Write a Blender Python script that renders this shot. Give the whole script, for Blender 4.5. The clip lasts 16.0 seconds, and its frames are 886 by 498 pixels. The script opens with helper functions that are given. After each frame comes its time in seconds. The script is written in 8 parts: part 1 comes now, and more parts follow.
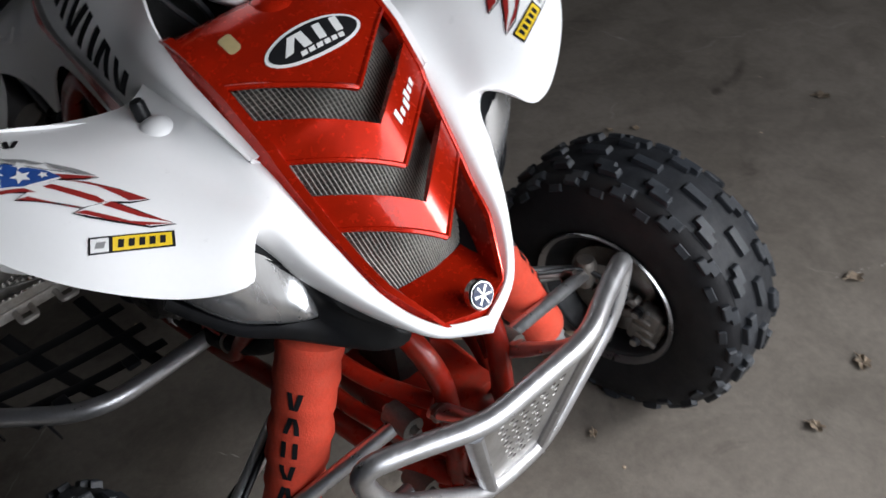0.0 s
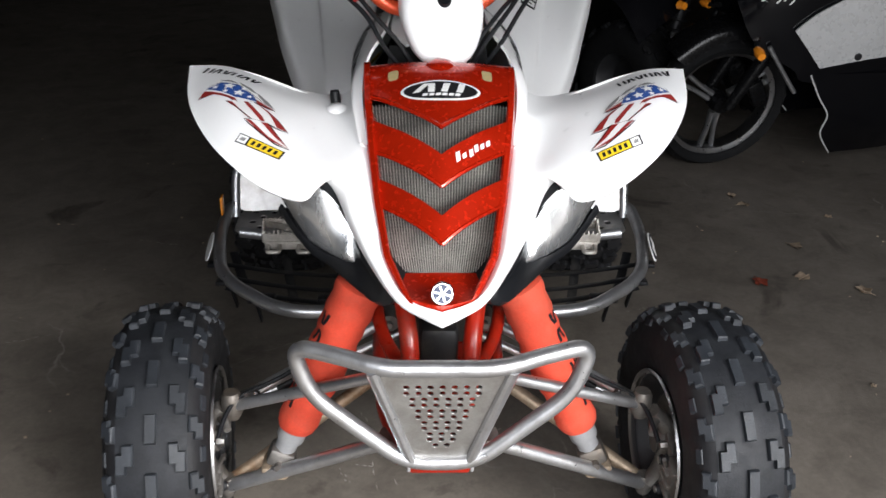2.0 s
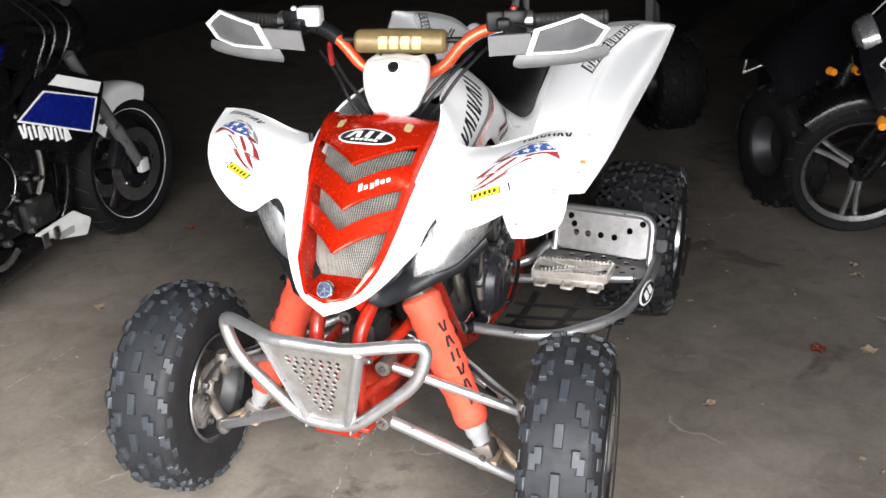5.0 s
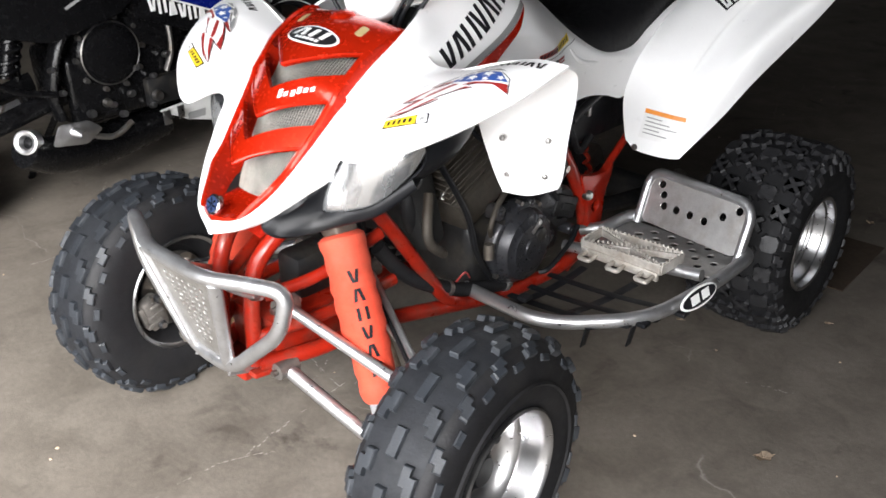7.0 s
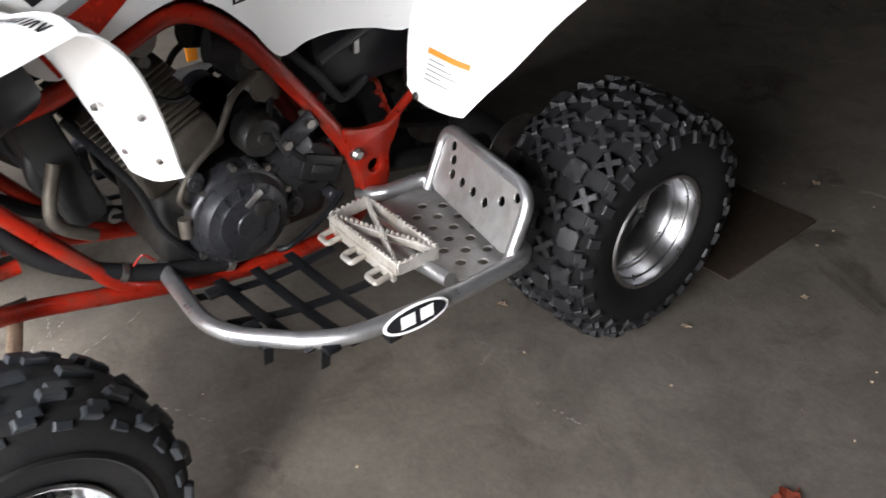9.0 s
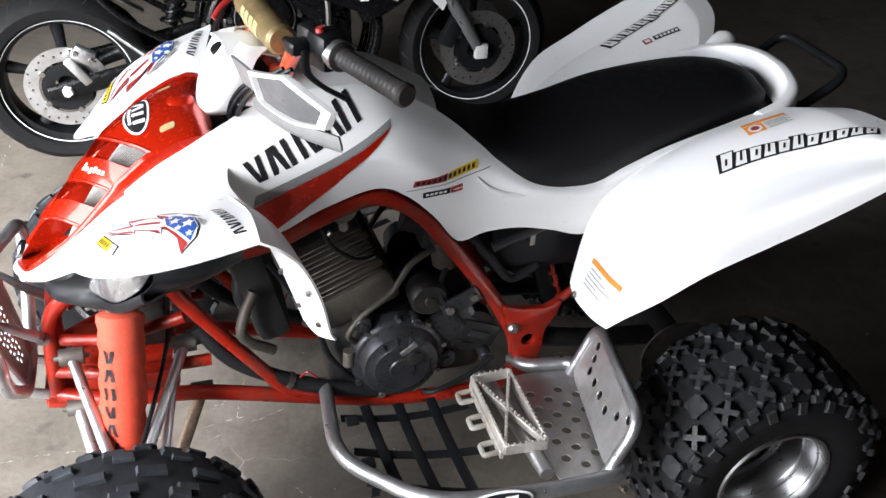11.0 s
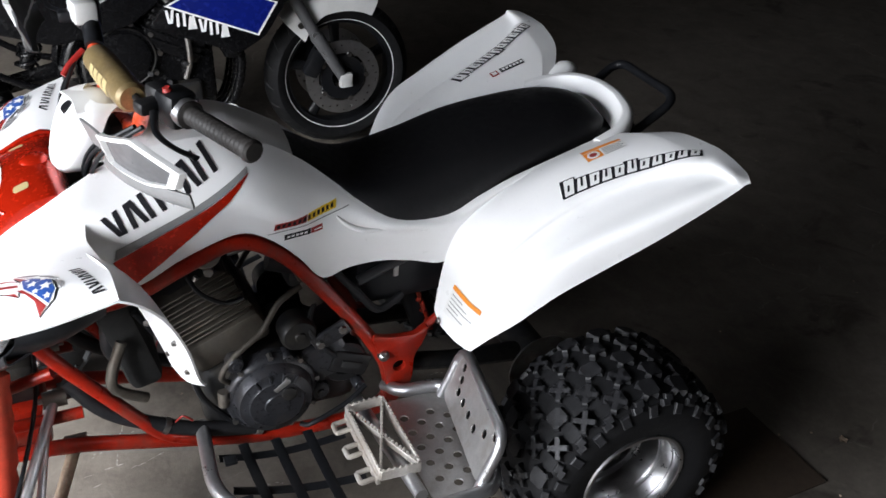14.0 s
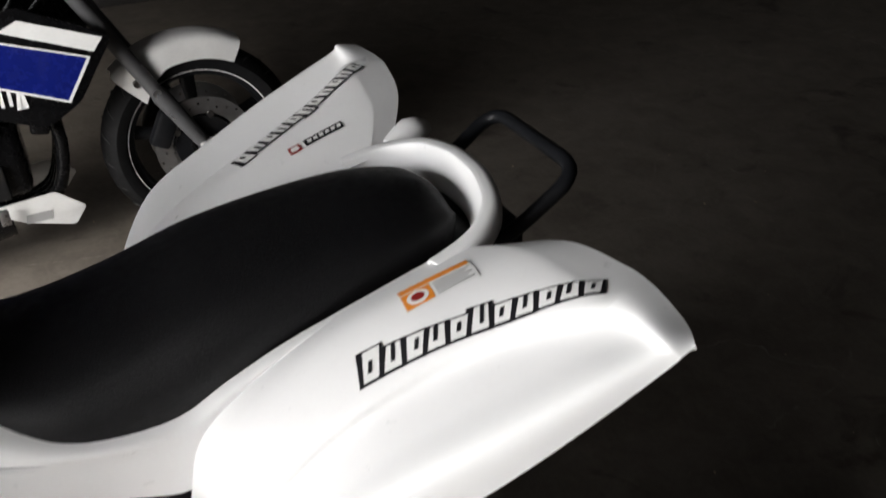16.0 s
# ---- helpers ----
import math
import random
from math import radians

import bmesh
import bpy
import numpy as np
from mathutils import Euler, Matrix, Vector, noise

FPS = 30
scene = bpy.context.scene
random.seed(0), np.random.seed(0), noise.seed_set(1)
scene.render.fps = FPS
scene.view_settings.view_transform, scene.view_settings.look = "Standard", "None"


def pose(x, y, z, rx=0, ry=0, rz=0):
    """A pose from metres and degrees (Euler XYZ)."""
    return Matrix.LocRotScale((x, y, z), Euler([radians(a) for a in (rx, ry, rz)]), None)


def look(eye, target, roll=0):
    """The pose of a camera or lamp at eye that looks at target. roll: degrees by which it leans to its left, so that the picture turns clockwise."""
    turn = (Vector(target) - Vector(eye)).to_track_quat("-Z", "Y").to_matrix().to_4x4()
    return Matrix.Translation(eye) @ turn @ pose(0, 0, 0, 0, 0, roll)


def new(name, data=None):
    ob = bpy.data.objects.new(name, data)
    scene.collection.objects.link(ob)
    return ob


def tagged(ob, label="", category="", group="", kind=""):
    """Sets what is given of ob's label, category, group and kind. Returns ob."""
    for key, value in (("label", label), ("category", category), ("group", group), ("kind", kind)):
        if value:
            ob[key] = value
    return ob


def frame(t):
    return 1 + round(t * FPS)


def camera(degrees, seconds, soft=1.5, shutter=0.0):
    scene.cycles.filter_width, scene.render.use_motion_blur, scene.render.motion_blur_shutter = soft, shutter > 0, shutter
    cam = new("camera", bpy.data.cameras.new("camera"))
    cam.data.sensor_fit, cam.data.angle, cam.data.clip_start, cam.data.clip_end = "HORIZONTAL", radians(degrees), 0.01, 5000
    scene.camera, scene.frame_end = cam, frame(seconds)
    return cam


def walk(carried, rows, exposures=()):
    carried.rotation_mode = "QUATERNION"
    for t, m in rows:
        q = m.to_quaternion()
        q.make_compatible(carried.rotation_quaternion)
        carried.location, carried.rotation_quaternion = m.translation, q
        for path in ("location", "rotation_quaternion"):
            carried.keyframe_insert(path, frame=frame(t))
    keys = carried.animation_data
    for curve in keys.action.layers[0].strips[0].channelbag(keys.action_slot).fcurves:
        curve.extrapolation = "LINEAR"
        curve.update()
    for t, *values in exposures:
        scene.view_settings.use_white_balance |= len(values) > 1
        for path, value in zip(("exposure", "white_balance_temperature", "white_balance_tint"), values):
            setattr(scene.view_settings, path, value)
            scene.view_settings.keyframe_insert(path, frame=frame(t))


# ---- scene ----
cam = camera(51.0, 16.0, shutter=0.2)
PATH = [
    (0, (-0.526, -1.309, 1.369), (0.449, -0.142, 0.07), -6.6),
    (0.5, (-0.333, -1.375, 1.28), (0.282, 0.078, 0.051), -4.8),
    (1, (-0.215, -1.463, 1.204), (0.168, 0.125, 0.049), -5.1),
    (1.5, (-0.045, -1.747, 1.22), (0.147, -0.047, 0.184), -0.0),
    (2, (-0.042, -1.99, 1.321), (0.018, -0.195, 0.442), 0.9),
    (2.5, (0.041, -2.203, 1.377), (-0.069, -0.43, 0.457), -2.2),
    (3, (0.234, -2.308, 1.405), (0.023, -0.508, 0.561), -0.8),
    (5.5, (0.987, -2.157, 1.436), (0.113, -0.529, 0.67), -2.6),
    (6, (1.164, -2.031, 1.421), (0.062, -0.568, 0.617), -3.0),
    (6.5, (1.271, -1.863, 1.359), (0.09, -0.489, 0.512), -3.0),
    (7, (1.293, -1.542, 1.281), (0.073, -0.234, 0.385), -0.0),
    (7.5, (1.334, -1.305, 1.259), (0.112, -0.139, 0.188), -2.2),
    (8, (1.441, -1.067, 1.253), (0.16, -0.046, 0.107), -2.0),
    (8.5, (1.484, -0.834, 1.276), (0.192, 0.132, 0.094), -0.8),
    (9, (1.456, -0.624, 1.274), (0.178, 0.382, 0.11), -0.4),
    (9.5, (1.498, -0.429, 1.362), (0.032, 0.378, 0.268), 0.3),
    (12, (1.605, -0.451, 1.686), (0.018, 0.031, 0.568), 3.1),
    (12.5, (1.633, -0.472, 1.708), (0.044, 0.054, 0.613), 2.8),
    (13, (1.657, -0.464, 1.713), (0.076, 0.113, 0.632), 3.3),
    (13.5, (1.657, -0.441, 1.707), (0.097, 0.209, 0.638), 3.8),
    (14, (1.635, -0.397, 1.693), (0.114, 0.345, 0.627), 3.9),
    (14.5, (1.507, -0.311, 1.635), (0.04, 0.5, 0.545), 3.8),
    (15, (1.303, -0.198, 1.514), (-0.08, 0.708, 0.389), 0.6),
    (15.5, (1.168, 0.028, 1.461), (-0.235, 0.850, 0.297), 0.0),
    (16, (1.033, 0.288, 1.442), (-0.538, 0.991, 0.424), -1.8),
]
walk(cam, [(t, look(eye, target, roll)) for t, eye, target, roll in PATH], exposures=[(0, 0.08, 6200, 10), (0.5, 0.12, 6200, 10), (1.0, 0.09, 6200, 10), (1.5, 0.21, 6250, 10), (2.5, 0.79, 6500, 10), (3.2, 1.02, 6500, 10), (5.5, 1.49, 6500, 10), (6.5, 1.4, 6500, 10), (7.5, 1.15, 6450, 10), (8.0, 1.08, 6400, 10), (8.5, 1.48, 6400, 10), (9.0, 1.87, 6450, 10), (9.7, 2.06, 6400, 10), (12.0, 1.53, 6200, 10), (13.5, 1.54, 6200, 10), (14.5, 1.45, 6250, 10), (16.0, 1.53, 6700, 10)])

# ---------------------------------------------------------------- light
world = bpy.data.worlds.new("sky")
scene.world = world
world.use_nodes = True
wn = world.node_tree.nodes
sky = wn.new("ShaderNodeTexSky")
sky.sky_type, sky.sun_disc = "NISHITA", False
sky.sun_elevation, sky.sun_rotation = radians(36), radians(135)
world.node_tree.links.new(sky.outputs["Color"], wn["Background"].inputs["Color"])
wn["Background"].inputs["Strength"].default_value = 0.06


def area_lamp(name, m, w, h, power, colour=(1, 1, 1)):
    lamp = bpy.data.lights.new(name, "AREA")
    lamp.shape, lamp.size, lamp.size_y = "RECTANGLE", w, h
    lamp.energy, lamp.color = power, colour
    ob = new(name, lamp)
    ob.matrix_world = m
    return ob


# daylight through the open garage door
area_lamp("door_daylight", look((0.78, -2.68, 1.34), (0.30, -0.3, 0.30)), 3.15, 1.70, 85.0, (0.985, 0.985, 1.0))
sun = bpy.data.lights.new("sun", "SUN")
sun.energy, sun.angle, sun.color = 6.5, radians(30), (1.0, 0.985, 0.96)
sun_ob = new("sun", sun)
sun_ob.matrix_world = look((4.5, -4.5, 4.92), (0, 0, 0.3))


# ---------------------------------------------------------------- materials
def mat(name, colour, rough=0.5, metal=0.0, coat=0.0, vary=0.12, scale=18.0, bump=0.0, bump_scale=120.0,
        dirt=None, dirt_amount=0.0, dirt_scale=6.0, per_object=0.0, rough_vary=0.1, spec=0.5, grain=None):
    """A painted, cast or moulded surface: colour that varies at two scales, stains, fine relief."""
    m = bpy.data.materials.new(name)
    m.use_nodes = True
    nt = m.node_tree
    n, l = nt.nodes, nt.links
    b = n["Principled BSDF"]
    co = n.new("ShaderNodeTexCoord")
    src = co.outputs["Object"]
    if grain:
        mp = n.new("ShaderNodeMapping")
        mp.inputs["Scale"].default_value = grain
        l.new(src, mp.inputs["Vector"])
        src = mp.outputs["Vector"]
    def noise_tex(s, detail, rough_=0.6):
        t = n.new("ShaderNodeTexNoise")
        t.inputs["Scale"].default_value, t.inputs["Detail"].default_value, t.inputs["Roughness"].default_value = s, detail, rough_
        l.new(src, t.inputs["Vector"])
        return t.outputs["Fac"]
    def ramp(v, lo, hi, a=0.3, z=0.7):
        r = n.new("ShaderNodeMapRange")
        r.inputs["From Min"].default_value, r.inputs["From Max"].default_value = a, z
        r.inputs["To Min"].default_value, r.inputs["To Max"].default_value = lo, hi
        l.new(v, r.inputs["Value"])
        return r.outputs["Result"]
    def mul(c, f):
        x = n.new("ShaderNodeMix")
        x.data_type, x.blend_type = "RGBA", "MULTIPLY"
        x.inputs["Factor"].default_value = 1.0
        l.new(c, x.inputs["A"])
        l.new(f, x.inputs["B"])
        return x.outputs["Result"]
    rgb = n.new("ShaderNodeRGB")
    rgb.outputs[0].default_value = (*colour, 1)
    c = rgb.outputs[0]
    c = mul(c, ramp(noise_tex(scale, 4), 1 - vary, 1 + vary))
    c = mul(c, ramp(noise_tex(scale * 9, 3), 1 - vary * 0.6, 1 + vary * 0.6))
    if per_object:
        oi = n.new("ShaderNodeObjectInfo")
        c = mul(c, ramp(oi.outputs["Random"], 1 - per_object, 1 + per_object, 0, 1))
    if dirt:
        x = n.new("ShaderNodeMix")
        x.data_type = "RGBA"
        l.new(ramp(noise_tex(dirt_scale, 6, 0.7), 0, dirt_amount, 0.48, 0.66), x.inputs["Factor"])
        l.new(c, x.inputs["A"])
        x.inputs["B"].default_value = (*dirt, 1)
        c = x.outputs["Result"]
    l.new(c, b.inputs["Base Color"])
    l.new(ramp(noise_tex(scale * 2.3, 5), max(0.02, rough - rough_vary), min(1, rough + rough_vary)), b.inputs["Roughness"])
    b.inputs["Metallic"].default_value = metal
    b.inputs["Coat Weight"].default_value = coat
    b.inputs["Coat Roughness"].default_value = 0.06
    b.inputs["Specular IOR Level"].default_value = spec
    if bump:
        bp = n.new("ShaderNodeBump")
        bp.inputs["Strength"].default_value, bp.inputs["Distance"].default_value = bump, 0.002
        l.new(noise_tex(bump_scale, 4), bp.inputs["Height"])
        l.new(bp.outputs["Normal"], b.inputs["Normal"])
    return m


WHITE = mat("white_plastic", (0.86, 0.86, 0.86), 0.32, vary=0.010, rough_vary=0.05, dirt=(0.66, 0.64, 0.61), dirt_amount=0.012, dirt_scale=9)
RED = mat("red_metallic_paint", (0.47, 0.016, 0.003), 0.26, metal=0.45, spec=0.15, rough_vary=0.03, coat=0.50, vary=0.08, scale=40)
FRAME_RED = mat("frame_red_paint", (0.27, 0.012, 0.004), 0.34, spec=0.3, coat=0.15, vary=0.15, dirt=(0.10, 0.05, 0.035), dirt_amount=0.5, dirt_scale=14)
ORANGE = mat("orange_cover_cloth", (0.60, 0.056, 0.024), 0.8, vary=0.12, scale=25, bump=0.4, bump_scale=300, dirt=(0.4, 0.09, 0.05), dirt_amount=0.4)
BAR_RED = mat("bar_red_anodised", (0.75, 0.09, 0.03), 0.3, metal=0.4, coat=0.4)
ALU = mat("brushed_aluminium", (0.62, 0.62, 0.63), 0.38, metal=1.0, vary=0.08, scale=30, bump=0.15, bump_scale=260, dirt=(0.35, 0.33, 0.3), dirt_amount=0.35)
SILVER = mat("silver_powder_coat", (0.52, 0.525, 0.54), 0.36, metal=0.90, vary=0.08, scale=25, bump=0.12, bump_scale=200, dirt=(0.30, 0.27, 0.24), dirt_amount=0.4)
CAST = mat("cast_alloy", (0.19, 0.178, 0.165), 0.55, metal=0.8, vary=0.2, scale=40, bump=0.5, bump_scale=160, dirt=(0.20, 0.15, 0.10), dirt_amount=0.6)
RUST = mat("rusty_silver_tube", (0.42, 0.33, 0.24), 0.55, metal=0.6, vary=0.3, scale=16, dirt=(0.20, 0.09, 0.03), dirt_amount=0.9, dirt_scale=10)
RIM = mat("polished_alloy_rim", (0.46, 0.46, 0.47), 0.30, metal=1.0, vary=0.06, scale=20, rough_vary=0.04, dirt=(0.34, 0.32, 0.29), dirt_amount=0.2, dirt_scale=20)
RUBBER = mat("black_rubber", (0.009, 0.009, 0.0105), 0.65, spec=0.3, vary=0.25, scale=14, bump=0.35, bump_scale=180, dirt=(0.020, 0.019, 0.018), dirt_amount=0.6, dirt_scale=5)
KNOB = mat("worn_tread_rubber", (0.016, 0.019, 0.024), 0.55, vary=0.3, scale=40, bump=0.4, bump_scale=260, dirt=(0.050, 0.055, 0.062), dirt_amount=0.65, dirt_scale=12, per_object=0.18)
BLACK = mat("black_plastic", (0.008, 0.0085, 0.010), 0.38, spec=0.20, vary=0.2, scale=20, dirt=(0.03, 0.028, 0.025), dirt_amount=0.3)
# colour of hidden black parts, and of the shade painted into gaps and holes
DARK = mat("black_parts_and_gap_shade", (0.010, 0.010, 0.010), 0.8, vary=0.2)
SEAT = mat("black_vinyl", (0.006, 0.006, 0.007), 0.55, spec=0.25, vary=0.15, scale=30, bump=0.5, bump_scale=420)
ENGINE = mat("engine_grey", (0.030, 0.031, 0.036), 0.32, metal=0.40, vary=0.2, scale=30, bump=0.3, bump_scale=200, dirt=(0.07, 0.06, 0.05), dirt_amount=0.5, dirt_scale=9)
ENGINE_DK = mat("engine_black", (0.012, 0.012, 0.013), 0.5, metal=0.3, vary=0.25, scale=30, dirt=(0.05, 0.044, 0.035), dirt_amount=0.7, dirt_scale=12)
STEEL = mat("steel", (0.35, 0.34, 0.33), 0.38, metal=1.0, vary=0.15, scale=30, dirt=(0.15, 0.10, 0.06), dirt_amount=0.5, dirt_scale=20)
GREY = mat("grey_plastic", (0.26, 0.26, 0.265), 0.45, vary=0.08)
GREY_LT = mat("light_grey_plastic", (0.55, 0.55, 0.54), 0.4, vary=0.05)
GOLD = mat("gold_vinyl_pad", (0.20, 0.145, 0.065), 0.42, metal=0.3, vary=0.2, scale=30, bump=0.3, bump_scale=200)
INK = mat("black_vinyl_decal", (0.010, 0.010, 0.012), 0.6, spec=0.2, vary=0.1)
PALE = mat("white_vinyl_decal", (0.80, 0.80, 0.79), 0.4, vary=0.04)
YELLOW = mat("yellow_vinyl_decal", (0.80, 0.55, 0.02), 0.4, vary=0.06)
ORANGE_D = mat("orange_vinyl_decal", (0.80, 0.27, 0.03), 0.45, vary=0.06)
BLUE_D = mat("blue_vinyl_decal", (0.022, 0.075, 0.30), 0.4, vary=0.15)
RED_D = mat("red_vinyl_decal", (0.27, 0.018, 0.015), 0.4, vary=0.1)
GREY_D = mat("grey_vinyl_decal", (0.24, 0.24, 0.24), 0.4, vary=0.06)
BLUE = mat("blue_metallic_paint", (0.006, 0.015, 0.21), 0.25, metal=0.3, coat=0.6, vary=0.08)
LENS = mat("clear_headlamp_lens", (0.60, 0.61, 0.62), 0.24, metal=0.85, coat=0.6, vary=0.08, scale=16, bump=0.25, bump_scale=60, grain=(1.0, 1.0, 0.15))
PALE_GOLD = mat("pale_gold_print", (0.50, 0.40, 0.20), 0.45, metal=0.2, vary=0.1)
GRILLE = mat("silver_grille_wire", (0.30, 0.29, 0.26), 0.5, metal=0.2, vary=0.25, scale=30)
GRIP = mat("worn_grip_rubber", (0.024, 0.021, 0.019), 0.6, vary=0.2, scale=30)
BLACK_METAL = mat("dull_black_metal", (0.022, 0.022, 0.024), 0.45, metal=0.3, vary=0.2, scale=25)
GUARD = mat("dark_grey_guard", (0.085, 0.085, 0.088), 0.5, vary=0.1)
GUARD_LT = mat("mid_grey_guard", (0.14, 0.14, 0.14), 0.45, vary=0.1)
NIGHT = mat("satin_black_metal", (0.004, 0.004, 0.0045), 0.24, spec=0.28, vary=0.2, scale=30)
SCUFF = mat("pale_scuff", (0.34, 0.32, 0.29), 0.8, vary=0.3, scale=40)
BADGE_BLUE = mat("dark_blue_enamel", (0.018, 0.030, 0.075), 0.3, vary=0.1)
ROAD_TYRE = mat("smooth_tyre_rubber", (0.005, 0.005, 0.0055), 0.75, spec=0.2, vary=0.2)
RUBBER_DK = mat("dark_tread_rubber", (0.009, 0.009, 0.010), 0.7, spec=0.3, vary=0.25, scale=14, bump=0.3, bump_scale=180)
KNOB_DK = mat("dark_knob_rubber", (0.019, 0.019, 0.021), 0.5, vary=0.3, scale=40, bump=0.4, bump_scale=260, dirt=(0.034, 0.034, 0.035), dirt_amount=0.5, dirt_scale=12, per_object=0.2)
TREAD = mat("dusty_tread_ground", (0.0095, 0.0105, 0.013), 0.6, spec=0.3, vary=0.3, scale=30, bump=0.3, bump_scale=220, dirt=(0.020, 0.022, 0.025), dirt_amount=0.6, dirt_scale=9)
PEG = mat("light_cast_alloy", (0.52, 0.49, 0.45), 0.5, metal=0.55, vary=0.18, scale=40, bump=0.4, bump_scale=180, dirt=(0.28, 0.22, 0.16), dirt_amount=0.5, dirt_scale=14)
SHEET_ALU = mat("dull_sheet_aluminium", (0.55, 0.54, 0.53), 0.42, metal=0.80, vary=0.10, scale=35, bump=0.15, bump_scale=240, dirt=(0.30, 0.25, 0.20), dirt_amount=0.4, dirt_scale=16)
PLATE_ALU = mat("brushed_plate_aluminium", (0.40, 0.39, 0.375), 0.42, metal=0.85, vary=0.10, scale=35, bump=0.15, bump_scale=240, dirt=(0.22, 0.19, 0.16), dirt_amount=0.4, dirt_scale=16)
FIN = mat("dusty_engine_fin", (0.066, 0.058, 0.048), 0.6, metal=0.5, vary=0.25, scale=30, dirt=(0.05, 0.038, 0.027), dirt_amount=0.8, dirt_scale=22)
CORE = mat("dusty_radiator_core", (0.062, 0.060, 0.054), 0.7, vary=0.35, scale=26, bump=0.4, bump_scale=300, dirt=(0.15, 0.14, 0.12), dirt_amount=0.5, dirt_scale=30)
CORE_WIRE = mat("radiator_wire", (0.16, 0.155, 0.14), 0.5, metal=0.3, vary=0.3, scale=30)
CHROME = mat("chrome_badge", (0.72, 0.72, 0.74), 0.18, metal=1.0, vary=0.04, rough_vary=0.04)
AMBER = mat("amber_lens", (0.85, 0.28, 0.02), 0.2, coat=0.6, vary=0.05)
LEAF = mat("dry_leaf", (0.32, 0.25, 0.18), 0.8, vary=0.3, scale=60, per_object=0.35)
LEAF_RED = mat("red_dry_leaf", (0.30, 0.06, 0.03), 0.8, vary=0.3, scale=60)
CARD = mat("brown_cardboard", (0.042, 0.027, 0.016), 0.9, vary=0.15, scale=30)
# near-black so that the room's deep shade is in the wall colour
WALL = mat("shade_black_wall", (0.015, 0.013, 0.012), 0.9, vary=0.2, scale=3, bump=0.3, bump_scale=60)


def concrete():
    m = bpy.data.materials.new("concrete")
    m.use_nodes = True
    nt = m.node_tree
    n, l = nt.nodes, nt.links
    b = n["Principled BSDF"]
    co = n.new("ShaderNodeTexCoord").outputs["Object"]
    def noise_tex(s, d, r=0.6, dist=0.0):
        t = n.new("ShaderNodeTexNoise")
        t.inputs["Scale"].default_value, t.inputs["Detail"].default_value, t.inputs["Roughness"].default_value = s, d, r
        t.inputs["Distortion"].default_value = dist
        l.new(co, t.inputs["Vector"])
        return t.outputs["Fac"]
    def ramp(v, stops):
        r = n.new("ShaderNodeValToRGB")
        els = r.color_ramp.elements
        while len(els) < len(stops):
            els.new(0.5)
        for e, (p, c) in zip(els, stops):
            e.position, e.color = p, (*c, 1)
        l.new(v, r.inputs["Fac"])
        return r.outputs["Color"]
    def mix(a, bb, kind="MULTIPLY", f=1.0):
        x = n.new("ShaderNodeMix")
        x.data_type, x.blend_type = "RGBA", kind
        x.inputs["Factor"].default_value = f
        l.new(a, x.inputs["A"])
        l.new(bb, x.inputs["B"])
        return x.outputs["Result"]
    c = ramp(noise_tex(1.6, 6, 0.65), [(0.3, (0.124, 0.107, 0.089)), (0.7, (0.184, 0.162, 0.137))])
    c = mix(c, ramp(noise_tex(7, 6, 0.7, 0.6), [(0.35, (0.72, 0.71, 0.70)), (0.6, (1.02, 1.02, 1.02))]))
    c = mix(c, ramp(noise_tex(60, 5, 0.7), [(0.3, (0.86, 0.86, 0.86)), (0.7, (1.1, 1.1, 1.1))]))
    # oil stains, and pale scratches
    c = mix(c, ramp(noise_tex(3.1, 5, 0.6, 1.2), [(0.30, (0.45, 0.43, 0.42)), (0.40, (1, 1, 1))]))
    wv = n.new("ShaderNodeTexVoronoi")
    wv.feature = "DISTANCE_TO_EDGE"
    wv.inputs["Scale"].default_value = 1.5
    wp = n.new("ShaderNodeVectorMath")
    wp.operation = "MULTIPLY_ADD"
    nz = n.new("ShaderNodeTexNoise")
    nz.inputs["Scale"].default_value, nz.inputs["Detail"].default_value = 5, 6
    l.new(co, nz.inputs["Vector"])
    l.new(nz.outputs["Color"], wp.inputs[0])
    wp.inputs[1].default_value = (0.25, 0.25, 0.0)
    l.new(co, wp.inputs[2])
    l.new(wp.outputs[0], wv.inputs["Vector"])
    line = ramp(wv.outputs["Distance"], [(0.0, (0.6, 0.6, 0.6)), (0.0045, (0, 0, 0))])
    gate = ramp(noise_tex(2.2, 4, 0.7, 0.4), [(0.52, (0, 0, 0)), (0.62, (1, 1, 1))])
    lg = mix(line, gate)
    pale = n.new("ShaderNodeRGB")
    pale.outputs[0].default_value = (0.36, 0.34, 0.31, 1)
    x = n.new("ShaderNodeMix")
    x.data_type = "RGBA"
    l.new(lg, x.inputs["Factor"])
    l.new(c, x.inputs["A"])
    l.new(pale.outputs[0], x.inputs["B"])
    l.new(x.outputs["Result"], b.inputs["Base Color"])
    rr = n.new("ShaderNodeMapRange")
    rr.inputs["To Min"].default_value, rr.inputs["To Max"].default_value = 0.45, 0.8
    l.new(noise_tex(9, 5), rr.inputs["Value"])
    l.new(rr.outputs["Result"], b.inputs["Roughness"])
    bp = n.new("ShaderNodeBump")
    bp.inputs["Strength"].default_value, bp.inputs["Distance"].default_value = 0.35, 0.003
    l.new(noise_tex(90, 5, 0.7), bp.inputs["Height"])
    l.new(bp.outputs["Normal"], b.inputs["Normal"])
    return m


CONCRETE = concrete()


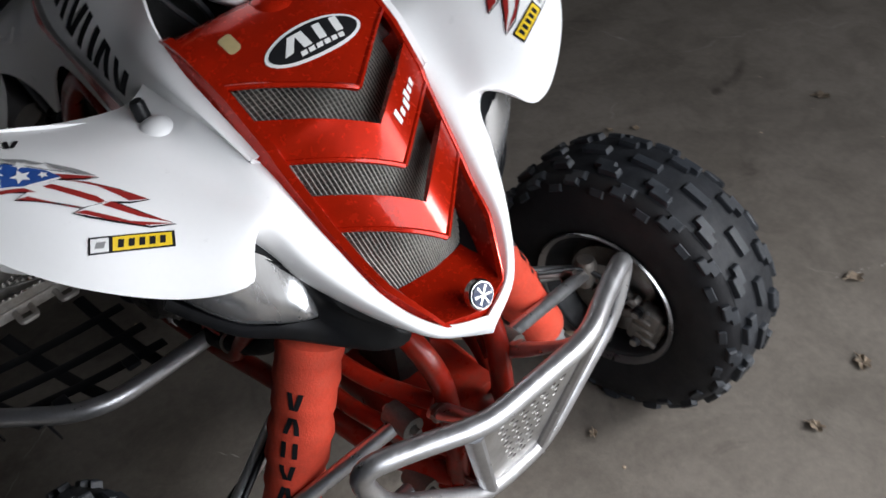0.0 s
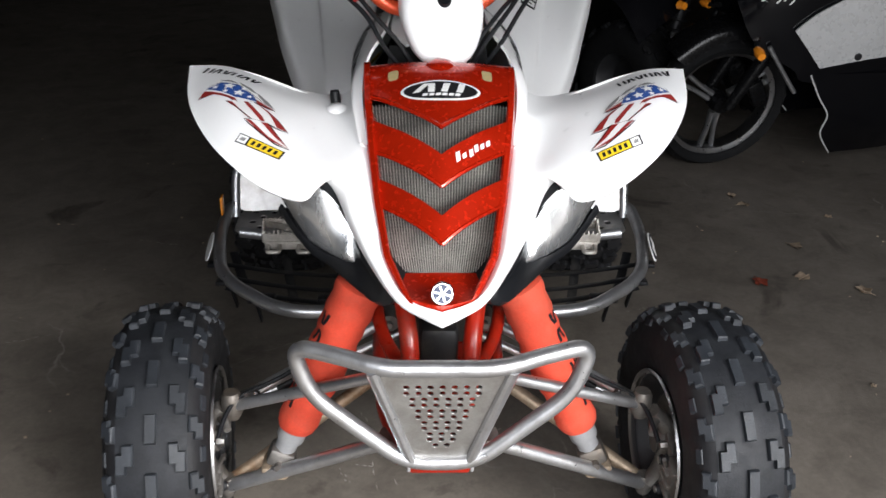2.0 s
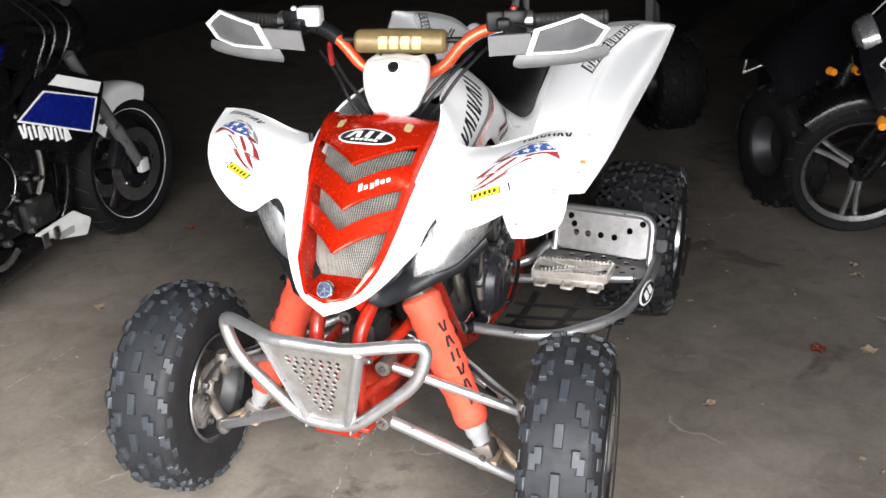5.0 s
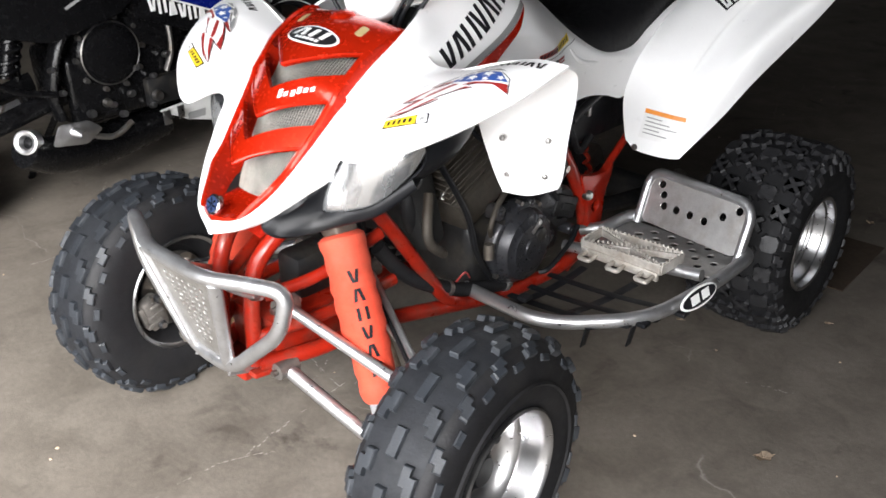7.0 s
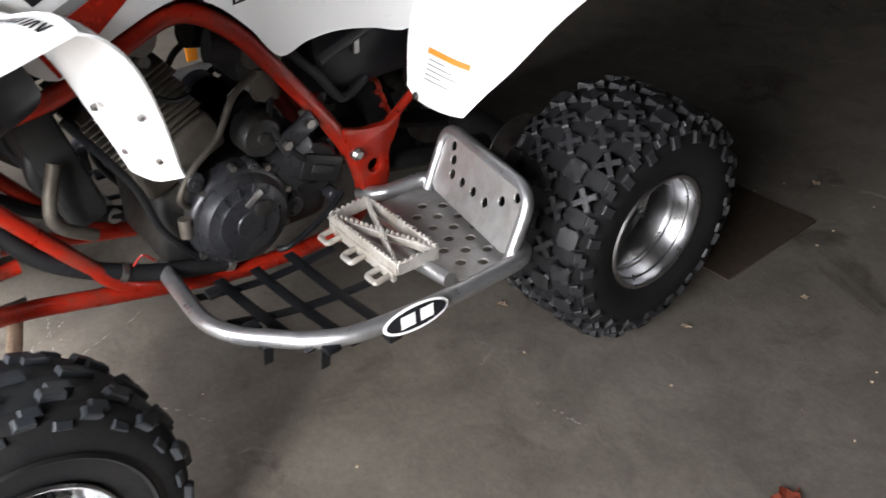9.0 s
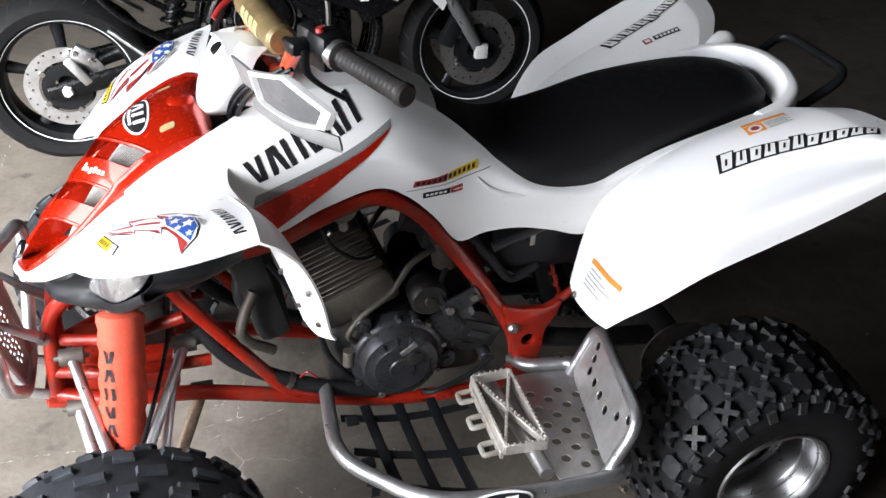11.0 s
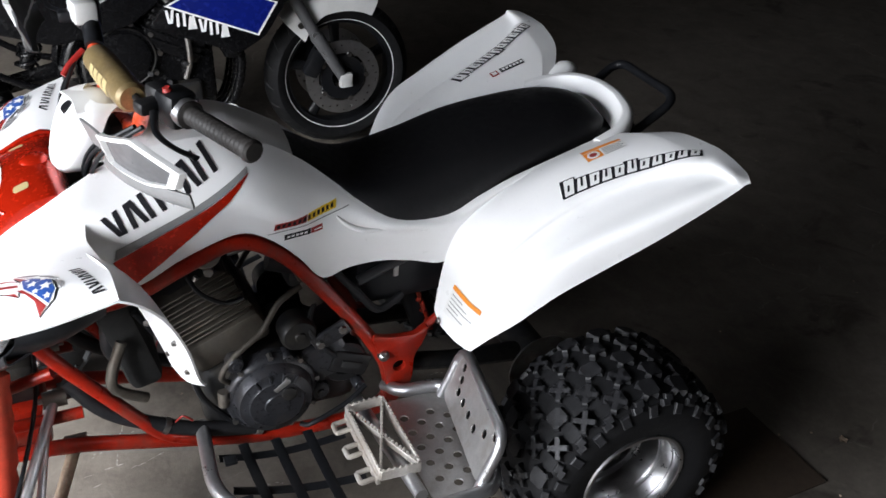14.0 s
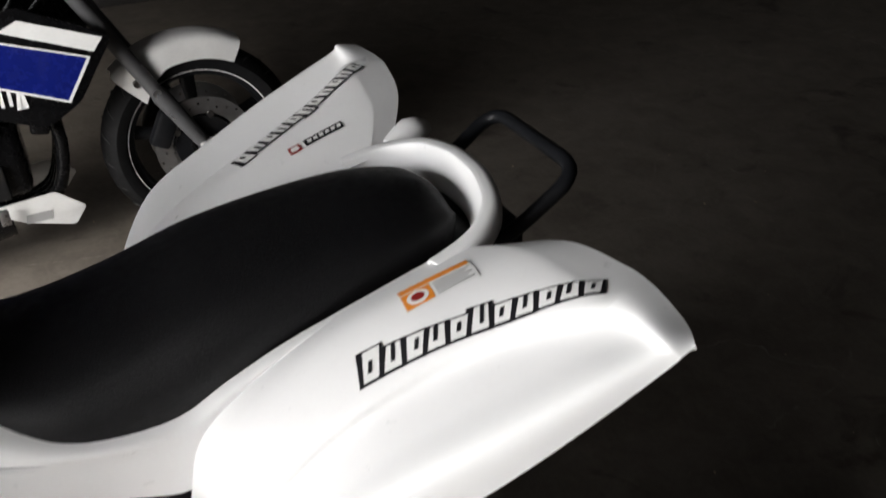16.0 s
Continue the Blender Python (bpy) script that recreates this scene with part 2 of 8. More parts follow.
# ---------------------------------------------------------------- mesh tools
def part(name, bm, material, parent=None, label="", smooth=True, normals=True):
    if normals:
        bmesh.ops.recalc_face_normals(bm, faces=bm.faces[:])
    me = bpy.data.meshes.new(name)
    bm.to_mesh(me)
    bm.free()
    me.materials.append(material)
    if smooth:
        me.polygons.foreach_set("use_smooth", [True] * len(me.polygons))
        me.set_sharp_from_angle(angle=radians(38))
    ob = new(name, me)
    ob.parent = parent
    return tagged(ob, label)


def thing(name, label, category, at=(0, 0, 0), group="", kind=""):
    ob = new(name)
    ob.location = at
    return tagged(ob, label, category, group, kind)


def spline(points, per=6, closed=False):
    """A smooth line through the points."""
    p = [Vector(q) for q in points]
    n = len(p)
    out = []
    for i in range(n if closed else n - 1):
        a, b, c, d = (p[(i + k) % n] if closed else p[min(max(i + k, 0), n - 1)] for k in (-1, 0, 1, 2))
        for j in range(per):
            t = j / per
            out.append(0.5 * (2 * b + (c - a) * t + (2 * a - 5 * b + 4 * c - d) * t * t + (3 * b - a - 3 * c + d) * t ** 3))
    if not closed:
        out.append(p[-1])
    return out


def bent(points, radius=0.03, per=6, closed=False):
    """A bent tube's line: straight runs with round corners."""
    p = [Vector(q) for q in points]
    n = len(p)
    out = []
    for i in range(n):
        if not closed and i in (0, n - 1):
            out.append(p[i])
            continue
        a, b, c = p[i - 1], p[i], p[(i + 1) % n]
        r = min(radius, (a - b).length * 0.45, (c - b).length * 0.45)
        s, e = b + (a - b).normalized() * r, b + (c - b).normalized() * r
        for j in range(per + 1):
            t = j / per
            out.append((1 - t) ** 2 * s + 2 * t * (1 - t) * b + t * t * e)
    return out


def sweep(bm, line, radius, seg=12, closed=False, flat=1.0, up=(0, 0, 1), caps=True):
    """A tube along a line; radius may be a list; flat squeezes it along its second axis."""
    line = [Vector(q) for q in line]
    n = len(line)
    rad = radius if isinstance(radius, (list, tuple)) else [radius] * n
    if len(rad) != n:
        rad = [float(k) for k in np.interp(np.linspace(0, 1, n), np.linspace(0, 1, len(rad)), rad)]
    rings = []
    side = None
    for i in range(n):
        t = (line[(i + 1) % n] - line[i - 1]) if closed else (line[min(i + 1, n - 1)] - line[max(i - 1, 0)])
        if t.length < 1e-9:
            t = Vector((0, 0, 1))
        t.normalize()
        if side is None:
            u = Vector(up)
            if abs(t.dot(u)) > 0.95:
                u = Vector((1, 0, 0))
            side = t.cross(u).normalized()
        side = (side - t * side.dot(t)).normalized()
        other = t.cross(side)
        rings.append([bm.verts.new(line[i] + rad[i] * (side * math.cos(a) + other * math.sin(a) * flat))
                      for a in (2 * math.pi * k / seg for k in range(seg))])
    for i in range(n if closed else n - 1):
        a, b = rings[i], rings[(i + 1) % n]
        for k in range(seg):
            bm.faces.new((a[k], a[(k + 1) % seg], b[(k + 1) % seg], b[k]))
    if caps and not closed:
        bm.faces.new(rings[0])
        bm.faces.new(rings[-1][::-1])
    return bm


def tube(line, radius, seg=12, closed=False, flat=1.0):
    return sweep(bmesh.new(), line, radius, seg, closed, flat)


def rod(a, b, r, seg=12):
    return tube([a, b], r, seg)


def lathe(bm, profile, centre, axis, seg=32, start=None):
    """Turns a profile of (radius, along) round an axis through the centre."""
    axis = Vector(axis).normalized()
    u = axis.orthogonal().normalized() if start is None else Vector(start)
    w = axis.cross(u)
    c = Vector(centre)
    rings = []
    for r, h in profile:
        if r < 1e-6:
            rings.append([bm.verts.new(c + axis * h)])
        else:
            rings.append([bm.verts.new(c + axis * h + r * (u * math.cos(a) + w * math.sin(a))) for a in (2 * math.pi * k / seg for k in range(seg))])
    for a, b in zip(rings, rings[1:]):
        for k in range(seg):
            q = [a[k % len(a)], a[(k + 1) % len(a)], b[(k + 1) % len(b)], b[k % len(b)]]
            q = list(dict.fromkeys(q))
            if len(q) > 2:
                bm.faces.new(q)
    return bm


def block(size, m=None, bevel=0.004, seg=2):
    bm = bmesh.new()
    bmesh.ops.create_cube(bm, size=1.0, matrix=Matrix.Diagonal((*size, 1)))
    if bevel:
        bmesh.ops.bevel(bm, geom=bm.edges[:], offset=bevel, segments=seg, affect="EDGES", profile=0.5)
    if m is not None:
        bm.transform(m)
    return bm


def fine_grid(rows, per_u=5, per_v=5):
    """Rows of control points become a fine smooth grid."""
    width = [spline(r, per_u) for r in rows]
    cols = [spline([r[k] for r in width], per_v) for k in range(len(width[0]))]
    return [[cols[k][j] for k in range(len(cols))] for j in range(len(cols[0]))]


def sheet(rows, thick=0.004, per_u=5, per_v=5, fine=False):
    """A moulded shell over a grid of control points."""
    g = rows if fine else fine_grid(rows, per_u, per_v)
    nv, nu = len(g), len(g[0])
    nrm = []
    for j in range(nv):
        line = []
        for i in range(nu):
            du = g[j][min(i + 1, nu - 1)] - g[j][max(i - 1, 0)]
            dv = g[min(j + 1, nv - 1)][i] - g[max(j - 1, 0)][i]
            k = du.cross(dv)
            line.append(k.normalized() if k.length > 1e-9 else Vector((0, 0, 1)))
        nrm.append(line)
    bm = bmesh.new()
    top = [[bm.verts.new(g[j][i]) for i in range(nu)] for j in range(nv)]
    bot = [[bm.verts.new(g[j][i] - nrm[j][i] * thick) for i in range(nu)] for j in range(nv)]
    for j in range(nv - 1):
        for i in range(nu - 1):
            bm.faces.new((top[j][i], top[j][i + 1], top[j + 1][i + 1], top[j + 1][i]))
            bm.faces.new((bot[j][i], bot[j + 1][i], bot[j + 1][i + 1], bot[j][i + 1]))
    for j in range(nv - 1):
        bm.faces.new((top[j][0], top[j + 1][0], bot[j + 1][0], bot[j][0]))
        bm.faces.new((top[j][-1], bot[j][-1], bot[j + 1][-1], top[j + 1][-1]))
    for i in range(nu - 1):
        bm.faces.new((top[0][i], bot[0][i], bot[0][i + 1], top[0][i + 1]))
        bm.faces.new((top[-1][i], top[-1][i + 1], bot[-1][i + 1], bot[-1][i]))
    bmesh.ops.remove_doubles(bm, verts=bm.verts[:], dist=1e-5)
    return bm


def flipped(rows, s):
    return [[(x * s, y, z) for x, y, z in r] for r in rows]


def plate(outlines, depth, m, bevel=0.0):
    """A flat plate from 2D outlines (the first one its edge, the rest holes), depth thick, laid at the pose m."""
    cu = bpy.data.curves.new("plate", "CURVE")
    cu.dimensions, cu.fill_mode = "2D", "BOTH"
    cu.extrude, cu.bevel_depth, cu.bevel_resolution = max(depth / 2 - bevel, 0.0002), bevel, 1
    for o in outlines:
        s = cu.splines.new("POLY")
        s.points.add(len(o) - 1)
        for pt, (x, y) in zip(s.points, o):
            pt.co = (x, y, 0, 1)
        s.use_cyclic_u = True
    ob = bpy.data.objects.new("plate", cu)
    me = ob.to_mesh()
    bm = bmesh.new()
    bm.from_mesh(me)
    ob.to_mesh_clear()
    bpy.data.objects.remove(ob)
    bpy.data.curves.remove(cu)
    bmesh.ops.remove_doubles(bm, verts=bm.verts[:], dist=1e-5)
    bm.transform(m)
    return bm


def circle(x, y, r, n=14):
    return [(x + r * math.cos(2 * math.pi * k / n), y + r * math.sin(2 * math.pi * k / n)) for k in range(n)]


def rounded(points, radius, per=5):
    return [(q.x, q.y) for q in bent([(x, y, 0) for x, y in points], radius, per, closed=True)]


def frame3(o, ax, ay):
    """A pose with its x axis along ax, its y axis nearly along ay, at o."""
    x = Vector(ax).normalized()
    z = x.cross(Vector(ay)).normalized()
    y = z.cross(x)
    return Matrix.Translation(Vector(o)) @ Matrix((x, y, z)).transposed().to_4x4()


from mathutils.bvhtree import BVHTree


def decal(name, target, shapes, origin, ax, ay, material, parent, lift=0.0015, step=0.008, label=""):
    """Thin vinyl laid on the target's surface: 2D shapes (convex outlines in metres) in the plane at origin
    with axes ax, ay, pressed along the plane's normal on to the surface."""
    me = target.data
    tree = BVHTree.FromPolygons([v.co.copy() for v in me.vertices], [tuple(p.vertices) for p in me.polygons])
    m = frame3(origin, ax, ay)
    x, y, z = (m.col[k].to_3d() for k in range(3))
    bm = bmesh.new()
    for poly in shapes:
        n0 = len(bm.verts)
        sub = bmesh.new()
        vs = [sub.verts.new((px, py, 0)) for px, py in poly]
        sub.faces.new(vs)
        xs, ys = [p[0] for p in poly], [p[1] for p in poly]
        for lo, hi, nv in ((min(xs), max(xs), (1, 0, 0)), (min(ys), max(ys), (0, 1, 0))):
            k = int((hi - lo) / step)
            for i in range(1, k + 1):
                d = lo + (hi - lo) * i / (k + 1)
                bmesh.ops.bisect_plane(sub, geom=sub.verts[:] + sub.edges[:] + sub.faces[:], plane_co=Vector(nv) * d, plane_no=nv)
        for v in sub.verts:
            p = m @ v.co
            best = None
            for sgn in (1, -1):
                hit, nrm, _, dist = tree.ray_cast(p + z * 0.12 * sgn, -z * sgn, 0.24)
                if hit is not None and sgn == 1:
                    best = (hit, nrm)
                    break
            if best is None:
                hit, nrm, _, dist = tree.find_nearest(p)
                best = (hit, nrm)
            hit, nrm = best
            if nrm.dot(z) < 0:
                nrm = -nrm
            v.co = hit + nrm * lift
        tmp = bpy.data.meshes.new("tmp")
        sub.to_mesh(tmp)
        sub.free()
        bm.from_mesh(tmp)
        bpy.data.meshes.remove(tmp)
    ob = part(name, bm, material, parent, label, normals=False)
    return ob


def blocks(name, target, groups, origin, ax, ay, material, parent, lift=0.0015, step=0.012):
    """Plain blocks in a row, each one a part."""
    for shapes in groups:
        decal(name, target, shapes, origin, ax, ay, material, parent, lift, step)


def mirrored(shapes, s):
    return [[(x * s, y) for x, y in p] for p in shapes]


def barred(x, y, w, h, lean, k):
    """Two plain bars in a letter's place, leaning apart, together or not at all by turns."""
    t, d = w * 0.30, w * 0.24
    foot, head = ((d, 0.0), (0.0, 0.0), (0.0, d))[k % 3]
    l, r = x, x + w
    e = h * lean
    return [[(l + foot, y), (l + foot + t, y), (l + head + t + e, y + h), (l + head + e, y + h)],
            [(r - foot - t, y), (r - foot, y), (r - head + e, y + h), (r - head - t + e, y + h)]]


def slanted(x, y, w, h, lean=0.25):
    return [(x, y), (x + w, y), (x + w + h * lean, y + h), (x + h * lean, y + h)]


def ellipse(cx, cy, a, b, n=28):
    return [(cx + a * math.cos(2 * math.pi * k / n), cy + b * math.sin(2 * math.pi * k / n)) for k in range(n)]


# ---------------------------------------------------------------- the garage
def setting():
    bm = bmesh.new()
    n = 40
    vs = [[bm.verts.new((-30 + 60 * i / n, -30 + 60 * j / n, 0)) for i in range(n + 1)] for j in range(n + 1)]
    for j in range(n):
        for i in range(n):
            bm.faces.new((vs[j][i], vs[j][i + 1], vs[j + 1][i + 1], vs[j + 1][i]))
    tagged(part("floor", bm, CONCRETE, smooth=False), "worn grey concrete garage floor with scratches and stains", "floor", kind="structure")
    # front walls, lintel and ceiling are unseen, added to limit the daylight
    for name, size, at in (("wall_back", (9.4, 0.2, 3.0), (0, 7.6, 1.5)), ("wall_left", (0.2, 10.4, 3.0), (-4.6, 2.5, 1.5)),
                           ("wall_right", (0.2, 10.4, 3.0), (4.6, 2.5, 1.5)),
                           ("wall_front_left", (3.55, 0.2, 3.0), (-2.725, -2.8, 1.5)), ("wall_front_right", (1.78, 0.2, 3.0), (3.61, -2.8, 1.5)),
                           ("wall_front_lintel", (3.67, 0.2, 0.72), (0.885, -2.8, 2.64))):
        tagged(part(name, block(size, Matrix.Translation(at), 0.005), WALL, smooth=False), "garage wall coloured near-black for shade", "wall", kind="structure")
    tagged(part("ceiling", block((9.6, 10.8, 0.15), Matrix.Translation((0, 2.4, 3.08)), 0.005), WALL, smooth=False), "unseen garage ceiling coloured near-black for shade", "ceiling", kind="structure")


setting()

# ---------------------------------------------------------------- the white and red quad bike
quad = thing("quad_bike", "white sport quad bike with red hood and frame on concrete", "quad bike")


# hood: a surface by distance s from the nose along its ridge and by u across it
HOOD_S = [0.0, 0.040, 0.119, 0.214, 0.316, 0.381, 0.449, 0.490, 0.520, 0.550]
HOOD_Y = [-0.745, -0.733, -0.690, -0.630, -0.568, -0.511, -0.448, -0.410, -0.384, -0.372]
HOOD_Z = [0.587, 0.625, 0.692, 0.765, 0.844, 0.880, 0.903, 0.908, 0.900, 0.876]
HOOD_W = [0.020, 0.052, 0.088, 0.104, 0.116, 0.123, 0.128, 0.130, 0.130, 0.127]


def hood_at(u, s, lift=0.0):
    y, z, w = (float(np.interp(s, HOOD_S, k)) for k in (HOOD_Y, HOOD_Z, HOOD_W))
    a = abs(u)
    deep = float(np.interp(s, [0.0, 0.06, 0.16, 0.30, 0.40, 0.507], [0.008, 0.020, 0.044, 0.050, 0.030, 0.014]))
    drop = deep * a ** 1.7
    return Vector((u * w, y + 0.55 * drop - 0.7 * lift, z - 0.80 * drop + 0.7 * lift))


def hood_patch(u0, u1, lo, hi, nu=10, nv=8, thick=0.006, lift=0.0):
    rows = [[hood_at(u, (1 - j / nv) * lo(u) + j / nv * hi(u), lift) for u in (u0 + (u1 - u0) * i / nu for i in range(nu + 1))] for j in range(nv + 1)]
    return sheet(rows, thick, fine=True)


def chevron(s):
    return lambda u: s + 0.090 * abs(u)


VENTS = ((0.316, 0.268), (0.214, 0.166), (0.119, 0.072))


def recess(s):
    """Depth of the radiator below the hood's surface."""
    return -float(np.interp(s, [0.05, 0.10, 0.17, 0.27, 0.36], [0.068, 0.064, 0.050, 0.040, 0.034]))


def core_foot(u):
    """Lower end of the radiator, where the nose's bowl meets it."""
    return 0.095 + 0.012 * u * u


def build_hood():
    bands = [(chevron(VENTS[0][0]), lambda u: 0.545 - 0.018 * u ** 4), (chevron(VENTS[1][0]), chevron(VENTS[0][1])), (chevron(VENTS[2][0]), chevron(VENTS[1][1]))]
    hood = None
    for k, (lo, hi) in enumerate(bands):
        ob = part("hood_slat" if k else "hood", hood_patch(-0.94, 0.94, lo, hi, 24, 10, 0.009), RED, hood or quad, "" if k else "glossy red hood panel")
        hood = hood or ob
    # the nose sinks into a deep bowl that runs back to the radiator's foot
    rows = []
    for j in range(15):
        t = j / 14
        rows.append([])
        for u in np.linspace(-0.95, 0.95, 27):
            lo = 0.012 + 0.02 * u * u
            deep = max(0.0, t - 0.16) / 0.84
            rows[-1].append(hood_at(u * (1 - 0.05 * deep), lo + (core_foot(u) - lo) * t, recess(0.10) * deep ** 0.85))
    part("hood_nose", sheet(rows, 0.004, fine=True), RED, hood)
    for s in (1, -1):
        part("hood_rail", hood_patch(0.925 * s, 1.0 * s, lambda u: 0.03, lambda u: 0.527, 4, 40, lift=0.0015), RED, hood)
        rows = []
        for k in range(31):
            q = 0.035 + 0.490 * k / 30
            d = float(np.interp(q, [0.03, 0.119, 0.214, 0.316, 0.400, 0.470, 0.525], [0.006, 0.010, 0.016, 0.026, 0.046, 0.066, 0.056]))
            p = hood_at(1.0 * s, q, 0.0015)
            rows.append([p, p + Vector((0.0035 * s, 0.004, -d * 0.35)), p + Vector((0.005 * s, 0.008, -d * 0.7)), p + Vector((0.006 * s, 0.010, -d))])
        part("hood_side", sheet(rows, 0.003 * s, fine=True), RED, hood)
        # inner wall of the opening
        rows = [[hood_at((0.93 - 0.04 * t) * s, q, 0.001 + (recess(q) - 0.004) * t) for t in (0.0, 0.12, 0.5, 1.0)] for q in np.linspace(0.035, 0.370, 24)]
        part("vent_wall", sheet(rows, -0.003 * s, fine=True), RED, hood)
    span = [core_foot(0.0) - 0.012 + (0.385 - core_foot(0.0)) * k / 12 for k in range(13)]
    rows = [[hood_at(u, q + 0.030 * abs(u), recess(q) - 0.008) for u in np.linspace(-0.96, 0.96, 15)] for q in span]
    core = part("radiator_core", sheet(rows, 0.004, fine=True), CORE, hood, "dusty grey radiator core behind the hood vents")
    bm = bmesh.new()
    n = 42
    for i in range(n + 1):
        u = -0.92 + 1.84 * i / n
        sweep(bm, [hood_at(u, q + 0.030 * abs(u), recess(q)) for q in span[::2]], 0.0009, 5)
    tagged(part("fin_panel", bm, GRILLE, core, "fine silver upright fins"), kind="stuff")
    bm = bmesh.new()
    for q in np.linspace(0.11, 0.37, 46):
        sweep(bm, [hood_at(u, q + 0.030 * abs(u), recess(q) - 0.004) for u in np.linspace(-0.93, 0.93, 9)], 0.0007, 4)
    tagged(part("radiator_mesh", bm, CORE_WIRE, core), kind="stuff")
    for a, _ in VENTS:
        for s in (1, -1):
            lip = [hood_at(u * s, chevron(a)(u), -0.001) for u in np.linspace(0.0, 0.92, 12)]
            part("vent_lip", tube(lip, 0.0036, 6), RED, hood)
    # round badge at the nose, plain pinwheel in blue on white
    c, nrm = hood_at(0, 0.042, 0.004), Vector((0, -0.9, 0.42)).normalized()
    badge = part("badge", lathe(bmesh.new(), [(0, 0.006), (0.0165, 0.006), (0.0185, 0.004), (0.019, -0.004)], c, nrm, 32), CHROME, hood, "round chrome nose badge with dark blue disc")
    part("badge_disc", lathe(bmesh.new(), [(0, 0.0075), (0.0145, 0.0075), (0.0147, 0.005)], c, nrm, 32), BADGE_BLUE, badge)
    bm = bmesh.new()
    for k in range(6):
        a = math.pi * k / 3
        m = frame3(c + nrm * 0.0078, nrm.orthogonal(), nrm.cross(nrm.orthogonal())) @ Matrix.Rotation(a, 4, "Z")
        vs = [bm.verts.new(m @ Vector(q)) for q in ((0.001, -0.0010, 0), (0.0125, -0.0016, 0), (0.0125, 0.0016, 0), (0.001, 0.0010, 0))]
        bm.faces.new(vs)
    part("badge_star", bm, CHROME, badge, normals=False)
    # oval sticker
    o, ax, ay = hood_at(0, 0.392, 0.004), (1, 0, 0), (0, 0.72, 0.62)
    decal("oval_sticker", hood, [ellipse(0, 0, 0.066, 0.0245)], o, ax, ay, PALE, hood, 0.0012)
    decal("sticker_field", hood, [ellipse(0, 0, 0.061, 0.0205)], o, ax, ay, INK, hood, 0.0018)
    decal("sticker_mark", hood, barred(-0.046, -0.006, 0.036, 0.021, 0.45, 2) + barred(0.000, -0.006, 0.036, 0.021, 0.25, 1), o, ax, ay, PALE, hood, 0.0024)
    decal("sticker_line", hood, [slanted(-0.030 + 0.0105 * k, -0.0145, 0.008, 0.006, 0.3) for k in range(6)], o, ax, ay, PALE, hood, 0.0024)
    # white script on the first slat
    slat = [c_ for c_ in hood.children if c_.name.startswith("hood_slat")][0]
    o, ax = hood_at(0.46, 0.283, 0.004), hood_at(0.76, 0.310) - hood_at(0.16, 0.256)
    for k in range(6):
        tall = 0.014 if k == 0 else 0.0105 if k in (2, 3) else 0.0075
        decal("script_mark", slat, [slanted(-0.036 + 0.0122 * k, -0.005 + (-0.003 if k == 2 else 0), 0.0078, tall, 0.45)], o, ax, (0, 0.72, 0.62), PALE, hood, 0.0012)
    part("hood_boss", lathe(bmesh.new(), [(0, 0.007), (0.012, 0.006), (0.022, 0.002), (0.026, -0.004)], hood_at(0, 0.475), (0, -0.15, 1), 24), RED, hood)
    # small shield stickers and the chrome tabs on the hood's top
    for s in (1, -1):
        decal("tab_sticker", hood, [rounded([(-0.008, -0.014), (0.008, -0.014), (0.009, 0.012), (-0.009, 0.012)], 0.006)], hood_at(0.62 * s, 0.445, 0.003), (1, 0, 0), (0, 1, 0.1), PALE_GOLD, hood, 0.0012)
    return hood


hood = build_hood()

# white cowl with front fender, one each side
COWL = [
    [(0.0, -0.747, 0.604), (0.0, -0.752, 0.599), (0.0, -0.755, 0.593), (0.0, -0.755, 0.586), (0.0, -0.754, 0.579)],
    [(0.056, -0.724, 0.616), (0.060, -0.729, 0.612), (0.063, -0.730, 0.607), (0.062, -0.727, 0.600), (0.056, -0.722, 0.594)],
    [(0.093, -0.680, 0.658), (0.101, -0.684, 0.656), (0.108, -0.683, 0.652), (0.108, -0.676, 0.637), (0.102, -0.666, 0.621)],
    [(0.110, -0.618, 0.716), (0.127, -0.624, 0.714), (0.145, -0.624, 0.709), (0.150, -0.611, 0.687), (0.142, -0.596, 0.665)],
    [(0.117, -0.580, 0.752), (0.138, -0.586, 0.754), (0.158, -0.585, 0.757), (0.176, -0.578, 0.752), (0.190, -0.568, 0.748)],
    [(0.122, -0.551, 0.779), (0.152, -0.566, 0.774), (0.180, -0.590, 0.772), (0.202, -0.612, 0.758), (0.216, -0.632, 0.741)],
    [(0.127, -0.511, 0.806), (0.168, -0.518, 0.794), (0.216, -0.545, 0.797), (0.262, -0.578, 0.786), (0.288, -0.606, 0.752)],
    [(0.131, -0.460, 0.832), (0.182, -0.461, 0.816), (0.250, -0.476, 0.830), (0.325, -0.521, 0.832), (0.372, -0.541, 0.795)],
    [(0.134, -0.424, 0.845), (0.174, -0.430, 0.824), (0.258, -0.418, 0.842), (0.362, -0.436, 0.866), (0.428, -0.446, 0.840)],
    [(0.146, -0.356, 0.848), (0.184, -0.362, 0.832), (0.258, -0.350, 0.841), (0.370, -0.341, 0.876), (0.446, -0.338, 0.878)],
]
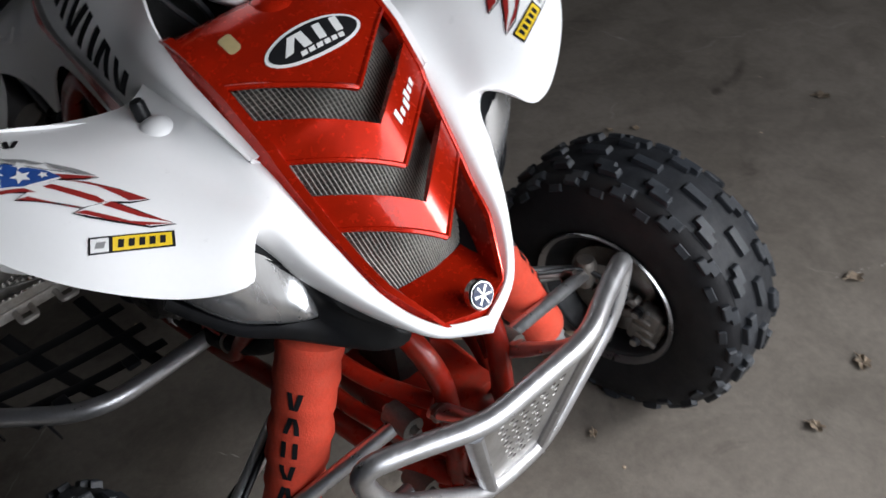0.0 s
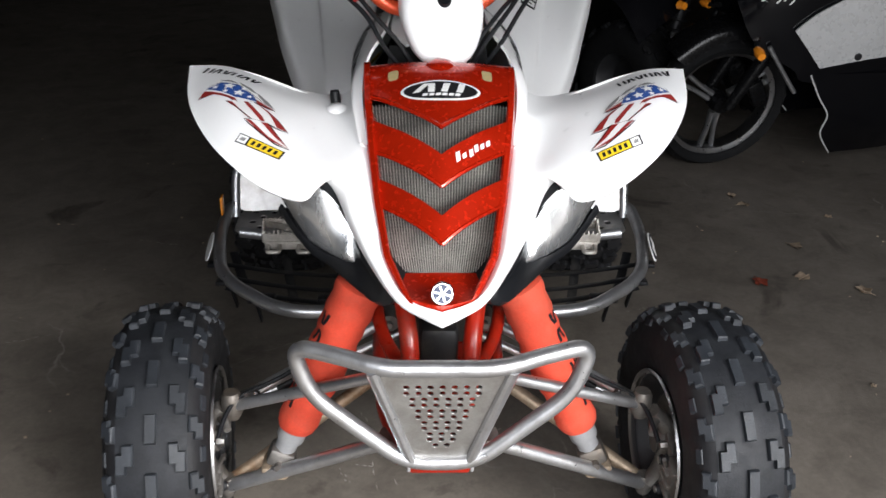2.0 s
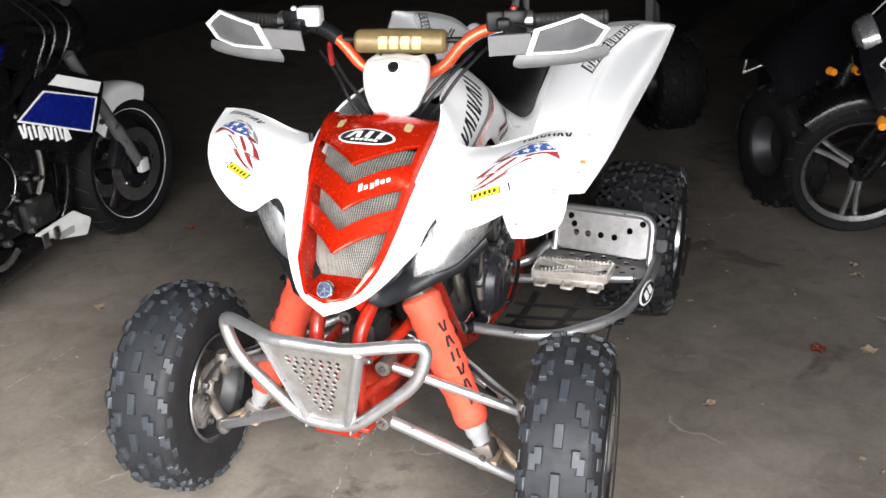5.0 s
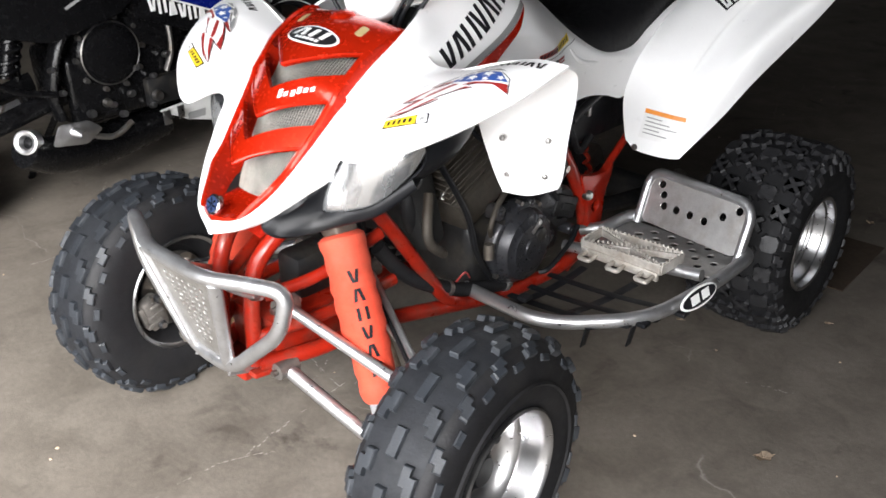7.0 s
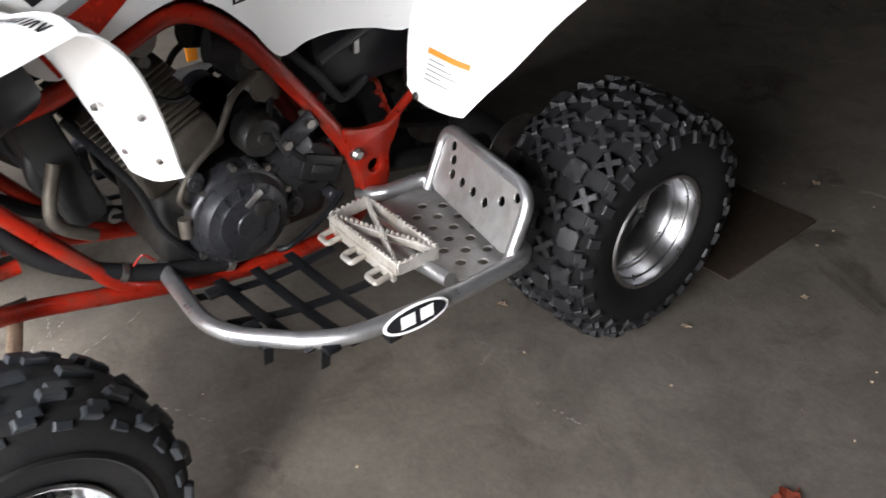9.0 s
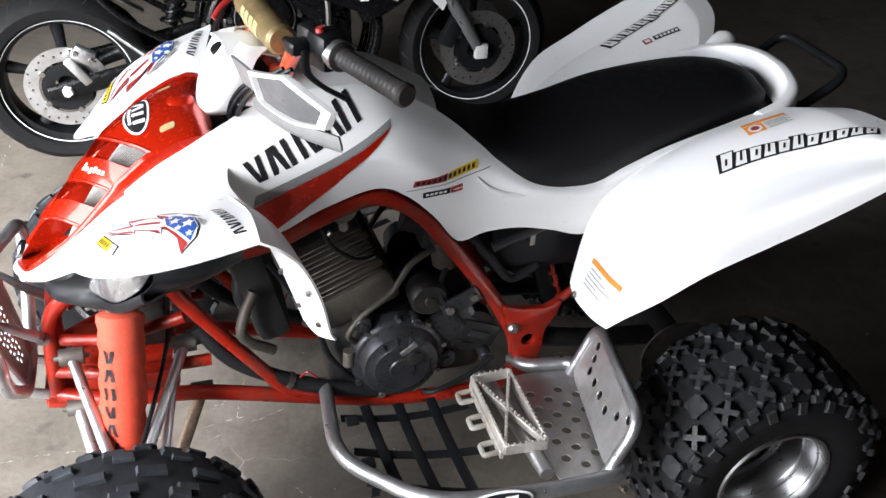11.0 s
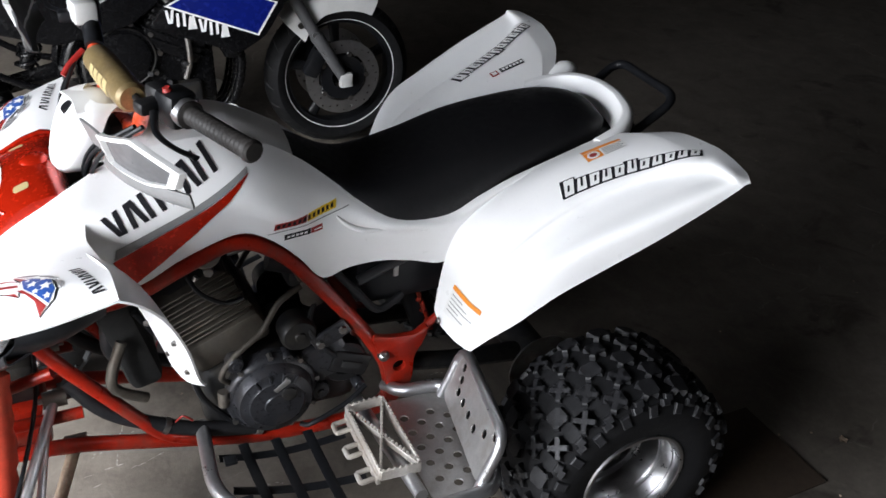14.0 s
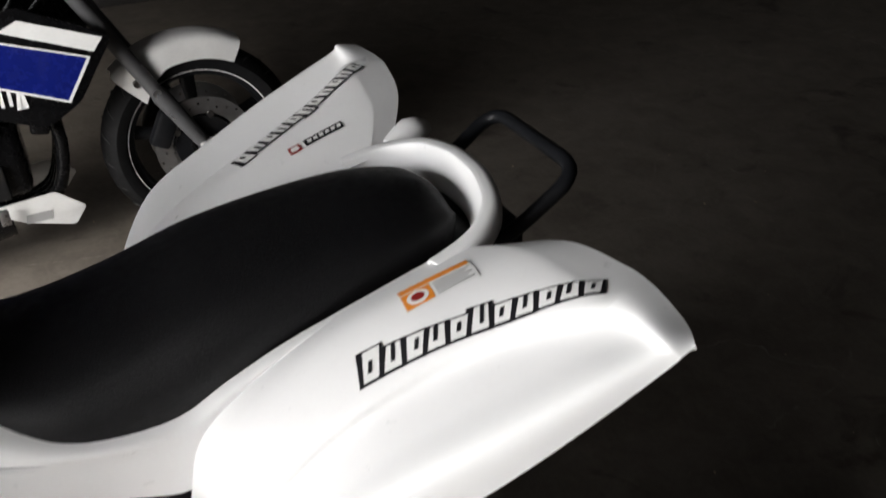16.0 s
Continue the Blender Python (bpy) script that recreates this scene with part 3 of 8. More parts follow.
FLAP = [
    [(0.215, -0.372, 0.83), (0.345, -0.344, 0.87), (0.446, -0.34, 0.877)],
    [(0.218, -0.35, 0.812), (0.345, -0.316, 0.852), (0.444, -0.308, 0.858)],
    [(0.226, -0.316, 0.76), (0.335, -0.286, 0.797), (0.420, -0.272, 0.804)],
    [(0.228, -0.288, 0.688), (0.312, -0.262, 0.706), (0.388, -0.242, 0.719)],
    [(0.238, -0.264, 0.617), (0.300, -0.246, 0.62), (0.368, -0.224, 0.634)],
    [(0.25, -0.252, 0.578), (0.302, -0.236, 0.58), (0.348, -0.212, 0.600)],
]
# a waving flag with a bird's outline, in the plane of the fender's top: outwards, backwards
FLAG_TOP = [(0.0797, 0.0313), (0.064, 0.0573), (0.0443, 0.0649), (0.0144, 0.0596), (-0.0168, 0.0283), (-0.051, -0.001), (-0.0386, 0.0031), (-0.0188, 0.0126), (-0.0048, 0.0116), (0.0096, 0.0053), (0.0275, 0.0206), (0.0527, 0.0343)]
FLAG_MID = [(0.0282, 0.0085), (0.0057, 0.0111), (-0.0152, 0.0119), (-0.0378, -0.0039), (-0.0588, -0.026), (-0.0773, -0.0496), (-0.0592, -0.0451), (-0.0438, -0.0372), (-0.0175, -0.0331), (0.004, -0.0117)]
FLAG_END = [(-0.0067, -0.0347), (-0.0208, -0.0343), (-0.0438, -0.0372), (-0.0628, -0.064), (-0.0822, -0.0874), (-0.0603, -0.0795), (-0.0372, -0.0625), (-0.0164, -0.0446)]
FLAG_BLUE = [(0.0677, 0.0494), (0.0444, 0.0632), (0.0145, 0.0581), (-0.0133, 0.0292), (-0.0207, 0.0141), (-0.0051, 0.0155), (0.0155, 0.0182), (0.0456, 0.0372)]
FLAG_CREST = [[(0.0486, 0.0726), (0.030, 0.0740), (0.016, 0.0640), (0.036, 0.0680)], [(0.016, 0.0700), (-0.004, 0.0560), (-0.018, 0.0400), (-0.010, 0.0420), (0.010, 0.0600)], [(-0.018, 0.0430), (-0.0404, 0.0179), (-0.0512, 0.0003), (-0.036, 0.0120), (-0.022, 0.0300)]]
FLAG_RED = [[(0.0797, 0.0313), (0.0696, 0.0452), (0.0458, 0.0328), (0.0157, 0.0156), (0.0089, 0.0051), (0.0276, 0.018), (0.0528, 0.0309)], [(-0.0178, 0.0209), (-0.051, -0.001), (-0.0385, 0.0022), (-0.0203, 0.0109)],
            [(0.0282, 0.0085), (0.0182, 0.0047), (-0.008, -0.0276), (-0.0174, -0.034), (0.0011, -0.017)], [(0.0007, 0.0087), (-0.008, 0.0085), (-0.0351, -0.0256), (-0.039, -0.0356), (-0.0323, -0.0351)],
            [(-0.0202, 0.0095), (-0.0378, -0.0039), (-0.0588, -0.026), (-0.0773, -0.0496), (-0.0594, -0.0443), (-0.0556, -0.036), (-0.0435, -0.0135)],
            [(-0.0074, -0.0347), (-0.0171, -0.0377), (-0.0463, -0.0665), (-0.0822, -0.0874), (-0.0545, -0.0761), (-0.0312, -0.0583)], [(-0.0336, -0.0387), (-0.0436, -0.038), (-0.0628, -0.064), (-0.0811, -0.0855), (-0.0562, -0.065)]]


def star(cx, cy, r):
    return [[(cx, cy), (cx + 0.45 * r * math.cos(a - 0.63), cy + 0.45 * r * math.sin(a - 0.63)), (cx + r * math.cos(a), cy + r * math.sin(a)), (cx + 0.45 * r * math.cos(a + 0.63), cy + 0.45 * r * math.sin(a + 0.63))] for a in (0.4 + 1.2566 * k for k in range(5))]


def grown(poly, d):
    """The outline pushed out by d from its middle line."""
    out = []
    for k in range(len(poly)):
        a, b, c = (Vector(poly[(k + j) % len(poly)]) for j in (-1, 0, 1))
        n = (Vector(((b - a).y, -(b - a).x)).normalized() + Vector(((c - b).y, -(c - b).x)).normalized())
        out.append(tuple(b + n.normalized() * d if n.length > 1e-6 else b))
    return out


for s in (1, -1):
    lip = [[(max(0.0, r[0][0] - 0.012), r[0][1] + 0.012, r[0][2] - 0.018)] + r for r in COWL]
    cowl = part("front_fender", sheet(flipped(lip, s), 0.005 * s, 6, 6), WHITE, quad, "white plastic front fender with flag sticker")
    flap = part("fender_flap", sheet(flipped(FLAP, s), 0.004 * s, 6, 6), WHITE, quad)
    for x, y, z in ((0.275, -0.287, 0.702), (0.354, -0.254, 0.707), (0.264, -0.256, 0.619), (0.338, -0.236, 0.628)):
        part("rivet", lathe(bmesh.new(), [(0, 0.004), (0.004, 0.003), (0.006, -0.003)], (x * s, y - 0.006, z), (0.2 * s, -1, 0.1), 10), STEEL, flap)
    # yellow maker's sticker, flag, strip along the rear edge
    o, ax, ay = (0.294 * s, -0.560, 0.806), (1, 0.30 * s, 0.36 * s), (0, 0.62, 0.78)
    decal("sticker_edge", cowl, mirrored([slanted(-0.042, -0.0085, 0.082, 0.017, 0.12)], 1), o, ax, ay, INK, cowl, 0.0013)
    base = -0.020 if s < 0 else -0.039
    decal("yellow_sticker", cowl, [slanted(base, -0.0068, 0.057, 0.0135, 0.12)], o, ax, ay, YELLOW, cowl, 0.0020)
    for k in range(5):
        decal("sticker_block", cowl, [slanted(base + 0.005 + 0.0100 * k, -0.0040, 0.0056, 0.0078, 0.2)], o, ax, ay, INK, cowl, 0.0026)
    decal("small_logo", cowl, [slanted(-0.040 if s < 0 else 0.0205, -0.0068, 0.0165, 0.0135, 0.1)], o, ax, ay, PALE, cowl, 0.0020)
    decal("small_logo_mark", cowl, [slanted(-0.036 if s < 0 else 0.0245, -0.0030, 0.0085, 0.0060, 0.4)], o, ax, ay, GREY_D, cowl, 0.0026)
    o, ax, ay = (0.330 * s, -0.480, 0.846), (1, 0, 0), (0, 0.96, 0.28)
    for poly in (FLAG_TOP, FLAG_MID, FLAG_END):
        decal("flag_outline", cowl, mirrored([grown(poly, 0.0020)], s), o, ax, ay, INK, cowl, 0.0013)
        decal("flag_field", cowl, mirrored([poly], s), o, ax, ay, PALE, cowl, 0.0019)
    decal("flag_crest", cowl, mirrored(FLAG_CREST, s), o, ax, ay, GREY_D, cowl, 0.0024)
    for poly in FLAG_RED:
        decal("flag_stripe", cowl, mirrored([poly], s), o, ax, ay, RED_D, cowl, 0.0025)
    decal("flag_canton", cowl, mirrored([FLAG_BLUE], s), o, ax, ay, BLUE_D, cowl, 0.0025)
    for cx, cy, r in ((0.0292, 0.0506, 0.0115), (0.0110, 0.0310, 0.0105), (0.0530, 0.0500, 0.0070), (0.0040, 0.0474, 0.0075), (0.0340, 0.0350, 0.0065), (-0.0075, 0.0237, 0.0055)):
        decal("flag_star", cowl, mirrored(star(cx, cy, r), s), o, ax, ay, PALE, cowl, 0.0031)
    # dark block row along the fender's rear edge
    o, ax, ay = (0.365 * s, -0.376, 0.876), (1.0, 0.30 * s, 0.10 * s), (-0.30 * s, 0.95, 0.0)
    blocks("maker_block", cowl, [barred(-0.052 + 0.0175 * k, -0.0085, 0.0155, 0.0170, 0.15, k + 1) for k in range(6)], o, ax, ay, INK, cowl, 0.0015)
    if s < 0:
        dome = part("fender_dome", lathe(bmesh.new(), [(0, 0.018), (0.012, 0.016), (0.020, 0.010), (0.024, 0.0), (0.026, -0.012)], (-0.180, -0.420, 0.816), (-0.1, -0.1, 1), 24), WHITE, cowl, "white domed cap with black stub")
        part("stub", lathe(bmesh.new(), [(0, 0.020), (0.007, 0.020), (0.009, 0.016), (0.009, -0.006)], (-0.182, -0.400, 0.832), (-0.1, 0.1, 1), 16), BLACK, dome)
    # headlamp
    def side(pts, push=(0, 0, 0)):
        return [Vector((x * s + push[0] * s, y + push[1], z + push[2])) for x, y, z in pts]
    inner = [(0.282, -0.505, 0.760), (0.255, -0.545, 0.752), (0.203, -0.580, 0.748), (0.150, -0.588, 0.690), (0.140, -0.602, 0.655), (0.139, -0.610, 0.626)]
    outer = [(0.284, -0.500, 0.735), (0.266, -0.524, 0.692), (0.226, -0.562, 0.645), (0.190, -0.585, 0.628), (0.160, -0.602, 0.620), (0.142, -0.610, 0.619)]
    rows = [side(inner)]
    for f, b in ((0.2, 0.007), (0.5, 0.012), (0.8, 0.007)):
        rows.append([p.lerp(q, f) + Vector((0.55 * s, -0.80, -0.15)) * b * min(1.0, (p - q).length * 25) for p, q in zip(side(inner), side(outer))])
    rows.append(side(outer))
    lamp = part("headlamp", sheet(rows, 0.003 * s, 5, 3), LENS, quad, "clear plastic headlamp lens under the fender")
    rim_in = [(0.200, -0.576, 0.749), (0.147, -0.592, 0.684), (0.140, -0.600, 0.656), (0.139, -0.607, 0.632), (0.140, -0.611, 0.619), (0.150, -0.606, 0.617), (0.190, -0.585, 0.626), (0.226, -0.561, 0.643), (0.270, -0.518, 0.686)]
    rim_out = [(0.196, -0.572, 0.750), (0.140, -0.596, 0.674), (0.116, -0.645, 0.638), (0.078, -0.692, 0.603), (0.098, -0.680, 0.582), (0.130, -0.636, 0.584), (0.178, -0.585, 0.602), (0.222, -0.555, 0.622), (0.272, -0.510, 0.672)]
    rows = [side(rim_in), [p.lerp(q, 0.5) + Vector((0.5 * s, -0.8, 0.1)) * 0.005 for p, q in zip(side(rim_in), side(rim_out))], side(rim_out), side(rim_out, (-0.030, 0.045, 0.004))]
    part("headlamp_surround", sheet(rows, 0.004 * s, 5, 4), BLACK, lamp, "black plastic headlamp housing")
    rows = [side([(0.262, -0.500, 0.752), (0.282, -0.498, 0.720), (0.262, -0.516, 0.682), (0.215, -0.552, 0.634), (0.160, -0.580, 0.610)]),
            side([(0.262, -0.440, 0.778), (0.290, -0.424, 0.730), (0.262, -0.438, 0.686), (0.212, -0.470, 0.650), (0.150, -0.500, 0.640)]),
            side([(0.240, -0.372, 0.800), (0.262, -0.352, 0.745), (0.236, -0.356, 0.705), (0.196, -0.380, 0.680), (0.140, -0.420, 0.680)])]
    part("inner_fender", sheet(rows, 0.004 * s, 4, 4), BLACK, quad, "black plastic liner under the fender")
    line = [(0.060 * s, -0.665, 0.592), (0.090 * s, -0.640, 0.604), (0.128 * s, -0.590, 0.626), (0.190 * s, -0.515, 0.668), (0.235 * s, -0.465, 0.700)]
    part("headlamp_shell", sweep(bmesh.new(), spline(line, 6), [0.005, 0.014, 0.022, 0.030, 0.020], 18, flat=0.75), BLACK, lamp)


# side panels below the seat and tank
SIDE = [
    (-0.530, (0.1200, 0.800), (0.126, 0.790), (0.130, 0.775)),
    (-0.475, (0.1300, 0.846), (0.141, 0.826), (0.146, 0.790)),
    (-0.420, (0.1325, 0.879), (0.150, 0.840), (0.150, 0.785)),
    (-0.365, (0.1240, 0.908), (0.154, 0.838), (0.150, 0.750)),
    (-0.296, (0.100, 0.932), (0.160, 0.838), (0.148, 0.695)),
    (-0.200, (0.090, 0.948), (0.164, 0.852), (0.148, 0.738)),
    (-0.100, (0.082, 0.946), (0.164, 0.852), (0.147, 0.770)),
    (-0.040, (0.082, 0.924), (0.162, 0.832), (0.145, 0.746)),
    (0.018, (0.084, 0.893), (0.154, 0.795), (0.141, 0.690)),
    (0.068, (0.090, 0.856), (0.146, 0.758), (0.136, 0.628)),
    (0.125, (0.106, 0.806), (0.142, 0.730), (0.134, 0.640)),
    (0.190, (0.134, 0.756), (0.143, 0.708), (0.134, 0.642)),
    (0.260, (0.142, 0.734), (0.145, 0.698), (0.133, 0.628)),
    (0.345, (0.140, 0.738), (0.146, 0.684), (0.130, 0.606)),
    (0.400, (0.142, 0.760), (0.150, 0.725), (0.142, 0.670)),
    (0.480, (0.144, 0.796), (0.152, 0.778), (0.152, 0.745)),
    (0.600, (0.144, 0.834), (0.151, 0.826), (0.152, 0.806)),
]
for s in (1, -1):
    rows = [[(a[0] * s, y, a[1]), ((a[0] * 0.55 + b[0] * 0.45) * s + 0.012 * s, y, a[1] * 0.5 + b[1] * 0.5 + 0.006), (b[0] * s, y, b[1]), ((b[0] + c[0]) / 2 * s, y, (b[1] + c[1]) / 2), (c[0] * s, y, c[1])] for y, a, b, c in SIDE]
    panel = part("side_panel", sheet(rows, 0.005 * s, 5, 5), WHITE, quad, "white side panel with black lettering blocks and red flash")
    o, ax, ay = (0.16 * s, -0.228, 0.877), (0, s, 0.5 * s), (0, -0.45, 0.9)
    blocks("letter_block", panel, [mirrored(barred(-0.108 + 0.0362 * k, -0.023, 0.0325, 0.046, 0.0, (0, 2, 1)[k % 3]), s) for k in range(6)], o, ax, ay, INK, panel, 0.0014)
    decal("grey_stripe", panel, mirrored([[(-0.135, -0.0625), (0.0, -0.0625), (0.145, -0.0585), (0.150, -0.050), (0.0, -0.046), (-0.120, -0.044)]], s), o, ax, ay, GREY_D, panel, 0.0014)
    decal("red_flash", panel, mirrored([[(-0.140, -0.130), (-0.07, -0.118), (0.010, -0.100), (0.070, -0.080), (0.148, -0.0595), (0.0, -0.064), (-0.140, -0.064)]], s), o, ax, ay, RED, panel, 0.0014)
    o, ax, ay = (0.15 * s, 0.040, 0.777), (0, 1, 0.15), (0, -0.2, 1)
    decal("red_yellow_sticker", panel, [slanted(-0.072, 0.0, 0.064, 0.014, 0.35)], o, ax, ay, RED_D, panel)
    decal("yellow_half", panel, [slanted(-0.006, 0.0, 0.064, 0.014, 0.35)], o, ax, ay, YELLOW, panel)
    decal("sticker_block", panel, [slanted(-0.066 + 0.0102 * k, 0.003, 0.006, 0.008, 0.35) for k in range(12)], o, ax, ay, INK, panel, 0.0021)
    part("panel_fold", tube(spline([(0.1395 * s, 0.098, 0.768), (0.1425 * s, 0.125, 0.742), (0.1440 * s, 0.165, 0.726), (0.1452 * s, 0.230, 0.722)], 6), [0.002, 0.005, 0.006, 0.002], 10), WHITE, panel)
    decal("seam_line", panel, [slanted(-0.085, -0.0075, 0.17, 0.0018, 0.0)], o, ax, ay, GREY_D, panel)
    decal("flag_sticker", panel, [slanted(-0.055, -0.030, 0.052, 0.013, 0.1)], o, ax, ay, INK, panel)
    decal("flag_sticker_red", panel, [slanted(-0.002, -0.030, 0.024, 0.013, 0.1)], o, ax, ay, RED_D, panel)
    decal("flag_sticker_line", panel, [slanted(-0.050 + 0.0085 * k, -0.026, 0.006, 0.005, 0.3) for k in range(5)] + [slanted(0.004, -0.025, 0.017, 0.002, 0.0)], o, ax, ay, PALE, panel, 0.0021)

# tank cover between the bars and the seat
rows = []
for y, w, z, zs in ((-0.330, 0.060, 0.935, 0.915), (-0.270, 0.085, 0.945, 0.925), (-0.200, 0.084, 0.962, 0.940), (-0.100, 0.078, 0.965, 0.938), (-0.040, 0.078, 0.945, 0.916), (0.030, 0.085, 0.905, 0.878)):
    rows.append([(-w, y, zs), (-w * 0.55, y, z - 0.006), (0, y, z), (w * 0.55, y, z - 0.006), (w, y, zs)])
tank = part("tank_cover", sheet(rows, 0.005), WHITE, quad)
part("tank_cap", lathe(bmesh.new(), [(0, 0.03), (0.030, 0.030), (0.036, 0.022), (0.036, -0.01)], (0, -0.16, 0.960), (0, 0, 1), 24), BLACK, tank, "black fuel cap")

# seat
SEAT_ROWS = []
for y, w, top, low in ((-0.045, 0.045, 0.925, 0.90), (0.0, 0.072, 0.912, 0.87), (0.07, 0.090, 0.868, 0.82), (0.15, 0.118, 0.822, 0.755), (0.22, 0.142, 0.812, 0.728),
                       (0.32, 0.148, 0.832, 0.728), (0.42, 0.145, 0.862, 0.770), (0.53, 0.136, 0.882, 0.80), (0.64, 0.120, 0.893, 0.83), (0.72, 0.090, 0.888, 0.845), (0.745, 0.055, 0.868, 0.85)):
    SEAT_ROWS.append([(-w * 0.96, y, low - 0.012), (-w, y, low + (top - low) * 0.45), (-w * 0.74, y, top - 0.010), (0, y, top), (w * 0.74, y, top - 0.010), (w, y, low + (top - low) * 0.45), (w * 0.96, y, low - 0.012)])
part("seat", sheet(SEAT_ROWS, 0.03, 5, 5), SEAT, quad, "black vinyl quad seat")

# rear fenders
REAR = [
    [(0.170, 0.306, 0.515), (0.198, 0.307, 0.496), (0.235, 0.312, 0.491), (0.255, 0.315, 0.490), (0.270, 0.319, 0.490), (0.288, 0.324, 0.491), (0.304, 0.330, 0.493)],
    [(0.150, 0.322, 0.555), (0.200, 0.322, 0.551), (0.250, 0.327, 0.549), (0.268, 0.330, 0.548), (0.290, 0.336, 0.546), (0.312, 0.345, 0.543), (0.330, 0.355, 0.535)],
    [(0.134, 0.340, 0.608), (0.195, 0.347, 0.619), (0.255, 0.358, 0.627), (0.276, 0.363, 0.628), (0.308, 0.372, 0.624), (0.342, 0.381, 0.622), (0.360, 0.402, 0.588)],
    [(0.138, 0.362, 0.700), (0.190, 0.388, 0.720), (0.270, 0.420, 0.717), (0.286, 0.430, 0.704), (0.336, 0.442, 0.711), (0.380, 0.449, 0.716), (0.392, 0.465, 0.660)],
    [(0.143, 0.440, 0.765), (0.200, 0.468, 0.788), (0.283, 0.502, 0.784), (0.298, 0.510, 0.769), (0.350, 0.524, 0.772), (0.407, 0.532, 0.778), (0.420, 0.550, 0.724)],
    [(0.147, 0.540, 0.815), (0.208, 0.558, 0.838), (0.300, 0.592, 0.837), (0.315, 0.600, 0.819), (0.370, 0.610, 0.8205), (0.432, 0.615, 0.826), (0.447, 0.635, 0.786)],
    [(0.146, 0.630, 0.845), (0.218, 0.652, 0.872), (0.330, 0.682, 0.878), (0.346, 0.688, 0.861), (0.396, 0.697, 0.864), (0.453, 0.698, 0.870), (0.467, 0.715, 0.845)],
    [(0.144, 0.695, 0.862), (0.236, 0.730, 0.896), (0.366, 0.742, 0.906), (0.386, 0.746, 0.893), (0.420, 0.756, 0.892), (0.464, 0.758, 0.899), (0.479, 0.772, 0.888)],
    [(0.145, 0.705, 0.863), (0.240, 0.755, 0.900), (0.362, 0.772, 0.912), (0.390, 0.773, 0.911), (0.422, 0.774, 0.911), (0.466, 0.770, 0.912), (0.481, 0.782, 0.897)],
    [(0.150, 0.735, 0.858), (0.246, 0.792, 0.902), (0.340, 0.812, 0.914), (0.385, 0.815, 0.914), (0.432, 0.810, 0.912), (0.464, 0.802, 0.911), (0.482, 0.795, 0.905)],
]
for s in (1, -1):
    # the right-hand fender is bent up a little towards its outer edge
    lift = 0.0 if s > 0 else 0.045
    back = 1.0 if s < 0 else 0.0
    grid = [[(x, y - back * float(np.interp(y, [0.30, 0.33, 0.38, 0.45, 0.53, 0.62, 0.70], [0.020, 0.036, 0.043, 0.043, 0.024, 0.011, 0.0])), z + lift * float(np.interp(y, [0.30, 0.36, 0.55, 0.70, 0.80], [1.0, 1.9, 1.0, 0.6, 0.35])) * max(0.0, x - 0.145) / 0.28) for x, y, z in row] for row in REAR]
    rear = part("rear_fender", sheet(flipped(grid, s), 0.005 * s, 6, 6), WHITE, quad, "white plastic rear fender with black lettering banner")
    o, ax, ay = (0.296 * s, 0.658, 0.900), (1, 0, 0), (0, 1, 0)
    def arc(t, v):
        """A point along the banner's bow, t from 0 to 1, v outwards."""
        x, y = -0.034 + 0.069 * t + 0.033 * t * t, -0.127 + 0.262 * t - 0.023 * t * t
        d = Vector((0.069 + 0.066 * t, 0.262 - 0.046 * t)).normalized()
        return (x + d.y * v, y - d.x * v)
    for k in range(11):
        t0, t1 = k / 11, (k + 1) / 11
        big = 0.006 if k in (0, 5) else 0.0
        hh = 0.0165 - 0.004 * t0
        decal("banner", rear, mirrored([[arc(t0 - 0.012, hh), arc(t1 + 0.006, hh), arc(t1 + 0.006, -hh - big), arc(t0 - 0.012, -hh - big)]], s), o, ax, ay, INK, rear, 0.0014, 0.012)
        hh -= 0.0028
        w = t1 - t0
        f, g = (0.0, 0.08) if k % 2 else (0.05, 0.01)
        bars = [[arc(t0 + w * (0.04 + f), hh), arc(t0 + w * (0.84 - f), hh), arc(t0 + w * (0.96 - g), -hh - big), arc(t0 + w * (0.16 + g), -hh - big)]]
        decal("banner_block", rear, mirrored(bars, s), o, ax, ay, PALE, rear, 0.0022, 0.012)
        mid = 0.42 + 0.06 * (k % 3)
        slit = [[arc(t0 + w * (mid - 0.10), hh * 0.45), arc(t0 + w * (mid + 0.08), hh * 0.45), arc(t0 + w * (mid + 0.16), -hh - big if k % 2 else -hh * 0.5), arc(t0 + w * (mid - 0.02), -hh - big if k % 2 else -hh * 0.5)]]
        decal("banner_slit", rear, mirrored(slit, s), o, ax, ay, INK, rear, 0.0030, 0.012)
    o, ax, ay = (0.219 * s, 0.644, 0.880), (0.10 * s, 1, 0), (-1, 0.1 * s, 0)
    if s > 0:
        decal("warning_label", rear, [slanted(-0.044, -0.022, 0.088, 0.044, 0.0)], o, ax, ay, PALE, rear)
        decal("warning_band", rear, [slanted(-0.042, 0.010, 0.084, 0.010, 0.0)], o, ax, ay, ORANGE_D, rear, 0.0021)
        decal("warning_field", rear, [slanted(-0.042, -0.020, 0.034, 0.028, 0.0)], o, ax, ay, ORANGE_D, rear, 0.0021)
        decal("warning_disc", rear, [ellipse(-0.025, -0.006, 0.013, 0.012, 16)], o, ax, ay, PALE, rear, 0.0026)
        decal("warning_mark", rear, [ellipse(-0.025, -0.006, 0.008, 0.007, 12)], o, ax, ay, RED_D, rear, 0.0030)
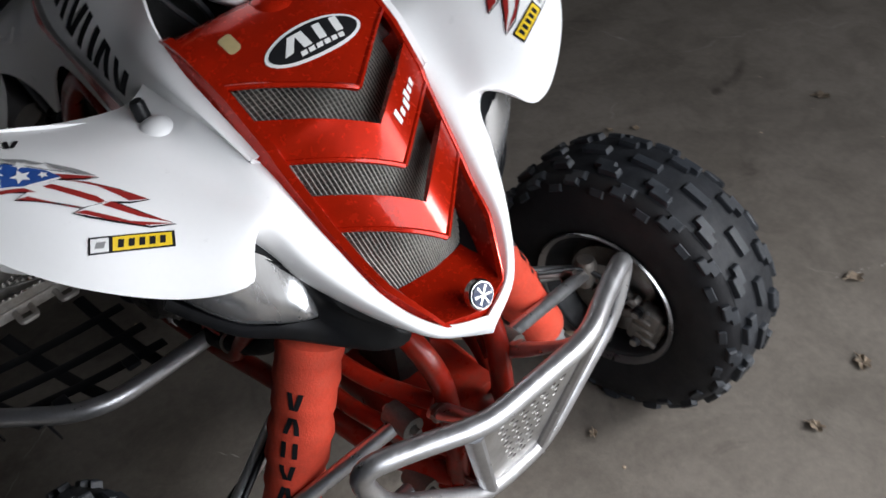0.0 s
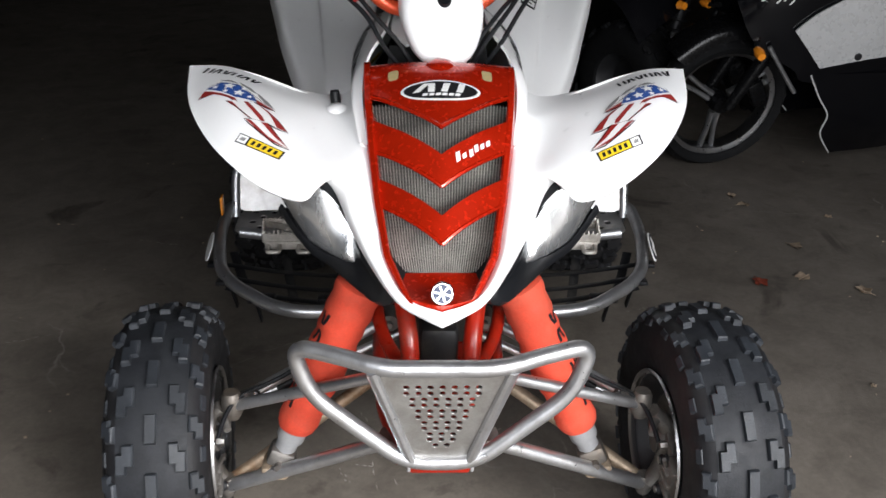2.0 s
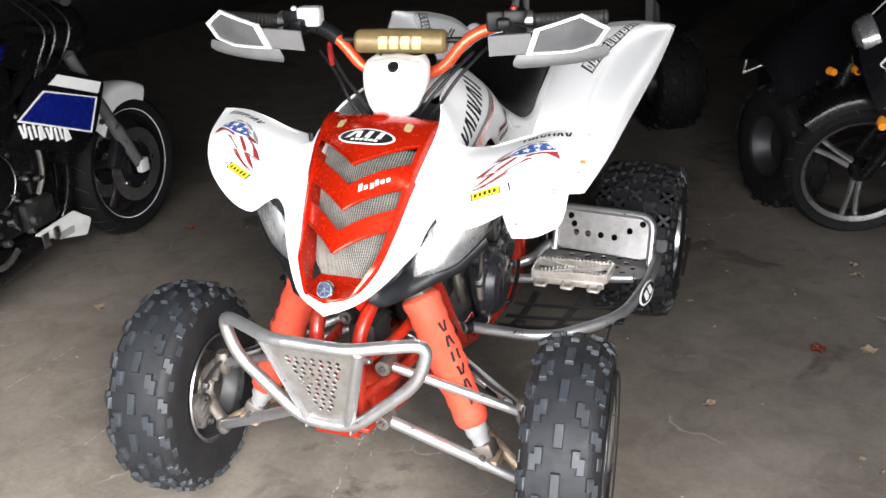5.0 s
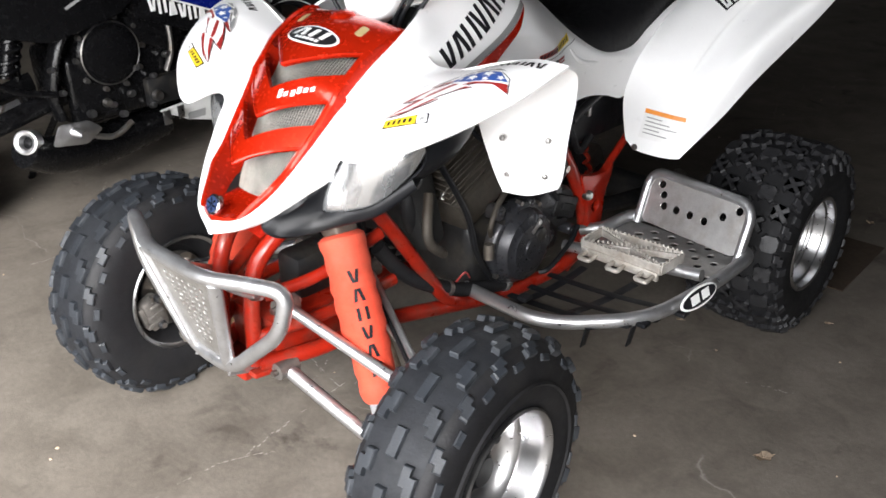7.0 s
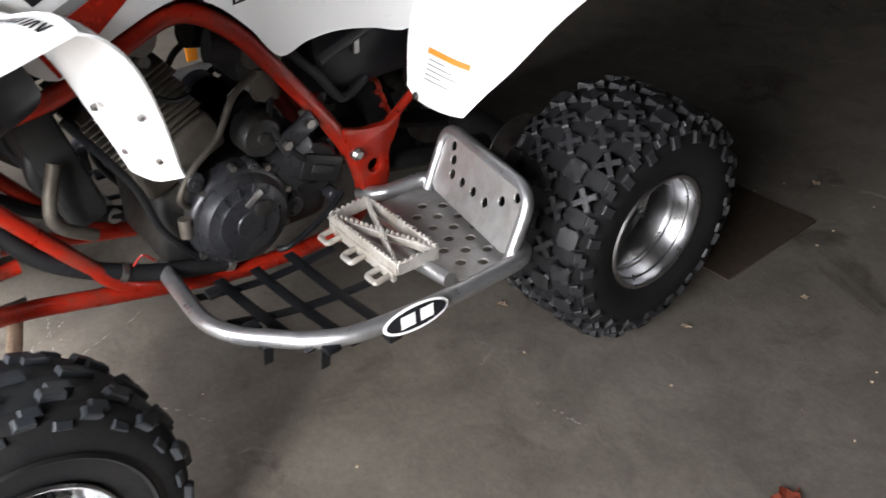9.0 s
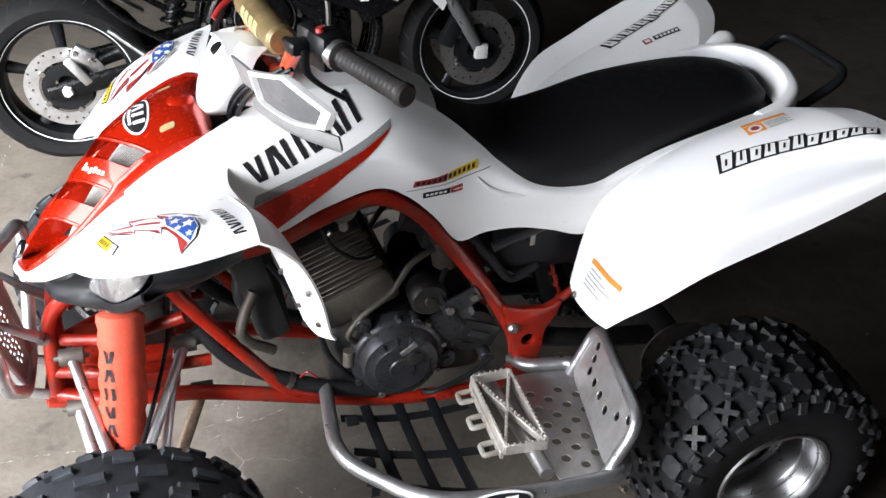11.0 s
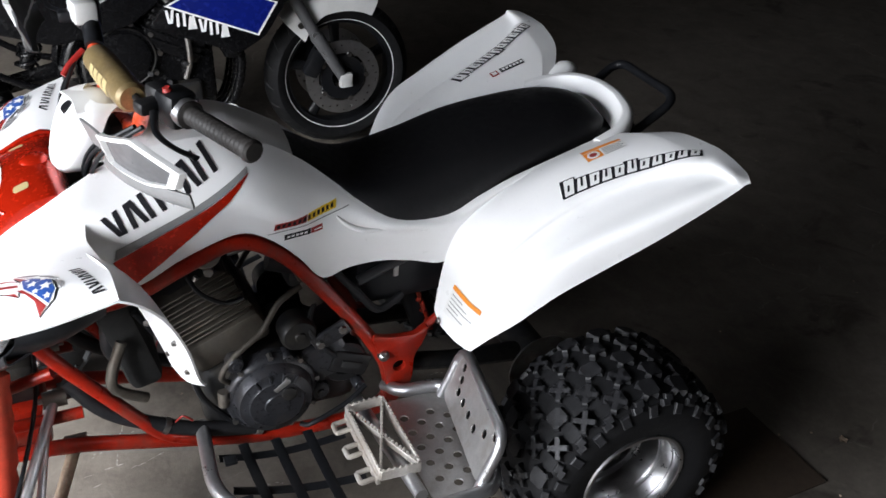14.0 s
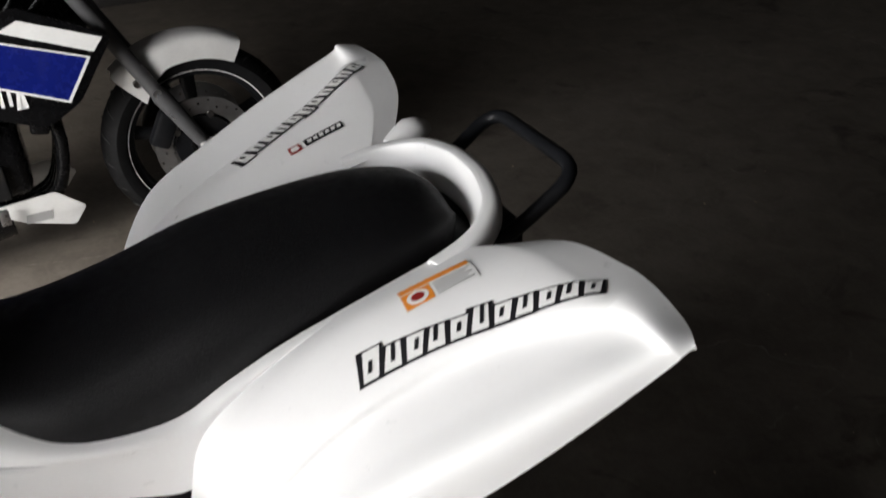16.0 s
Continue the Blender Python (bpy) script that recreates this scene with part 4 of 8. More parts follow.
        for k in range(5):
            decal("warning_line", rear, [slanted(-0.004, -0.018 + 0.0052 * k, 0.044 - 0.006 * (k % 2), 0.0022, 0.0)], o, ax, ay, GREY_D, rear, 0.0021)
    else:
        decal("strip_sticker", rear, [slanted(-0.018, -0.008, 0.064, 0.015, 0.0)], o, ax, ay, INK, rear)
        for k in range(6):
            decal("strip_block", rear, [slanted(-0.013 + 0.0098 * k, -0.004, 0.0065, 0.007, 0.1)], o, ax, ay, PALE, rear, 0.0021)
        decal("small_red_logo", rear, [slanted(-0.044, -0.010, 0.019, 0.017, 0.0)], o, ax, ay, RED_D, rear)
        decal("small_red_logo_field", rear, [slanted(-0.0405, -0.0065, 0.012, 0.010, 0.0)], o, ax, ay, PALE, rear, 0.0021)
    o, ax, ay = (0.250 * s, 0.328, 0.560), (1.0, 0.06 * s, -0.05 * s), (0, 0.15, 1)
    decal("notice_label", rear, [slanted(-0.050, -0.036, 0.100, 0.064, 0.0)], o, ax, ay, PALE, rear)
    decal("notice_band", rear, [slanted(-0.050, 0.022, 0.100, 0.010, 0.0)], o, ax, ay, ORANGE_D, rear, 0.0021)
    for k in range(5):
        decal("notice_line", rear, [slanted(-0.042, 0.012 - 0.009 * k, 0.060 + 0.02 * ((k * 7) % 3 - 1), 0.0022, 0.0)], o, ax, ay, GREY_D, rear, 0.0021)
    part("screw", lathe(bmesh.new(), [(0, 0.003), (0.005, 0.003), (0.008, -0.002)], (0.196 * s, 0.304, 0.503), (0, -1, 0.1), 12), STEEL, rear)

# tail loop and grab bar
line = spline([(0.165, 0.665, 0.862), (0.150, 0.725, 0.878), (0.112, 0.768, 0.892), (0.052, 0.788, 0.900), (0, 0.792, 0.902), (-0.052, 0.788, 0.900), (-0.112, 0.768, 0.892), (-0.150, 0.725, 0.878), (-0.165, 0.665, 0.862)], 5)
rows = []
for p in line:
    out = Vector((p.x, (p.y - 0.60) * 1.0, 0)).normalized()
    rows.append([p + out * 0.011 + Vector((0, 0, -0.024)), p + out * 0.010 + Vector((0, 0, -0.007)), p + out * 0.005 + Vector((0, 0, -0.001)), p - out * 0.004 + Vector((0, 0, -0.001)), p - out * 0.010 + Vector((0, 0, -0.007)), p - out * 0.018 + Vector((0, 0, -0.060))])
tail = part("tail_loop", sheet(rows, 0.004, 3, 1), WHITE, quad, "white tail loop behind the seat")
for s in (1, -1):
    if s < 0:
        part("tail_knuckle", sweep(bmesh.new(), spline([(0.160 * s, 0.745, 0.862), (0.180 * s, 0.785, 0.876), (0.195 * s, 0.812, 0.872)], 5), [0.024, 0.028, 0.014], 14, flat=0.8), WHITE, tail)
line = bent([(0.085, 0.72, 0.800), (0.098, 0.800, 0.828), (0.104, 0.905, 0.905), (-0.130, 0.900, 0.908), (-0.105, 0.800, 0.850), (-0.085, 0.72, 0.800)], 0.045)
part("grab_bar", tube(line, 0.0105, 12), BLACK, quad, "black steel rear grab bar")
part("tail_box", block((0.16, 0.16, 0.07), Matrix.Translation((0, 0.76, 0.80)), 0.015), BLACK, quad)
decal("tail_mark", tail, [slanted(-0.02 + 0.012 * k, -0.006, 0.009, 0.013, 0.2) for k in range(4)], (0.10, 0.765, 0.92), (-0.8, 0.55, 0), (0.5, 0.8, 0), BLUE_D, tail)

# number plate cover in front of the bars
rows = []
for z, w, y in ((1.012, 0.052, -0.315), (1.002, 0.068, -0.345), (0.974, 0.071, -0.362), (0.940, 0.063, -0.378), (0.910, 0.048, -0.388), (0.890, 0.024, -0.390)):
    rows.append([(-w, y + 0.045, z - 0.002), (-w * 0.92, y + 0.012, z), (-w * 0.4, y, z), (w * 0.4, y, z), (w * 0.92, y + 0.012, z), (w, y + 0.045, z - 0.002)])
plate_cover = part("number_plate_cover", sheet(rows, 0.004), WHITE, quad, "white number plate cover on the bars")
part("key_switch", lathe(bmesh.new(), [(0, 0.004), (0.012, 0.004), (0.014, -0.004)], (0.0, -0.352, 1.000), (0, -0.6, 0.8), 16), BLACK, plate_cover)
rows = [[(-0.055, -0.35, 1.008), (0, -0.345, 1.014), (0.055, -0.35, 1.008)], [(-0.058, -0.30, 1.008), (0, -0.29, 1.018), (0.058, -0.30, 1.008)], [(-0.05, -0.255, 0.992), (0, -0.25, 1.000), (0.05, -0.255, 0.992)]]
part("plate_cover_top", sheet(rows, 0.004), WHITE, plate_cover)


# ---------------------------------------------------------------- handlebars, turned a little to the left
STEER = Matrix.Translation((0, -0.30, 0)) @ Matrix.Rotation(radians(9), 4, "Z") @ Matrix.Translation((0, 0.30, 0))
plate_cover.matrix_basis = STEER
bars = part("handlebar", tube(bent([(-0.440, -0.200, 1.082), (-0.235, -0.242, 1.078), (-0.150, -0.258, 1.048), (-0.088, -0.262, 0.965), (0.088, -0.262, 0.965), (0.150, -0.258, 1.048), (0.235, -0.242, 1.078), (0.440, -0.200, 1.082)], 0.05), 0.0135, 14), BAR_RED, quad, "orange-red handlebar")
bars.matrix_basis = STEER
part("cross_brace", rod((-0.150, -0.260, 1.042), (0.150, -0.260, 1.042), 0.007), BLACK, bars)
pad = part("bar_pad", lathe(bmesh.new(), [(0, -0.106), (0.021, -0.106), (0.027, -0.099), (0.029, 0), (0.027, 0.099), (0.021, 0.106), (0, 0.106)], (0, -0.266, 1.040), (1, 0, 0.0), 24), GOLD, bars, "gold vinyl crossbar pad")
decal("pad_mark", pad, [slanted(-0.048 + 0.026 * k, -0.012, 0.020, 0.024, 0.1) for k in range(4)], (0, -0.31, 1.052), (1, 0, 0), (0, 0.5, 0.85), PALE_GOLD, pad)
part("bar_clamp", block((0.10, 0.05, 0.05), Matrix.Translation((0, -0.272, 0.945)), 0.008), BLACK, bars)
part("steering_stem", rod((0, -0.272, 0.94), (0, -0.36, 0.62), 0.020), BLACK, bars)
for s in (1, -1):
    a, b = Vector((0.290 * s, -0.231, 1.080)), Vector((0.445 * s, -0.199, 1.082))
    ax = (b - a).normalized()
    prof = [(0, -0.004), (0.023, -0.004), (0.023, 0.006), (0.016, 0.010)]
    for k in range(14):
        h = 0.016 + 0.0105 * k
        prof += [(0.0152, h), (0.0162, h + 0.003), (0.0162, h + 0.007), (0.0152, h + 0.0095)]
    prof += [(0.0180, 0.164), (0.0180, 0.170), (0.014, 0.174), (0, 0.174)]
    part("grip", lathe(bmesh.new(), prof, a, ax, 20), GRIP, bars, "black rubber hand grip")
    part("switch_housing", block((0.055, 0.05, 0.058), frame3(a - ax * 0.035, ax, (0, 1, 0)), 0.010), BLACK, bars)
    part("switch_box", block((0.040, 0.034, 0.046), frame3(a - ax * 0.078 + Vector((0, -0.004, 0.004)), ax, (0, 1, 0)), 0.008), BLACK, bars, "black switch box with levers")
    part("switch_button", lathe(bmesh.new(), [(0, 0.006), (0.006, 0.006), (0.008, 0.0)], a - ax * 0.035 + Vector((0, -0.012, 0.030)), (0, -0.3, 1), 12), RED_D if s > 0 else GREY_LT, bars)
    part("perch", block((0.030, 0.050, 0.022), frame3(a - ax * 0.056 + Vector((0, -0.030, 0.002)), ax, (0, 1, 0)), 0.006), BLACK, bars)
    part("clamp", lathe(bmesh.new(), [(0.0135, -0.012), (0.024, -0.012), (0.024, 0.012), (0.0135, 0.012)], a - ax * 0.008, ax, 16), ALU, bars)
    if s < 0:
        part("bar_sleeve", tube(spline([(-0.292, -0.231, 1.080), (-0.240, -0.241, 1.078), (-0.185, -0.250, 1.064), (-0.150, -0.257, 1.045)], 6), 0.0175, 14), BLACK, bars, "black sleeve on the bar")
    lever = spline([a + Vector((-0.03 * s, -0.045, 0.0)), a + Vector((0.03 * s, -0.062, -0.005)), a + Vector((0.09 * s, -0.058, -0.004)), a + Vector((0.140 * s, -0.040, -0.004))], 6)
    part("lever", sweep(bmesh.new(), lever, [0.007, 0.006, 0.005, 0.006], 10, flat=0.55), BLACK, bars, "black hand lever")
    # hand guard: a hexagonal shell with a raised pale rim round a grey field
    def guard_at(p, q, off=0.0):
        """p runs outwards, q upwards, both 0 to 1."""
        x = 0.275 + 0.195 * p - (0.018 if s < 0 else 0.0)
        y = -0.352 + 0.068 * p - 0.016 * math.sin(math.pi * p) - 0.030 * q - off
        z = 1.024 + 0.084 * q + 0.010 * p + (0.010 if s < 0 else 0.0)
        return Vector((x * s, y, z))
    hexa = [(0.10, 0.05), (0.62, 0.0), (0.88, 0.12), (1.0, 0.52), (0.70, 1.0), (0.20, 0.72)]
    def hex_fan(scale):
        c = (0.58, 0.45)
        pts = [(c[0] + (x - c[0]) * scale, c[1] + (y - c[1]) * scale) for x, y in hexa]
        out = []
        for k in range(6):
            for j in range(6):
                t = j / 6
                out.append((pts[k][0] * (1 - t) + pts[(k + 1) % 6][0] * t, pts[k][1] * (1 - t) + pts[(k + 1) % 6][1] * t))
        return out
    def shell(scales, offs):
        bm = bmesh.new()
        rings = []
        for sc, of in zip(scales, offs):
            rings.append([bm.verts.new(guard_at(p, q, of)) for p, q in hex_fan(sc)])
        for a_, b_ in zip(rings, rings[1:]):
            for k in range(len(a_)):
                bm.faces.new((a_[k], a_[(k + 1) % len(a_)], b_[(k + 1) % len(b_)], b_[k]))
        return bm
    guard = part("hand_guard", shell([0.845, 0.55, 0.30, 0.02, 0.02, 0.845, 0.845], [0.004, 0.006, 0.008, 0.009, 0.003, 0.0, 0.004]), GUARD, bars, "grey plastic hand guard with pale rim")
    part("guard_rim", shell([0.835, 0.845, 0.99, 1.0, 1.0, 0.835], [0.003, 0.012, 0.010, 0.006, 0.0, 0.003]), PALE, guard)
    low = [[guard_at(p, 0.06, 0.004) for p in np.linspace(0.0, 0.96, 9)], [guard_at(p, -0.16, 0.010) for p in np.linspace(-0.04, 0.98, 9)], [guard_at(p, -0.30, -0.006) for p in np.linspace(0.02, 0.84, 9)]]
    part("guard_skirt", sheet(low, 0.004 * s, 1, 4), GUARD_LT, guard)
    inner = [[guard_at(p, q, 0.002) for p in np.linspace(-0.30, 0.16, 7)] for q in (0.06, 0.34, 0.60)]
    part("guard_arm", sheet(inner, 0.004 * s, 1, 4), GUARD_LT, guard)
# cables
for k, (x0, y0, z0, x1, s) in enumerate(((0.17, -0.285, 1.02, 0.05, 1), (0.20, -0.28, 1.03, 0.07, 1), (0.15, -0.29, 1.0, 0.04, 1), (-0.17, -0.285, 1.03, -0.05, 1), (-0.19, -0.28, 1.02, -0.07, 1))):
    part("cable", tube(spline([(x0, y0, z0), (x0 * 0.72, -0.330, 0.975), (x1 * 1.5, -0.350, 0.92), (x1, -0.345, 0.865), (x1 * 0.9, -0.30, 0.78)], 8), 0.0042, 8), BLACK, bars)
part("cable", tube(spline([(-0.168, -0.275, 1.035), (-0.158, -0.305, 1.015), (-0.150, -0.322, 0.998)], 6), 0.006, 10), RED_D, bars, "red cable boot")
part("brake_reservoir", block((0.055, 0.045, 0.045), Matrix.Translation((-0.215, -0.255, 1.095)), 0.008), GREY_LT, bars, "pale brake fluid reservoir")
# added dark sheet: paints the shade in the gap below the bars
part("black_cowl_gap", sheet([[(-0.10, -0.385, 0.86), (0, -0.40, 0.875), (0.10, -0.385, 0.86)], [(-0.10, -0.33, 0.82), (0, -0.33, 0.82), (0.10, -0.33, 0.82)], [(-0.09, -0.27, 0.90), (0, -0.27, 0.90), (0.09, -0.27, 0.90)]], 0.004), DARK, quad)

# ---------------------------------------------------------------- wheels
def tyre_profile(R, r, w, shoulder=0.72):
    """Half of it each side: bead, bulging wall, shoulder, tread."""
    h = w / 2
    return [(r, -h * 0.78), (r + 0.004, -h * 0.90), (r + (R - r) * 0.35, -h * 1.02), (r + (R - r) * 0.65, -h * 1.0), (R - (R - r) * 0.14, -h * 0.90), (R - 0.006, -h * shoulder),
            (R, -h * 0.35), (R + 0.001, 0), (R, h * 0.35), (R - 0.006, h * shoulder), (R - (R - r) * 0.14, h * 0.90), (r + (R - r) * 0.65, h * 1.0), (r + (R - r) * 0.35, h * 1.02), (r + 0.004, h * 0.90), (r, h * 0.78)]


def knob_mesh(name, outline, height, taper=0.80, stuff=KNOB):
    """A tread block: an outline standing on the carcass, x round the tyre, y across, z outwards."""
    bm = bmesh.new()
    lo = [bm.verts.new((x, y, -0.006)) for x, y in outline]
    mid = [bm.verts.new((x * 0.96, y * 0.96, height * 0.72)) for x, y in outline]
    hi = [bm.verts.new((x * taper, y * taper, height)) for x, y in outline]
    n = len(outline)
    for a, b in ((lo, mid), (mid, hi)):
        for k in range(n):
            bm.faces.new((a[k], a[(k + 1) % n], b[(k + 1) % n], b[k]))
    bm.faces.new(hi)
    bmesh.ops.triangulate(bm, faces=[f for f in bm.faces if len(f.verts) > 4])
    bmesh.ops.recalc_face_normals(bm, faces=bm.faces[:])
    me = bpy.data.meshes.new(name)
    bm.to_mesh(me)
    bm.free()
    me.materials.append(stuff)
    return me


def box_outline(l, w):
    return [(-l / 2, -w / 2), (l / 2, -w / 2), (l / 2, w / 2), (-l / 2, w / 2)]


def zed(l, w, s):
    """An S-shaped block: two halves side by side, one set ahead of the other."""
    return [(-l / 2, -w * 0.5 * s), (l * 0.20, -w * 0.5 * s), (l * 0.20, -w * 0.08 * s), (l / 2, -w * 0.08 * s), (l / 2, w * 0.5 * s), (-l * 0.20, w * 0.5 * s), (-l * 0.20, w * 0.08 * s), (-l / 2, w * 0.08 * s)]


def cross_outline(a, t):
    return [(t, 0), (a, a - t), (a - t, a), (0, t), (-a + t, a), (-a, a - t), (-t, 0), (-a, -a + t), (-a + t, -a), (0, -t), (a - t, -a), (a, -a + t)]


K_CENTRE = knob_mesh("knob_centre", box_outline(0.049, 0.018), 0.009, 0.90)
K_Z1 = knob_mesh("knob_zed", zed(0.049, 0.027, 1), 0.0085, 0.88)
K_Z2 = knob_mesh("knob_zed", zed(0.049, 0.027, -1), 0.0085, 0.88)
K_SHOULDER = knob_mesh("knob_shoulder", zed(0.039, 0.025, 1), 0.0080)
K_EDGE = knob_mesh("knob_edge", box_outline(0.026, 0.013), 0.006)
K_CROSS = knob_mesh("knob_cross", cross_outline(0.0225, 0.0088), 0.011, 0.86, KNOB_DK)
K_LUG = knob_mesh("knob_lug", box_outline(0.020, 0.026), 0.007, 0.8, KNOB_DK)
K_SIDE = knob_mesh("knob_side", zed(0.030, 0.026, 1), 0.007, 0.8, KNOB_DK)


def knob(me, parent, centre, angle, R, across, tilt):
    """Sets a tread block at an angle round the wheel (axis along x) and at a distance across it."""
    m = (Matrix.Translation(centre) @ Matrix.Rotation(angle, 4, "X") @ Matrix.Translation((across, 0, R))
         @ Matrix.Rotation(tilt, 4, "Y") @ Matrix.Rotation(math.pi / 2, 4, "Z"))
    ob = new("tread_knob", me)
    ob.parent = parent
    ob.matrix_local = m
    return ob


def front_wheel(s):
    c = Vector((0.478 * s, -0.600, 0.246))
    turn = Matrix.Translation(c) @ Matrix.Rotation(radians(5.5), 4, "Z") @ Matrix.Translation(-c)
    R, w = 0.247, 0.160
    tyre = part("front_tyre", lathe(bmesh.new(), tyre_profile(R, 0.128, w), c, (1, 0, 0), 72), RUBBER, quad, "black knobbly front tyre")
    part("tread_band", lathe(bmesh.new(), [(R - 0.0045, -0.056), (R + 0.0006, -0.028), (R + 0.0016, 0.0), (R + 0.0006, 0.028), (R - 0.0045, 0.056)], c, (1, 0, 0), 72), TREAD, tyre, "dusty tread ground between the knobs")
    part("wall_ring", lathe(bmesh.new(), [(0.176, 0.0), (0.180, 0.004), (0.184, 0.0)], c + Vector((0.0865 * s, 0, 0)), (s, 0, 0), 64), RUBBER, tyre)
    n = 17
    for k in range(n):
        a = 2 * math.pi * k / n + 0.1
        d = math.pi / n
        knob(K_CENTRE, tyre, c, a, R, 0.0, 0)
        for sd in (1, -1):
            knob(K_Z1 if sd > 0 else K_Z2, tyre, c, a + d, R - 0.001, 0.040 * sd, 0.12 * sd)
            knob(K_SHOULDER, tyre, c, a, R - 0.012, 0.066 * sd, 0.60 * sd)
            knob(K_EDGE, tyre, c, a + d, R - 0.027, 0.0735 * sd, 1.0 * sd)
    o = Vector((s, 0, 0))
    prof = [(0.128, 0.072), (0.134, 0.074), (0.136, 0.080), (0.132, 0.083), (0.126, 0.078), (0.121, 0.060), (0.118, 0.030), (0.1165, 0.026), (0.113, 0.024), (0.107, 0.010), (0.098, -0.006), (0.084, -0.012), (0.080, -0.020), (0.080, -0.026)]
    rim = part("front_rim", lathe(bmesh.new(), prof, c, o, 56), RIM, quad, "silver alloy front rim")
    part("rim_centre", lathe(bmesh.new(), [(0.030, -0.016), (0.062, -0.014), (0.080, -0.020), (0.081, -0.027)], c, o, 40), BLACK_METAL, rim, "dark wheel centre")
    # inner side of the rim, coloured darker than its lip
    part("rim_inside", lathe(bmesh.new(), [(0.040, -0.029), (0.098, -0.026), (0.114, -0.040), (0.120, -0.066), (0.126, -0.071)], c, o, 56), BLACK_METAL, rim, "dark inside of the rim")
    part("rim_lip", lathe(bmesh.new(), [(0.126, -0.0705), (0.132, -0.074), (0.136, -0.078), (0.134, -0.082), (0.127, -0.078)], c, o, 56), RIM, rim)
    part("hub", lathe(bmesh.new(), [(0, 0.030), (0.026, 0.030), (0.034, 0.020), (0.038, 0.0), (0.068, -0.004), (0.070, -0.014), (0.036, -0.030), (0.030, -0.050), (0, -0.050)], c, o, 24), BLACK, rim, "black hub cap")
    for k in range(4):
        a = math.pi / 4 + k * math.pi / 2
        p = c + Vector((0, math.cos(a) * 0.056, math.sin(a) * 0.056))
        part("lug_nut", lathe(bmesh.new(), [(0, 0.014), (0.009, 0.014), (0.0105, 0.002), (0.012, -0.014)], p, o, 6), STEEL, rim)
        q = c + Vector((0, math.cos(a + 0.78) * 0.087, math.sin(a + 0.78) * 0.087)) + o * -0.0045
        # a dark disc paints the shade inside each hole
        part("rim_hole", lathe(bmesh.new(), [(0, 0.0015), (0.009, 0.0015), (0.010, -0.006)], q, o, 14), DARK, rim)
    # knuckle, disc and caliper inside the wheel
    i = -o
    X = lambda x, y, z: (x * s, y, z)
    hub = part("steering_knuckle", sweep(bmesh.new(), spline([X(0.392, -0.600, 0.318), X(0.418, -0.600, 0.288), X(0.430, -0.600, 0.246), X(0.424, -0.600, 0.195), X(0.400, -0.602, 0.152)], 5), [0.016, 0.021, 0.024, 0.021, 0.016], 12, flat=0.75), CAST, quad, "cast steering knuckle with rust stains")
    part("spindle_boss", lathe(bmesh.new(), [(0, 0.020), (0.022, 0.020), (0.030, 0.012), (0.034, -0.010), (0.040, -0.020), (0, -0.020)], Vector(X(0.424, -0.600, 0.246)), i, 24), CAST, hub)
    part("knuckle_rib", block((0.012, 0.060, 0.022), Matrix.Translation(X(0.420, -0.632, 0.262)) @ Matrix.Rotation(0.5, 4, "X"), 0.004), CAST, hub)
    part("knuckle_rib", block((0.012, 0.055, 0.020), Matrix.Translation(X(0.420, -0.634, 0.222)) @ Matrix.Rotation(-0.45, 4, "X"), 0.004), CAST, hub)
    part("brake_disc", lathe(bmesh.new(), [(0.040, 0.0), (0.088, 0.0), (0.088, 0.004), (0.040, 0.004)], c + i * 0.040, i, 36), STEEL, hub)
    cal = part("brake_caliper", block((0.030, 0.046, 0.082), Matrix.Translation(X(0.412, -0.680, 0.226)) @ Matrix.Rotation(0.3, 4, "X"), 0.008), CAST, hub, "dirty alloy brake caliper")
    for k in range(3):
        part("caliper_rib", block((0.008, 0.040, 0.008), Matrix.Translation(X(0.396, -0.682 + 0.006 * (k - 1), 0.226 + 0.022 * (k - 1))) @ Matrix.Rotation(0.3, 4, "X"), 0.002), CAST, cal)
    part("caliper_bridge", block((0.048, 0.020, 0.060), Matrix.Translation(X(0.428, -0.702, 0.220)) @ Matrix.Rotation(0.3, 4, "X"), 0.006), CAST, cal)
    for z in (0.196, 0.262):
        part("caliper_pin", rod(X(0.384, -0.672, z), X(0.420, -0.672, z), 0.0065), STEEL, cal)
        part("pin_boot", lathe(bmesh.new(), [(0.0075, -0.008), (0.0105, -0.006), (0.0085, -0.002), (0.0105, 0.002), (0.0085, 0.006), (0.0075, 0.008)], Vector(X(0.394, -0.672, z)), i, 12), RUBBER, cal)
    part("bleed_nipple", rod(X(0.392, -0.690, 0.262), X(0.384, -0.696, 0.282), 0.0040), STEEL, cal)
    part("banjo_bolt", lathe(bmesh.new(), [(0, 0.008), (0.007, 0.008), (0.009, 0.0), (0.009, -0.006)], Vector(X(0.392, -0.668, 0.290)), i, 6), STEEL, cal)
    part("steering_arm", sweep(bmesh.new(), spline([X(0.424, -0.590, 0.272), X(0.410, -0.566, 0.280), X(0.387, -0.546, 0.282)], 5), [0.016, 0.013, 0.012], 10, flat=0.7), CAST, hub)
    part("knuckle_arm", sweep(bmesh.new(), spline([X(0.415, -0.592, 0.300), X(0.392, -0.612, 0.302), X(0.380, -0.640, 0.294)], 5), [0.012, 0.010, 0.007], 10), CAST, hub)
    part("axle_stub", rod(c, (0.40 * s, -0.600, 0.249), 0.022), STEEL, hub)
    for ob in (tyre, rim, hub):
        ob.matrix_basis = turn


